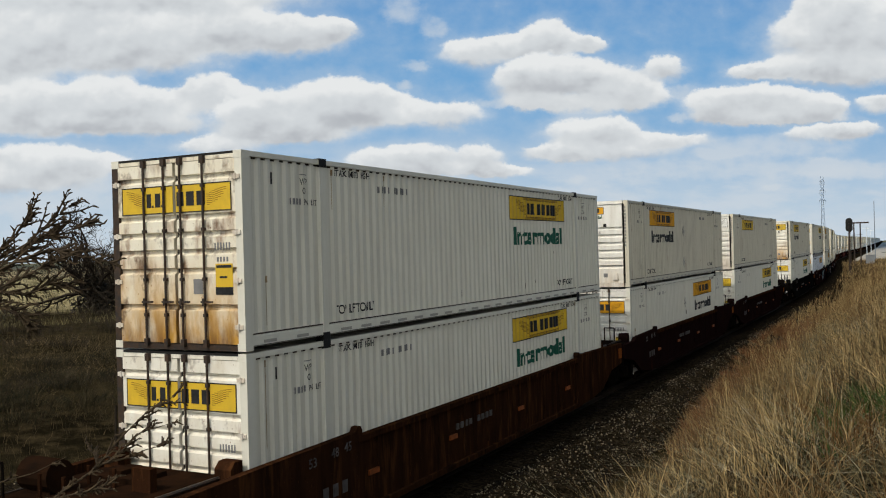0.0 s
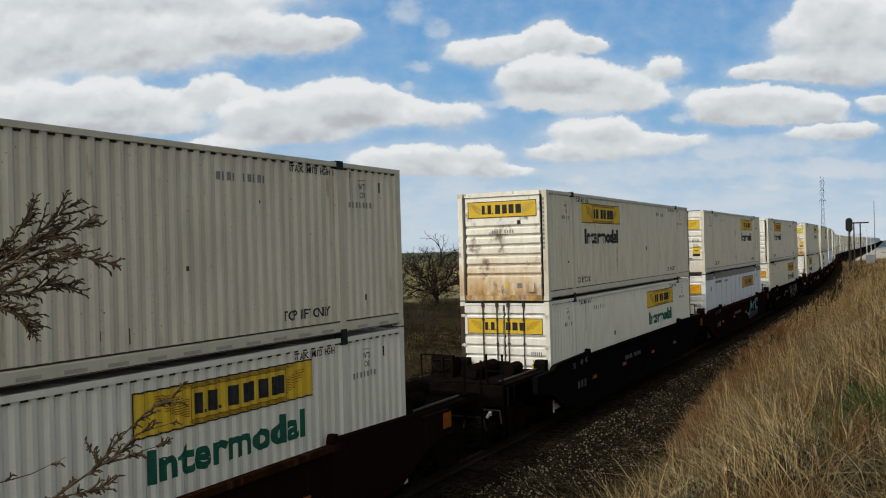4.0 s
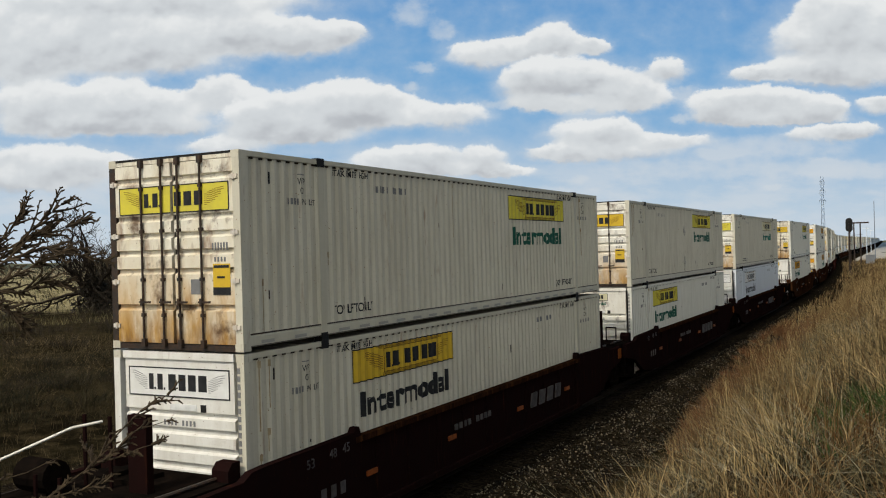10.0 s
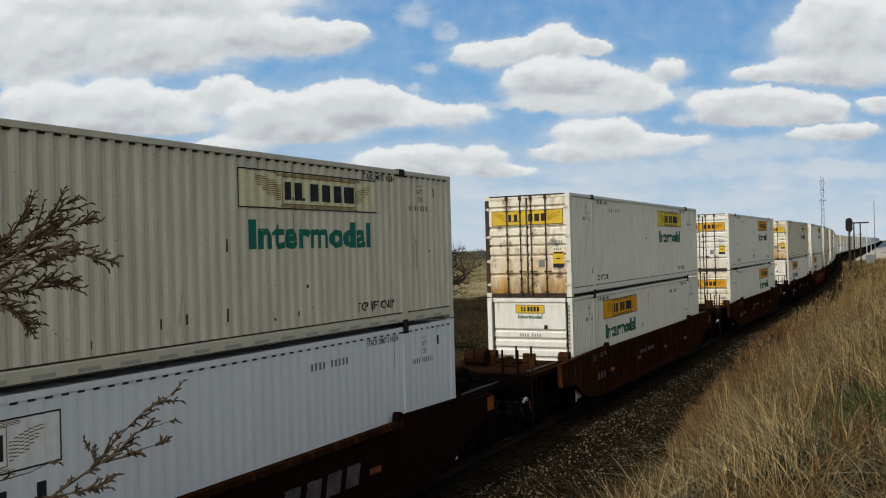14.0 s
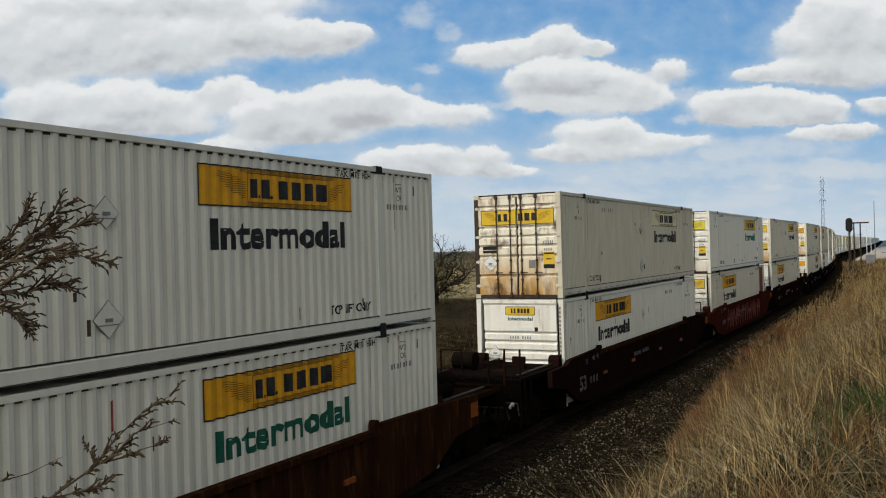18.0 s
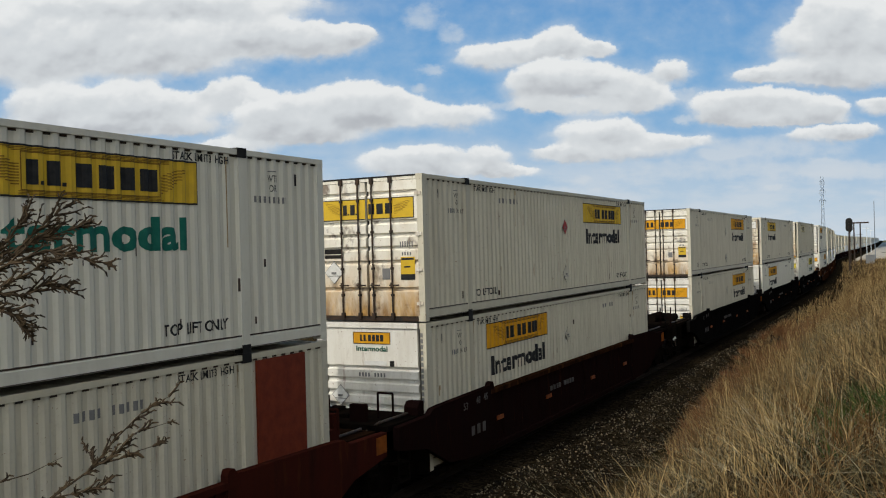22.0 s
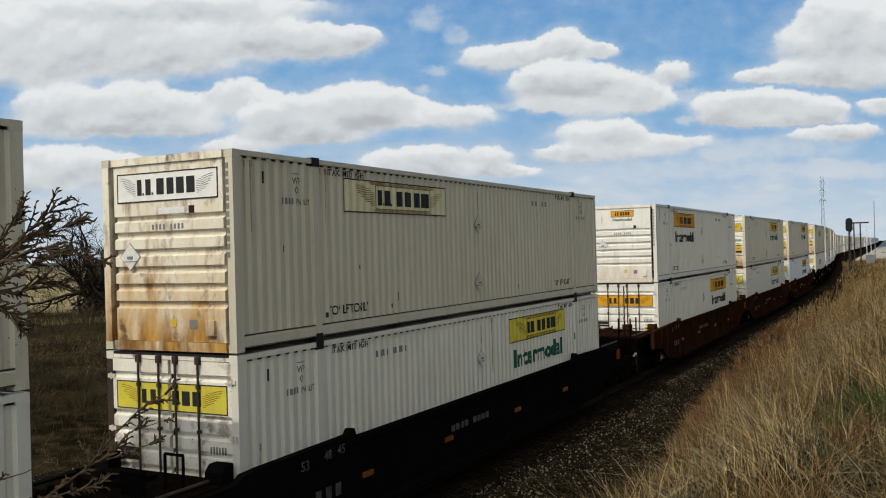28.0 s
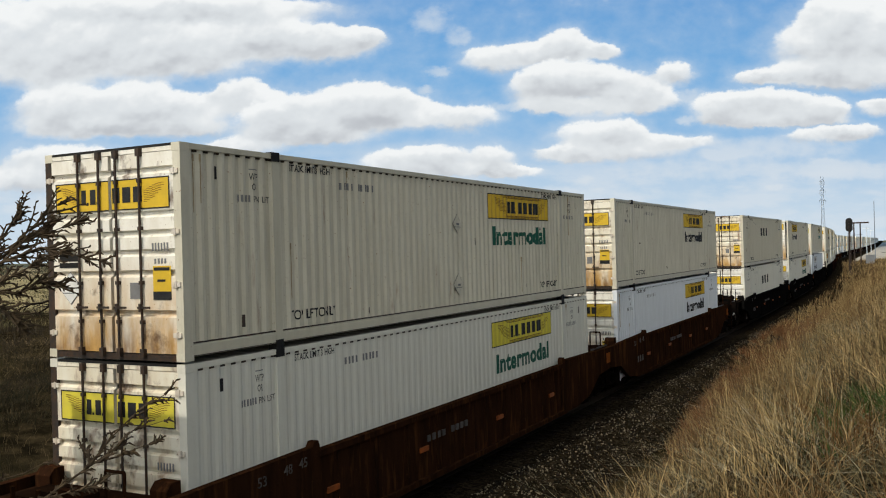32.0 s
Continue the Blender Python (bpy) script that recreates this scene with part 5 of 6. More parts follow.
def ground_z(x, y):
    """The height of the ground at a place, y counted from the track's centre line."""
    for (a, za), (b, zb) in zip(PROFILE, PROFILE[1:]):
        if y <= b:
            break
    z = za + (zb - za) * min(max((y - a) / (b - a), 0), 1)
    if y < -3.4:
        low = -0.6 + 0.012 * min(-y, 60)
        z = low + (z - low) * (1 - 0.85 * fade(x, 75, 190))
    n = noise.noise((x * 0.13, y * 0.22, 0.0)) * 0.28 + noise.noise((x * 0.5, y * 0.6, 5.0)) * 0.10
    return z + n * (0.0 if -3.4 <= y <= 9.5 else 1.0) * (1 if abs(y) < 200 else 2) + track_z(x)


def soil_material(name, a, b, c, beyond=None):
    """Dry soil in three tones; beyond a diagonal field edge it may turn to three others."""
    m, t, bs = material(name, 0.95, 0.0, 0.0)
    co = t.nodes.new("ShaderNodeTexCoord").outputs["Object"]
    def tones(a, b, c):
        col = blend(t, noise_fac(t, co, 0.12, 6, 0.38, 0.62), a, b)
        col = blend(t, noise_fac(t, co, 1.6, 5, 0.45, 0.7), col, c)
        return blend(t, noise_fac(t, co, 18.0, 4, 0.5, 0.75, 0.6), col, b)
    col = tones(a, b, c)
    if beyond:
        sep = t.nodes.new("ShaderNodeSeparateXYZ")
        t.links.new(co, sep.inputs[0])
        way = math2(t, "ADD", sep.outputs["Y"], math2(t, "MULTIPLY", sep.outputs["X"], 0.9))
        way = math2(t, "ADD", way, math2(t, "MULTIPLY", noise_fac(t, co, 0.09, 5, 0.2, 0.8), 26.0))
        mask = math2(t, "MULTIPLY", ramp(t, way, 98, 110), ramp(t, sep.outputs["Y"], 16, 26))
        col = blend(t, mask, col, tones(*beyond))
    t.links.new(col, bs.inputs["Base Color"])
    bump(t, bs, noise_fac(t, co, 9.0, 6, 0.2, 0.8), 0.9, 0.06)
    return m


def swept(name, xs, ys, z_of, mat, smooth=True):
    verts, faces = [], []
    for x in xs:
        c = track_y(x)
        for y in ys:
            verts.append((x, c + y, z_of(x, y)))
    k = len(ys)
    for i in range(len(xs) - 1):
        for j in range(k - 1):
            faces.append((i * k + j, (i + 1) * k + j, (i + 1) * k + j + 1, i * k + j + 1))
    return from_arrays(name, verts, faces, mat, smooth)


def stations(step0=0.7):
    xs, x = [], -60.0
    while x < 120:
        xs.append(x)
        x += step0
    while x < 3600:
        xs.append(x)
        x *= 1.06
    return [-3600, -1800, -900, -450, -240, -150, -100, -80] + xs


def lateral():
    ys = [-2600, -1200, -600, -300, -150, -90, -60, -45, -36, -30, -26, -22, -19]
    y = -17.0
    while y < -3.5:
        ys.append(y)
        y += 0.5
    ys += [-3.4, 0, 3, 6, 9.0]
    y = 9.6
    while y < 60:
        ys.append(y)
        y *= 1.045
    return ys + [66, 75, 90, 110, 150, 220, 340, 520, 900, 1600, 2600]


ground = swept("ground", stations(), lateral(), ground_z, soil_material("dry_soil", (0.032, 0.025, 0.012), (0.009, 0.0072, 0.0038), (0.052, 0.038, 0.019), ((0.30, 0.25, 0.13), (0.15, 0.125, 0.065), (0.36, 0.30, 0.17))))
tagged(ground, "dry brown grassy cutting and open field", "ground", kind="structure")


def pasture_z(x, y):
    return ground_z(x, y) + 0.25


pasture = swept("pasture", [x for x in stations(4.0) if -100 < x < 1500], [185, 220, 340, 520, 700], pasture_z, soil_material("pale_pasture", (0.30, 0.235, 0.135), (0.15, 0.12, 0.065), (0.38, 0.30, 0.18)))
tagged(pasture, "pale tan dry pasture beyond the brush", "pasture", kind="structure")


def ballast_z(x, y):
    pts = [(-3.9, -0.80), (-3.5, -0.70), (-2.3, -0.26), (-1.2, -0.20), (1.2, -0.20), (2.3, -0.26), (3.0, -0.34), (3.7, -0.26), (4.7, -0.2), (7.1, -0.2), (8.2, -0.26), (9.4, -0.75), (9.9, -0.95)]
    for (a, za), (b, zb) in zip(pts, pts[1:]):
        if y <= b:
            break
    z = za + (zb - za) * (y - a) / (b - a)
    return z + noise.noise((x * 2.2, y * 2.2, 3.0)) * 0.035 + track_z(x)


def stone_material():
    m, t, b = material("ballast_stone", 0.95, 0.0, 0.0)
    co = t.nodes.new("ShaderNodeTexCoord").outputs["Object"]
    vor = node(t, "ShaderNodeTexVoronoi", Scale=16.0)
    t.links.new(co, vor.inputs["Vector"])
    hs = t.nodes.new("ShaderNodeSeparateColor")
    t.links.new(vor.outputs["Color"], hs.inputs[0])
    col = blend(t, ramp(t, hs.outputs[0], 0.1, 0.95), (0.006, 0.0047, 0.003), (0.036, 0.027, 0.0165))
    col = blend(t, noise_fac(t, co, 0.6, 5, 0.4, 0.65, 0.7), col, (0.0075, 0.0055, 0.0032))
    t.links.new(col, b.inputs["Base Color"])
    bump(t, b, vor.outputs["Distance"], 1.0, 0.05)
    return m


STONE = stone_material()
lane = swept("access_lane", [x for x in stations(2.0) if 230 < x < 1500], [-12.0, -9.0, -7.5, -6.0, -5.0, -4.3], lambda x, y: ground_z(x, y) + 0.10, soil_material("pale_dirt", (0.42, 0.38, 0.31), (0.30, 0.27, 0.22), (0.5, 0.46, 0.38)))
tagged(lane, "pale dirt lane beside the distant track", "lane", kind="structure")
bal = swept("ballast_bed", [x for x in stations(0.5) if x > -460], [-3.9, -3.5, -3.1, -2.7, -2.3, -1.8, -1.2, -0.6, 0, 0.6, 1.2, 1.8, 2.3, 3.0, 3.7, 4.7, 5.9, 7.1, 8.2, 8.8, 9.4, 9.9], ballast_z, STONE)
tagged(bal, "grey-brown crushed stone ballast under the tracks", "ballast", kind="structure")


def loose_stones():
    rng = np.random.RandomState(4)
    verts, faces = [], []
    base = np.array([(1, 0, 0), (-1, 0, 0), (0, 1, 0), (0, -1, 0), (0, 0, 1), (0, 0, -1)], float)
    tri = ((0, 2, 4), (2, 1, 4), (1, 3, 4), (3, 0, 4), (2, 0, 5), (1, 2, 5), (3, 1, 5), (0, 3, 5))
    for i in range(40000):
        x = 8 + 62 * rng.rand() ** 1.6
        y = -3.75 + 1.95 * rng.rand() ** 0.8 if rng.rand() < 0.9 else rng.uniform(7.0, 9.6)
        if noise.noise((x * 0.9, y * 1.4, 1.0)) + rng.uniform(-0.5, 0.5) < -0.05:
            continue
        z = ballast_z(x, y)
        r = rng.uniform(0.010, 0.030)
        v = base * r * rng.uniform(0.6, 1.3, (6, 1)) + rng.uniform(-0.3, 0.3, (6, 3)) * r + np.array((x, y + track_y(x), z + r * 0.3))
        k = len(verts)
        verts.extend(map(tuple, v))
        faces.extend(tuple(k + a for a in f) for f in tri)
    m, t, b = material("loose_stone", 0.95, 0.0, 0.1)
    g = t.nodes.new("ShaderNodeNewGeometry")
    col = blend(t, ramp(t, g.outputs["Random Per Island"], 0.55, 1.0), (0.006, 0.005, 0.0035), (0.19, 0.155, 0.105))
    t.links.new(col, b.inputs["Base Color"])
    ob = from_arrays("loose_ballast", verts, faces, m)
    return tagged(ob, "scattered pale crushed stones on the ballast shoulder", "stones", kind="stuff")


loose_stones()


# ------------------------------------------------------------------ tracks
def track(center, x_lo, x_hi):
    root = new("railway_track")
    for s in (-0.755, 0.755):
        prof = [(-0.075, -0.17), (0.075, -0.17), (0.075, -0.15), (0.012, -0.12), (0.012, -0.045), (0.036, -0.03), (0.036, -0.004), (0.025, 0.0), (-0.025, 0.0), (-0.036, -0.004), (-0.036, -0.03), (-0.012, -0.045), (-0.012, -0.12), (-0.075, -0.15)]
        xs = [x for x in stations(6.0) if -460 < x < 1500]
        verts, faces = [], []
        for x in xs:
            for y, z in prof:
                verts.append((x, track_y(x) + center + s + y, z + track_z(x)))
        k = len(prof)
        for i in range(len(xs) - 1):
            for j in range(k):
                faces.append((i * k + j, i * k + (j + 1) % k, (i + 1) * k + (j + 1) % k, (i + 1) * k + j))
        ob = from_arrays("rail", verts, faces, RAIL_TOP)
        ob.parent = root
    me = shared("tie", lambda bm: box(bm, -0.115, 0.115, -1.3, 1.3, -0.34, -0.172))
    x = x_lo
    rng = random.Random(int(center * 10))
    while x < x_hi:
        part("tie", me, TIMBER, root, "", pose(x, track_y(x) + center + rng.uniform(-0.03, 0.03), track_z(x), 0, 0, rng.uniform(-1.2, 1.2)))
        x += 0.51
    return tagged(root, "steel rails on dark timber ties in ballast", "track")


track(0.0, -6.0, 70.0)
track(5.9, -2.0, 80.0)


# ------------------------------------------------------------------ grass
def grass_material(name, a, b, c, patch=0.9):
    m, t, bs = material(name, 0.85, 0.0, 0.12)
    g = t.nodes.new("ShaderNodeNewGeometry")
    co = t.nodes.new("ShaderNodeTexCoord").outputs["Object"]
    col = blend(t, ramp(t, g.outputs["Random Per Island"], 0.25, 1.0, smooth=False), b, a)
    col = blend(t, noise_fac(t, co, patch, 4, 0.46, 0.60, 0.75), col, c)
    t.links.new(col, bs.inputs["Base Color"])
    tr = t.nodes.new("ShaderNodeBsdfTranslucent")
    t.links.new(col, tr.inputs["Color"])
    mx = t.nodes.new("ShaderNodeMixShader")
    mx.inputs[0].default_value = 0.25
    out = t.nodes["Material Output"]
    t.links.new(bs.outputs[0], mx.inputs[1])
    t.links.new(tr.outputs[0], mx.inputs[2])
    t.links.new(mx.outputs[0], out.inputs["Surface"])
    return m


def blades(name, spots, tall, wide, lean, mat, seed, segs=3, tuft=1, reach=0.0):
    """Many curved blades in tufts, each a narrow strip that tapers and bends over."""
    rng = np.random.RandomState(seed)
    verts, faces = [], []
    for n in range(len(spots) * tuft):
        x, y, z, s = spots[n // tuft]
        a = rng.uniform(0, math.tau)
        out = reach * rng.rand()
        x, y = x + out * math.cos(a), y + out * math.sin(a)
        h = s * rng.uniform(tall[0], tall[1])
        a += rng.uniform(-0.6, 0.6)
        bend = rng.uniform(lean[0], lean[1]) * h
        d = np.array((math.cos(a), math.sin(a)))
        b = rng.uniform(0, math.tau)
        side = np.array((math.cos(b), math.sin(b))) * wide * rng.uniform(0.6, 1.3)
        k = len(verts)
        for i in range(segs):
            u = i / segs
            px, py = x + d[0] * bend * u * u, y + d[1] * bend * u * u
            pz = z - 0.03 + h * (u - 0.25 * u * u * (bend / h))
            w = (1 - 0.75 * u) * 0.5
            verts.append((px - side[0] * w, py - side[1] * w, pz))
            verts.append((px + side[0] * w, py + side[1] * w, pz))
        verts.append((x + d[0] * bend, y + d[1] * bend, z + h * (1 - 0.25 * bend / h)))
        for i in range(segs - 1):
            faces.append((k + 2 * i, k + 2 * i + 1, k + 2 * i + 3, k + 2 * i + 2))
        faces.append((k + 2 * segs - 2, k + 2 * segs - 1, k + 2 * segs))
    return from_arrays(name, verts, faces, mat)


def bank_spots(count, seed, x_lo, x_hi, y_lo, y_hi, power, clump):
    rng = np.random.RandomState(seed)
    out = []
    while len(out) < count:
        x = x_lo + (x_hi - x_lo) * rng.rand() ** power
        y = rng.uniform(y_lo, y_hi)
        if noise.noise((x * clump, y * clump, seed * 1.0)) + rng.uniform(-0.13, 0.15) < 0:
            continue
        limit = -5.7 + 2.3 * fade(x, 13, 30) + 1.1 * fade(x, 26, 48)
        if y > limit:
            continue
        yy = y + track_y(x)
        if math.hypot(x - EYE[0], yy - EYE[1]) < 3.6:
            continue
        s = 0.75 + 0.55 * noise.noise((x * 0.9, y * 0.9, 9.0)) + 0.45 * (rng.rand() - 0.3)
        edge = fade(limit - y, 0.0, 1.5 - 0.7 * fade(x, 20, 33))
        foot_z = max(ground_z(x, y), ballast_z(x, y)) if y > -3.9 else ground_z(x, y)
        out.append((x, yy, foot_z, max(s, 0.3) * (0.45 + 0.55 * edge)))
    return out


STRAW = grass_material("straw_grass", (0.74, 0.54, 0.25), (0.042, 0.022, 0.007), (0.13, 0.060, 0.018))
DULL = grass_material("dull_green_grass", (0.23, 0.185, 0.092), (0.017, 0.015, 0.006), (0.030, 0.030, 0.011))
UMBER = grass_material("brown_grass", (0.155, 0.11, 0.054), (0.038, 0.027, 0.013), (0.022, 0.019, 0.009), 0.16)
RUSSET = grass_material("russet_grass", (0.30, 0.135, 0.055), (0.07, 0.030, 0.014), (0.13, 0.07, 0.03))
ASHEN = grass_material("ashen_grass", (0.55, 0.48, 0.32), (0.04, 0.036, 0.02), (0.075, 0.078, 0.032))
ob = blades("dry_grass", bank_spots(3300, 11, 3.0, 75.0, -10.6, -2.5, 1.8, 1.5), (0.2, 0.80), 0.0085, (0.05, 1.3), STRAW, 21, 4, 16, 0.12)
tagged(ob, "tall dry straw-coloured grass on the cutting's bank", "grass", kind="stuff")
ob = blades("dry_grass", bank_spots(2900, 31, 3.0, 45.0, -10.6, -4.6, 1.5, 0.9), (0.22, 0.6), 0.012, (0.5, 2.0), DULL, 22, 4, 9, 0.14)
tagged(ob, "dull green and grey bent grass on the bank", "grass", kind="stuff")
ob = blades("dry_grass", bank_spots(1700, 71, 6.0, 60.0, -5.8, -2.4, 1.5, 0.8), (0.35, 0.9), 0.012, (0.2, 1.0), RUSSET, 29, 3, 12, 0.12)
tagged(ob, "low russet weeds along the edge of the ballast", "grass", kind="stuff")
ob = blades("tangled_stems", bank_spots(1300, 81, 3.0, 30.0, -10.8, -6.6, 1.3, 0.9), (0.3, 0.75), 0.0095, (0.9, 2.6), ASHEN, 30, 6, 6, 0.2)
tagged(ob, "ashen grey-green tangled dead stems on the bank", "grass", kind="stuff")
rngw = np.random.RandomState(5)
green = [(10.2 + 0.55 * rngw.randn(), -9.4 + 0.35 * rngw.randn(), 0, 0.8) for _ in range(60)] + [(15.5 + 0.5 * rngw.randn(), -8.0 + 0.3 * rngw.randn(), 0, 0.7) for _ in range(25)]
green = [(x, y, ground_z(x, y), s) for x, y, z, s in green]
ob = blades("green_weeds", green, (0.2, 0.5), 0.016, (0.4, 1.3), grass_material("green_weeds", (0.060, 0.11, 0.022), (0.022, 0.045, 0.010), (0.05, 0.07, 0.02)), 33, 3, 12, 0.12)
tagged(ob, "small patches of fresh green weeds in the dry grass", "weeds", kind="stuff")
rear = [p for p in bank_spots(1100, 91, -28.0, 9.0, -16.0, -4.6, 1.0, 1.1) if p[0] < 5.0 or p[1] < -9.5]
ob = blades("dry_grass", rear, (0.2, 0.7), 0.010, (0.2, 1.2), STRAW, 32, 3, 14, 0.2)
tagged(ob, "dry straw-coloured grass on top of the bank", "grass", kind="stuff")
ob = blades("grass_stalks", bank_spots(1100, 41, 14.0, 75.0, -7.4, -3.4, 1.3, 1.2), (0.85, 1.45), 0.015, (0.05, 0.3), STRAW, 23)
tagged(ob, "tall straw seed stalks on the bank", "grass", kind="stuff")
ob = blades("grass_clumps", bank_spots(230, 141, 9.0, 48.0, -9.6, -3.2, 1.2, 0.7), (0.5, 1.0), 0.0085, (0.05, 0.6), STRAW, 43, 4, 38, 0.30)
tagged(ob, "upright clumps of pale straw stalks on the bank", "grass", kind="stuff")
ob = blades("dry_grass", bank_spots(12000, 51, 55.0, 240.0, -14.0, -2.4, 1.5, 0.3), (0.6, 1.15), 0.03, (0.15, 0.6), STRAW, 24, 2)
tagged(ob, "dry grass along the distant bank", "grass", kind="stuff")


def field_spots(count, seed, y_lo, y_hi, grow):
    rng = np.random.RandomState(seed)
    out = []
    while len(out) < count:
        y = y_lo + (y_hi - y_lo) * rng.rand() ** 1.5
        x = (y + 9.8) * rng.uniform(0.55, 2.6) + 1.0
        if noise.noise((x * 0.25, y * 0.25, 2.0)) + rng.uniform(-0.4, 0.5) < 0:
            continue
        s = 0.7 + 0.6 * noise.noise((x * 0.2, y * 0.2, 7.0)) + 0.3 * rng.rand()
        out.append((x, y + track_y(x), ground_z(x, y), max(s, 0.25) * (1 + grow * y)))
    return out


ob = blades("field_grass", field_spots(20000, 61, 9.8, 48.0, 0.004), (0.2, 0.5), 0.016, (0.2, 0.9), UMBER, 25, 2)
tagged(ob, "low brown winter grass on the field beside the tracks", "grass", kind="stuff")
OLIVE = grass_material("olive_tan_grass", (0.29, 0.24, 0.115), (0.12, 0.10, 0.046), (0.075, 0.070, 0.032), 0.12)
ob = blades("field_grass", field_spots(20000, 62, 36.0, 130.0, 0.003), (0.3, 0.6), 0.05, (0.2, 0.8), OLIVE, 26, 2)
tagged(ob, "brown winter grass across the open field", "grass", kind="stuff")


# ------------------------------------------------------------------ trees and scrub
def turned(d, angle, rng):
    """A direction leant away from d by an angle, towards a random side."""
    side = d.cross(Vector((rng.uniform(-1, 1), rng.uniform(-1, 1), rng.uniform(-1, 1)))).normalized()
    return (d * math.cos(angle) + side * math.sin(angle)).normalized()


def branching(bm, p, d, length, r, level, rng, n=5, up=0.12):
    """A crooked tapering limb of three bends that forks at its tip and sends out side limbs."""
    q, d = Vector(p), Vector(d).normalized()
    for i in range(3):
        e = q + d * (length / 3) * rng.uniform(0.8, 1.2)
        rod(bm, q, e, r * (1 - 0.18 * i), r * (1 - 0.18 * (i + 1)), n)
        q = e
        d = (turned(d, rng.uniform(0.1, 0.42), rng) + Vector((0, 0, up * rng.uniform(-0.4, 1.0)))).normalized()
        if level > 0:
            for _ in range(2 if i == 2 else 1):
                branching(bm, q, turned(d, rng.uniform(0.45, 0.95), rng), length * rng.uniform(0.52, 0.74), max(r * (0.46 if i < 2 else 0.55), 0.009), level - 1, rng, max(3, n - 1), up)


def bare_tree(x, y, tall, seed, full=False):
    z = ground_z(x, y - track_y(x)) - 0.1
    rng = random.Random(seed)
    root = new("bare_tree")
    root.location = (x, y, z)
    own("trunk", lambda bm: (rod(bm, (0, 0, 0), (0.02 * tall, 0, 0.10 * tall), 0.050 * tall, 0.036 * tall, 8), rod(bm, (0.02 * tall, 0, 0.10 * tall), (0.0, 0.02 * tall, 0.20 * tall), 0.036 * tall, 0.030 * tall, 8)), BARK, root)
    def crown(bm):
        count = 10 if full else 5
        for k in range(count):
            a = k * math.tau / count + rng.uniform(-0.3, 0.3)
            rise = (0.35, 1.3, 0.75)[k % 3]
            s = Vector((math.cos(a), math.sin(a), rise))
            branching(bm, (0, 0.01 * tall, tall * rng.uniform(0.12, 0.20)), s, tall * rng.uniform(0.36, 0.46), 0.027 * tall, 4 if full else 3, rng, 5, 0.14)
        branching(bm, (0, 0.02 * tall, 0.2 * tall), (0.05, 0.05, 1), 0.46 * tall, 0.028 * tall, 4 if full else 3, rng, 5, 0.14)
    own("crown", crown, BARK if full else GREY_BARK, root, "bare tangled branches")
    return tagged(root, "leafless dark mesquite tree with tangled spreading branches", "tree", "bare trees in the field")


def leaf_material(name, a, b):
    m, t, bs = material(name, 0.85)
    g = t.nodes.new("ShaderNodeNewGeometry")
    col = blend(t, g.outputs["Random Per Island"], a, b)
    t.links.new(col, bs.inputs["Base Color"])
    return m


SCRUB = leaf_material("scrub_leaves", (0.022, 0.025, 0.012), (0.085, 0.078, 0.038))


def scrub(name, spots, mat, label, category="scrub"):
    rng = np.random.RandomState(77)
    verts, faces = [], []
    for x, y, z, r, h, count in spots:
        for _ in range(count):
            a, u = rng.uniform(0, math.tau), rng.rand() ** 0.5
            q = rng.rand()
            rr = r * u * math.sqrt(max(0.06, 1 - (q / 0.98) ** 2)) * (0.8 + 0.4 * rng.rand())
            c = np.array((x + rr * math.cos(a), y + rr * math.sin(a), z + h * q * (0.8 + 0.2 * rng.rand())))
            s = h * rng.uniform(0.05, 0.11)
            d1, d2 = rng.normal(size=3), rng.normal(size=3)
            d1, d2 = d1 / np.linalg.norm(d1) * s, d2 / np.linalg.norm(d2) * s
            k = len(verts)
            verts.extend(map(tuple, (c - d1 * 0.6, c + d2 * 0.35, c + d1 * 0.9, c - d2 * 0.35)))
            faces.append((k, k + 1, k + 2, k + 3))
    return tagged(from_arrays(name, verts, faces, mat), label, category, kind="stuff")


for tx, ty, tall, seed, full in ((45.5, 42.5, 6.4, 3, True), (33, 47, 4.2, 8, True), (58, 56, 5.2, 12, False), (78, 60, 5.0, 15, False), (120, 50, 4.6, 19, False), (63.4, 24.3, 4.8, 23, True), (54, 49, 4.6, 25, True)):
    bare_tree(tx, ty, tall, seed, full)


def scatter(count, seed, bear_lo, bear_hi, d_lo, d_hi, r_lo, r_hi, tall, per):
    rng = np.random.RandomState(seed)
    out = []
    for _ in range(count):
        b, d = radians(rng.uniform(bear_lo, bear_hi)), rng.uniform(d_lo, d_hi)
        x, y = EYE[0] + d * math.cos(b), EYE[1] + d * math.sin(b)
        yr = y - track_y(x)
        if yr < 14:
            continue
        r = rng.uniform(r_lo, r_hi)
        out.append((x, y, ground_z(x, yr) - 0.2, r, r * tall * rng.uniform(0.7, 1.3), per))
    return out


scrub("far_scrub", scatter(110, 5, 12, 64, 210, 380, 3.0, 6.0, 0.78, 420), SCRUB, "dark olive scrub trees along the far edge of the field")
scrub("far_scrub", scatter(90, 6, 8, 64, 300, 650, 4, 8, 0.5, 220), SCRUB, "distant dark scrub woodland")
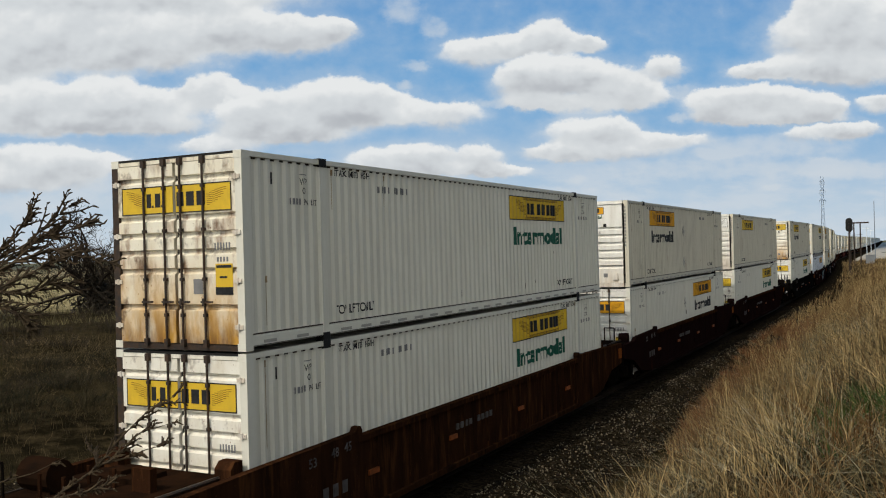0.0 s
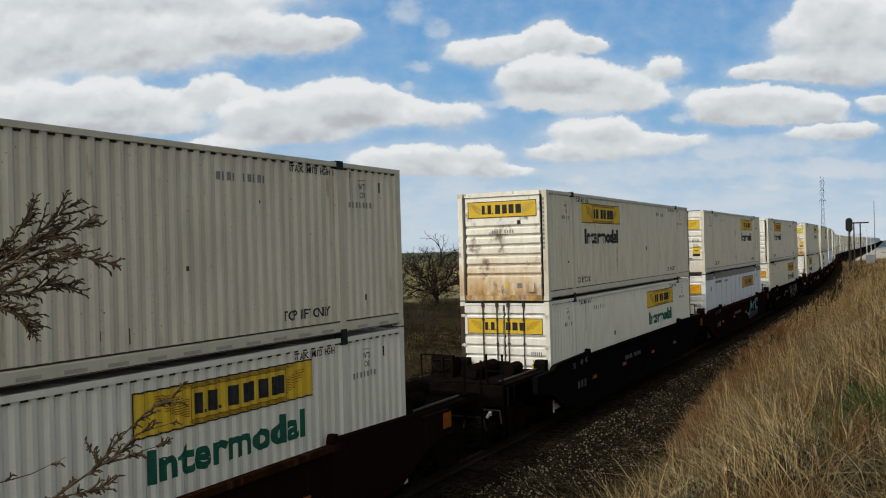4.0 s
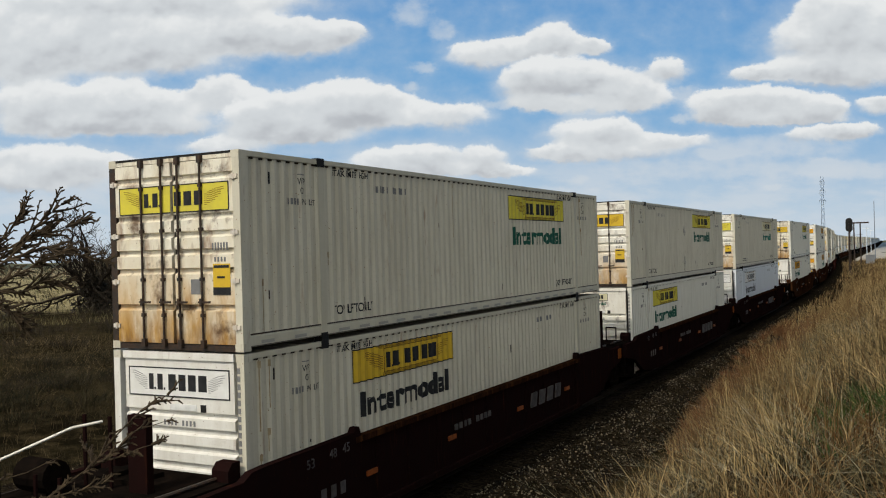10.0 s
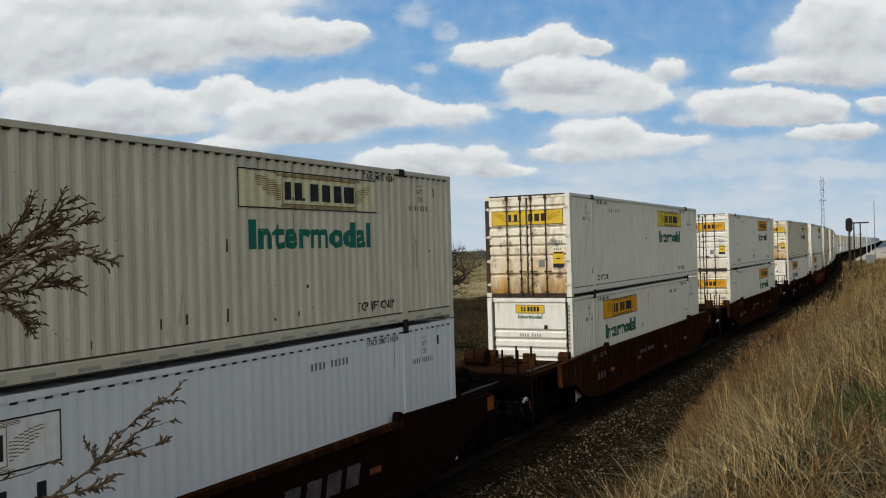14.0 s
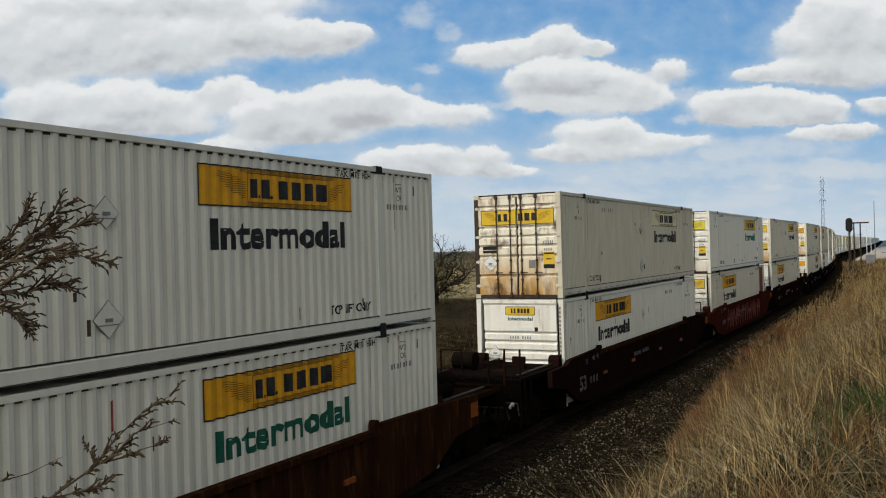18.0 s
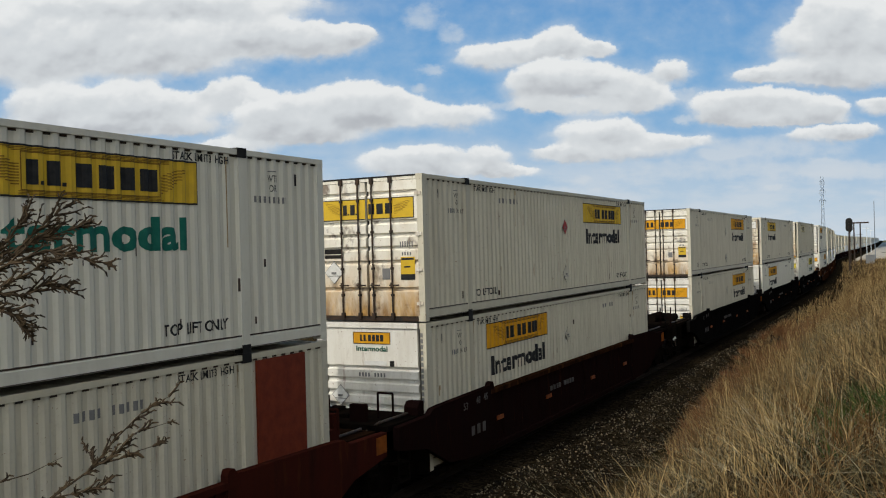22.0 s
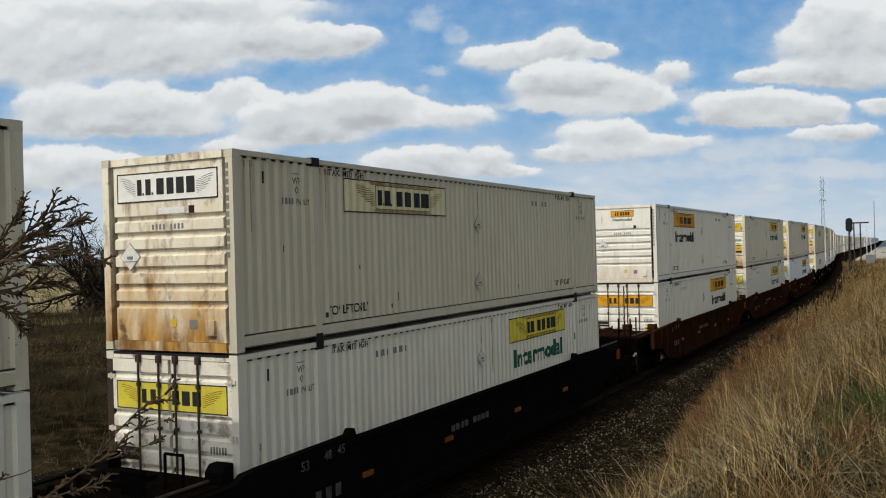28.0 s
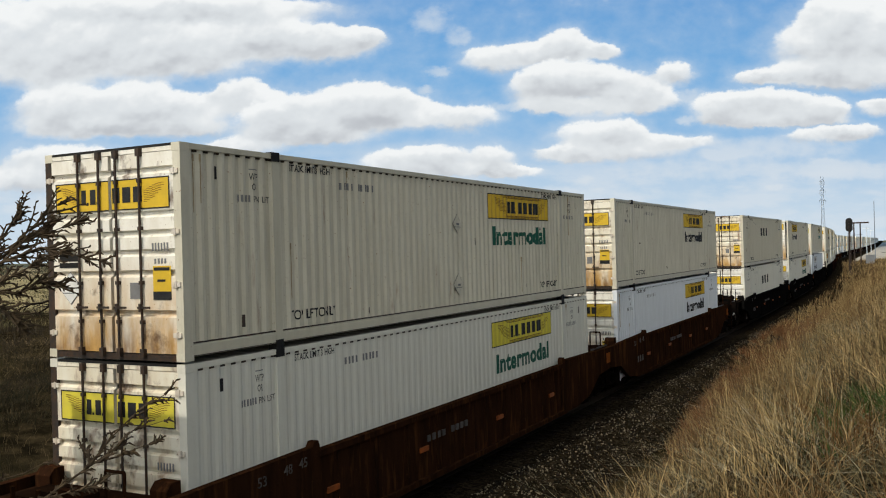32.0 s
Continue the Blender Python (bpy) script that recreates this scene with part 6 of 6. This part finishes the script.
scrub("field_bush", [(63.4 + dx, 24.3 + dy, ground_z(63.4 + dx, 24.3 + dy) - 0.1, r, h, n) for dx, dy, r, h, n in ((0, 0, 1.5, 3.8, 260), (2.5, 2.0, 1.6, 3.0, 220), (-1.8, 2.6, 1.4, 2.6, 220), (4.5, 4.5, 2.0, 3.2, 240))], leaf_material("olive_leaves", (0.075, 0.075, 0.022), (0.15, 0.13, 0.055)), "olive-green budding bush in the field", "bush")
scrub("tree_thicket", [(46 + dx, 42 + dy, ground_z(46 + dx, 42 + dy) - 0.2, r, h, n) for dx, dy, r, h, n in ((-0.4, 0.6, 1.6, 3.1, 1500), (1.2, 0.3, 1.3, 2.4, 700), (5.2, 1.0, 1.7, 2.6, 700), (8.0, -1.0, 1.6, 2.4, 600), (-5.5, 5.0, 1.8, 2.0, 500))], leaf_material("thicket_twigs", (0.018, 0.016, 0.010), (0.045, 0.036, 0.024)), "dark brown thicket under the bare trees", "thicket")
scrub("scrub_belt", scatter(16, 15, 30.0, 60.0, 110, 190, 1.0, 2.6, 0.95, 300), SCRUB, "dark olive scrub scattered over the pale field")
for deg, d, tall, seed in ((45.9, 84, 4.2, 31), (42.2, 104, 4.6, 33), (41.2, 82, 3.4, 35), (37.6, 98, 5.0, 36), (36.9, 78, 3.6, 37), (33.8, 104, 5.0, 38), (47.5, 110, 5.2, 39), (43.8, 130, 5.0, 40), (39.4, 118, 5.6, 41), (35.2, 125, 5.4, 42)):
    bare_tree(EYE[0] + d * math.cos(radians(deg)), EYE[1] + d * math.sin(radians(deg)), tall, seed)
BUDDING = leaf_material("budding_twigs", (0.085, 0.075, 0.034), (0.19, 0.165, 0.080))
scrub("budding_scrub", scatter(34, 45, 30, 60, 78, 170, 1.0, 2.6, 1.0, 340), BUDDING, "pale olive budding scrub over the pale field")
BRUSH = grass_material("dry_brush", (0.050, 0.038, 0.026), (0.026, 0.021, 0.015), (0.075, 0.058, 0.036))
ob = blades("field_brush", [(x, y, z, r) for x, y, z, r, h, n in scatter(150, 7, 16, 64, 52, 70, 0.6, 1.4, 0.75, 1) + scatter(40, 17, 16, 64, 34, 52, 0.5, 1.1, 0.75, 1)], (0.5, 1.15), 0.030, (0.2, 1.0), BRUSH, 27, 2, 90, 1.1)
tagged(ob, "brown leafless brush in the field", "brush", kind="stuff")
WEED = grass_material("dark_weeds", (0.030, 0.027, 0.013), (0.014, 0.013, 0.007), (0.05, 0.040, 0.02))
ob = blades("field_brush", [(x, y, z, r) for x, y, z, r, h, n in scatter(620, 9, 20, 64, 22, 44, 0.4, 1.2, 0.6, 1) + scatter(160, 29, 20, 64, 52, 68, 0.5, 1.5, 0.6, 1)], (0.4, 0.9), 0.026, (0.3, 1.2), WEED, 28, 2, 60, 0.7)
tagged(ob, "low dark olive weeds in the field", "weeds", kind="stuff")


TAN = grass_material("tan_grass", (0.27, 0.195, 0.10), (0.10, 0.070, 0.034), (0.05, 0.042, 0.02), 0.10)
ob = blades("field_grass", [(x, y, z, 1.0) for x, y, z, r, h, n in scatter(2400, 19, 20, 64, 31, 52, 0.4, 1.3, 0.6, 1)], (0.2, 0.55), 0.022, (0.3, 1.0), TAN, 34, 2, 16, 0.9)
tagged(ob, "tan dry grass in a lighter band across the field", "grass", kind="stuff")


# ------------------------------------------------------------------ shrub beside the camera
def shrub():
    root = new("bare_shrub")
    foot = Vector((1.15, -7.55, ground_z(1.15, -7.55)))
    root.location = foot
    def limb(key, pts, r, seed, dens, reach):
        rng = random.Random(seed)
        def build(bm):
            P = [Vector(p) - foot for p in pts]
            for i in range(len(P) - 1):
                k = len(P) - 1
                rod(bm, P[i], P[i + 1], r * (1 - 0.8 * i / k), r * (1 - 0.8 * (i + 1) / k), 6)
                along = (P[i + 1] - P[i])
                for j in range(dens):
                    a = P[i] + along * rng.random()
                    side = rng.choice((-1, 1))
                    d = (along.normalized() + CX * rng.uniform(-0.1, 0.45) + CY * (side * rng.uniform(0.25, 0.7) + 0.12) + CZ * rng.uniform(-0.5, 0.5)).normalized()
                    ln = reach * rng.uniform(0.3, 1.0)
                    q, flip = a, 1
                    steps = max(3, int(ln / 0.022))
                    for s in range(steps):
                        e = q + d * ln / steps
                        k0, k1 = 1 - 0.6 * s / steps, 1 - 0.6 * (s + 1) / steps
                        rod(bm, q, e, 0.0052 * k0, 0.0052 * k1, 4)
                        flip = -flip
                        n = d.cross(CZ).normalized()
                        dd = (d * 0.7 + n * flip * rng.uniform(0.4, 1.0) + CZ * rng.uniform(-0.6, 0.6)).normalized()
                        rod(bm, e, e + dd * rng.uniform(0.010, 0.026), 0.0048, 0.0022, 3)
                        q = e
                        d = (d + Vector((rng.uniform(-1, 1), rng.uniform(-1, 1), rng.uniform(-0.8, 1.2))) * 0.12 + CY * 0.03).normalized()
        own("branch", build, TWIG, root)
    return root, limb, foot


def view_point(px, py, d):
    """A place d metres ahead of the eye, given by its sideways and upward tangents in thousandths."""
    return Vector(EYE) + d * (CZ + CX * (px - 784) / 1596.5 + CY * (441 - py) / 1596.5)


SHRUB, limb, foot = shrub()
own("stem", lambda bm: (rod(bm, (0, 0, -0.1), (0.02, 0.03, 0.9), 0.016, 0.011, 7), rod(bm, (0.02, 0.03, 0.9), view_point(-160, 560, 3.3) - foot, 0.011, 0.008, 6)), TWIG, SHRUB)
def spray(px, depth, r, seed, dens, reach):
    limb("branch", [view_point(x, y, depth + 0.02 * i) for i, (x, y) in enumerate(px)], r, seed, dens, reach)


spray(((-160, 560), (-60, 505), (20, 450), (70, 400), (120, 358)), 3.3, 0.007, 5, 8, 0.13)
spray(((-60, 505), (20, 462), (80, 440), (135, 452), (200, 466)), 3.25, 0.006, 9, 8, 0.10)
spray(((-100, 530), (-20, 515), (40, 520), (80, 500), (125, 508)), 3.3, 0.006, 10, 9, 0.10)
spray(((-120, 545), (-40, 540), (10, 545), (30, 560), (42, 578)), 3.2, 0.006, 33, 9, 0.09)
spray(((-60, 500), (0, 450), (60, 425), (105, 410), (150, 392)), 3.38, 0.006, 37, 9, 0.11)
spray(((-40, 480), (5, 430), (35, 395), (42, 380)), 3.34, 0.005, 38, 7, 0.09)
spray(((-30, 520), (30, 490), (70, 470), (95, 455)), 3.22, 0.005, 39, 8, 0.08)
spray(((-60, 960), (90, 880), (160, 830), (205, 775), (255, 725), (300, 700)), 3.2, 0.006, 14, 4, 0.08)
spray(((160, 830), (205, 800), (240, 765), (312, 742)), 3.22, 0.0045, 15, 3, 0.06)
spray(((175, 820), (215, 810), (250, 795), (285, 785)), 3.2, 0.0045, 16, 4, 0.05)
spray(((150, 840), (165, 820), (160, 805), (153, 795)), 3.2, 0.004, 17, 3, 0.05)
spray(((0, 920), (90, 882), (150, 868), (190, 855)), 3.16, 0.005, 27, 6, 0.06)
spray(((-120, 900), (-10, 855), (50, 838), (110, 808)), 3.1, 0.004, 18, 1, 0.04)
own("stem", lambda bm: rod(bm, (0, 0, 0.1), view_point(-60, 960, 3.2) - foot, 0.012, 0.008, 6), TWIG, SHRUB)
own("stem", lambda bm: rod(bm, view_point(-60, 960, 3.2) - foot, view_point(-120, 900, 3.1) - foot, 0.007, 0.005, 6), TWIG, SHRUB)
tagged(SHRUB, "bare budding shrub with thin knobbly brown twigs", "shrub")


# ------------------------------------------------------------------ lineside and far things
def lattice_tower(x, y, tall, slim=1.0, mat=HAZY):
    z = ground_z(x, y - track_y(x)) - 0.3
    root = new("transmission_tower")
    root.location = (x, y, z)
    b, w = tall * 0.075 * slim, tall * 0.016
    def at(c, u):
        k = b + (w - b) * min(u / 0.62, 1.0)
        return Vector((c[0] * k, c[1] * k, tall * u))
    corners = ((-1, -1), (1, -1), (1, 1), (-1, 1))
    for c in corners:
        own("leg", lambda bm: (rod(bm, at(c, 0), at(c, 0.62), 0.14, 0.11, 4), rod(bm, at(c, 0.62), at(c, 1.0), 0.11, 0.07, 4)), mat, root)
    def braces(bm):
        us = [0, 0.14, 0.27, 0.38, 0.48, 0.56, 0.62, 0.70, 0.78, 0.86, 0.94]
        for i in range(len(us) - 1):
            for j in range(4):
                c, d = corners[j], corners[(j + 1) % 4]
                rod(bm, at(c, us[i]), at(d, us[i + 1]), 0.07, n=3)
                rod(bm, at(d, us[i]), at(c, us[i + 1]), 0.07, n=3)
    own("bracing", braces, mat, root)
    for u, reach in ((0.66, 0.10 * slim), (0.80, 0.09 * slim), (0.93, 0.075 * slim)):
        own("crossarm", lambda bm: [(rod(bm, (0, 0, tall * u), (s * reach * tall * 0.5, -s * reach * tall, tall * u), 0.11, n=4), rod(bm, (0, 0, tall * (u + 0.03)), (s * reach * tall * 0.5, -s * reach * tall, tall * u), 0.08, n=4), rod(bm, (s * reach * tall * 0.5, -s * reach * tall, tall * u), (s * reach * tall * 0.5, -s * reach * tall, tall * (u - 0.05)), 0.08, n=4)) for s in (-1, 1)], mat, root)
    return tagged(root, "grey steel lattice transmission tower standing in the field", "tower", "transmission towers")


def bearing(deg, d):
    return EYE[0] + d * math.cos(radians(deg)), EYE[1] + d * math.sin(radians(deg))


lattice_tower(*bearing(38.9, 420), 45, 1.0, PYLON)
lattice_tower(*bearing(4.9, 640), 47, 0.40)


def signal():
    x, y = bearing(3.52, 150)
    z = ground_z(x, y - track_y(x)) - 0.1
    root = new("railway_signal")
    root.location = (x, y, z)
    top = 4.65 + 0.0239 * 150 - z
    own("mast", lambda bm: (rod(bm, (0, 0, 0), (0, 0, top - 1.0), 0.11, n=10), box(bm, -0.35, 0.35, -0.35, 0.35, 0, 0.35)), ROD, root)
    def target(bm):
        k = 20
        prism(bm, [(0.50 * math.cos(i * math.tau / k), top - 1.3 + 0.55 * (1 if math.sin(i * math.tau / k) > 0 else -1) + 0.50 * math.sin(i * math.tau / k)) for i in range(k)], "x", -0.06, 0.06)
    head = own("target", target, BLACK, root, "black oval signal target")
    for i in range(3):
        own("hood", lambda bm: rod(bm, (-0.35, 0, top - 0.75 - 0.55 * i), (-0.05, 0, top - 0.75 - 0.55 * i), 0.17, n=12), BLACK, head)
    own("ladder", lambda bm: [rod(bm, (0.3, s, 0), (0.3, s, top - 1.2), 0.03, n=4) for s in (-0.18, 0.18)] + [rod(bm, (0.3, -0.18, 0.4 * i), (0.3, 0.18, 0.4 * i), 0.02, n=4) for i in range(1, int((top - 1.3) / 0.4))], ROD, root)
    tagged(root, "railway colour-light signal with black oval target on a mast", "signal")
    x2, y2 = bearing(2.45, 200)
    cab = new("relay_cabinet")
    cab.location = (x2, y2, ground_z(x2, y2 - track_y(x2)) - 0.05)
    own("cabinet_body", lambda bm: box(bm, -0.7, 0.7, -0.8, 0.8, 0, 1.7), GALV, cab)
    own("cabinet_roof", lambda bm: box(bm, -0.78, 0.78, -0.88, 0.88, 1.7, 1.8), GALV, cab)
    tagged(cab, "grey metal signal relay cabinet beside the track", "cabinet")


signal()


def pole(deg, d, top, arms, mat, r):
    x, y = bearing(deg, d)
    z = ground_z(x, y - track_y(x)) - 0.3
    root = new("utility_pole")
    root.location = (x, y, z)
    own("pole_shaft", lambda bm: rod(bm, (0, 0, 0), (0, 0, top), r, r * 0.7, 8), mat, root)
    for u in arms:
        own("crossarm", lambda bm: box(bm, -0.06, 0.06, -1.2, 1.2, top * u - 0.07, top * u + 0.07), mat, root)
    tagged(root, "thin weathered utility pole beside the line", "pole", "lineside poles")


pole(2.19, 240, 14.4, (), FAR_POLE, 0.10)
pole(2.62, 330, 9.8, (0.95,), HAZY, 0.12)
pole(2.4, 420, 9.8, (0.95,), HAZY, 0.12)


def signal_bridge():
    x, y = bearing(3.12, 205)
    z = ground_z(x, y - track_y(x)) - 0.2
    root = new("signal_bridge")
    root.location = (x, y, z)
    for dy in (0.55, -0.65):
        own("post", lambda bm: rod(bm, (0, dy, 0), (0, dy, 8.2 - z), 0.13, n=8), ROD, root)
    own("beam", lambda bm: box(bm, -0.12, 0.12, -2.3, 0.8, 8.0 - z, 8.3 - z), ROD, root)
    own("platform", lambda bm: box(bm, -0.4, 0.4, -1.0, 0.9, 5.6 - z, 5.7 - z), ROD, root)
    tagged(root, "dark steel signal bridge frame beside the distant track", "signal bridge")


signal_bridge()


def fence_posts():
    rng = random.Random(6)
    for i in range(9):
        x, y = 9.0 + 4.6 * i, 10.4 + rng.uniform(-0.2, 0.2)
        p = own("fence_post", lambda bm: rod(bm, (0, 0, -0.3), (rng.uniform(-0.04, 0.04), rng.uniform(-0.04, 0.04), 1.25), 0.045, 0.04, 7), BARK, None, "", pose(x, y, ground_z(x, y)))
        tagged(p, "short dark steel post beside the second track", "post", "lineside posts")


fence_posts()


# ------------------------------------------------------------------ the train
def spec(kind, end, ban, side, ink, skin="grey", **more):
    d = dict(kind=kind, end=end, ban=ban, side=side, ink=ink, skin=skin)
    d.update(more)
    return d


D, F = "doors", "front"
LOADS = [
    # upper and lower container of each car, the first car first
    (spec(D, "rusty", "yellow", "yellow", "green", "clean", dash=1, nicks=9, runs=4), spec(D, "stained", "yellow", "yellow", "green", "clean", press=1.2), "rust"),
    (spec(F, "clean", "orange", "orange", "black", "grey", dash=1, diamond=1), spec(D, "clean", "orange", "orange", "black", "clean", red=1, diamond=1), "maroon"),
    (spec(F, "clean", "yellow", "yellow", None, "grey", front="wide_white", dash=1, nicks=10), spec(D, "stained", "yellow", "yellow", "green", "clean"), "maroon"),
    (spec(F, "stained", "yellow", "yellow", "black", "grey", front="wide"), spec(D, "clean", "yellow", "yellow", "green", "clean", press=1.2), "black"),
    (spec(D, "clean", "yellow", "yellow", "black", "grey", diamond=1, red=1), spec(D, "clean", "orange", "orange", None, "blue", smooth=1), "maroon"),
    (spec(F, "clean", "orange", "orange", "black", "grey", dash=1, diamond=1), spec(D, "clean", "orange", "orange", "black", "grey", red=1), "black"),
    (spec(D, "rusty", "lemon", "lemon", "green", "grey", dash=1), spec(F, "clean", "yellow", "yellow", "black", "grey", front="wide_white", nicks=9, press=1.2), "maroon"),
    (spec(D, "stained", "yellow", "lemon", "green", "grey", diamond=1), spec(F, "stained", "pale", "lemon", "green", "clean"), "maroon"),
    (spec(D, "stained", "lemon", "pale", "teal", "grey", nicks=22, dash=1), spec(F, "clean", "white", "white", "black", "blue", front="wide_white", press=0.16, nicks=12), "maroon"),
    (spec(D, "rusty", "yellow", "lemon", "green", "clean"), spec(F, "clean", "yellow", "orange", "green", "clean", red=1), "rust"),
    (spec(D, "clean", "orange", "orange", "black", "clean", diamond=1), spec(D, "rusty", "orange", "orange", "green", "clean", red=1, press=1.2), "rust"),
    (spec(D, "rusty", "yellow", "pale", "black", "cream", diamond=1, red=1, dash=1), spec(F, "clean", "yellow", "orange", "black", "clean", diamond=1), "maroon"),
    (spec(D, "clean", "lemon", "yellow", "teal", "clean", nicks=26), spec(F, "stained", "yellow", "orange", "black", "grey", front="wide", patch=1), "red"),
    (spec(D, "stained", "yellow", "yellow", "black", "grey", diamond=1, hot=1), spec(F, "clean", "orange", "orange", "black", "grey", diamond=1), "maroon"),
    (spec(D, "stained", "orange", "orange", "black", "grey", diamond=1), spec(D, "clean", "orange", "orange", "black", "grey", diamond=1), "black"),
    (spec(F, "rusty", "yellow", "yellow", "black", "grey", front="wide_white", nicks=18, runs=12), spec(F, "clean", "lemon", "orange", "black", "clean"), "black"),
    (spec(F, "rusty", "pale", "pale", None, "cream", front="wide_white", diamond=1, nicks=10, red=1, runs=14), spec(D, "stained", "lemon", "lemon", "green", "clean", diamond=1, red=1), "black"),
    (spec(F, "clean", "orange", "orange", "black", "clean", diamond=1, red=1), spec(D, "clean", "orange", "orange", "black", "clean", diamond=1), "rust"),
    (spec(D, "stained", "yellow", "yellow", "green", "grey", diamond=1), spec(D, "rusty", "lemon", "lemon", "green", "clean", press=0.3), "rust"),
    (spec(D, "rusty", "yellow", "yellow", "black", "grey"), spec(D, "stained", "yellow", "yellow", "black", "blue"), "rust"),
    (spec(D, "rusty", "yellow", "yellow", None, "cream", bare=1), spec(D, "clean", "yellow", "yellow", None, "clean", bare=1), "black"),
]
OFFSETS = [10.07, 29.44, 48.77, 72.42, 91.86, 111.55, 134.95, 154.56, 174.13, 197.48, 221.19, 244.62, 264.28, 283.75, 307.06, 326.63, 346.14, 369.33, 388.62, 407.73, 431.5]
CARS = []


def travelled(t):
    """How far the train has rolled by t seconds; it slows a little."""
    u = t / 32.0
    return 404.905 * u - 12.385 * u * u - 12.758 * u**3


def plan_train():
    offs = list(OFFSETS)
    loads = list(LOADS)
    pattern = (19.45, 19.45, 23.5)
    for i in range(52):
        offs.append(offs[-1] + pattern[i % 3])
        a, b, s = LOADS[(i * 5 + 3) % 20]
        loads.append((a, b, ("black", "maroon", "rust")[i // 3 % 3]))
    for i in range(3):
        offs.insert(0, offs[0] - (23.5, 19.45, 19.45)[i])
        a, b, s = LOADS[(i * 7 + 5) % 20]
        loads.insert(0, (a, b, "maroon"))
    for i, (o, (a, b, s)) in enumerate(zip(offs, loads)):
        gap_near = o - offs[i - 1] if i else 23.5
        gap_far = offs[i + 1] - o if i + 1 < len(offs) else 23.5
        close = 3 <= i <= 24
        ends = ["coupler" if g > 21.5 else "joint" for g in (gap_near, gap_far)]
        cs = {"sill": s, "seed": i}
        if i == 7:
            cs.update(spray="teal", **{"from": 9.8, "to": 14.2})
        if i == 8:
            cs.update(spray="white", **{"from": 9.0, "to": 13.4})
        if i == 14:
            cs["big"] = 1
        if i == 15:
            cs.update(spray="red", **{"from": 2.9, "to": 13.2})
        if i == 9:
            cs["bent_rail"] = 1
        if i in (9, 10, 11):
            cs["rail_logo"] = 1
        a, b = dict(a, seed=i * 2), dict(b, seed=i * 2 + 1)
        if o > 590:
            car, upper, lower = far_car(cs), far_container(a), far_container(b)
        else:
            car, upper, lower = well_car(cs, ends[0], ends[1], close), container(a, close), container(b, close)
        CARS.append((o, car, ((upper, 3.285), (lower, 0.356))))


plan_train()


# ------------------------------------------------------------------ all that moves
def seat(s, dz):
    """The pose of a thing that rides on the car whose container begins at s along the track."""
    a, b = s - 1.0, s + LEN + 1.0
    ya, yb = track_y(a), track_y(b)
    za, zb = track_z(a), track_z(b)
    yaw = math.degrees(math.atan2(yb - ya, b - a))
    pitch = -math.degrees(math.atan2(zb - za, b - a))
    return pose(s, track_y(s), track_z(s) + dz, 0, pitch, yaw)


def motions():
    times = [0.0 + i for i in range(33)]
    for o, car, load in CARS:
        walk(car, [(t, seat(o - travelled(t), 0.0)) for t in times])
        for thing, dz in load:
            walk(thing, [(t, seat(o - travelled(t), dz)) for t in times])
    d = Vector((96.6, 2.6, 4.9))
    walk(SKY, [(t, Matrix.Translation(Vector(EYE) + d * (t / 32.0))) for t in (0, 8, 16, 24, 32)])
    rows = []
    for i in range(33):
        t = float(i)
        a = 0.5 * math.sin(1.9 * t) + 0.35 * math.sin(0.83 * t + 1.0)
        b = 0.5 * math.sin(1.45 * t + 2.0)
        rows.append((t, Matrix.Translation(foot) @ pose(0, 0, 0, a, b * 0.6, 0.4 * a)))
    walk(SHRUB, rows)


motions()
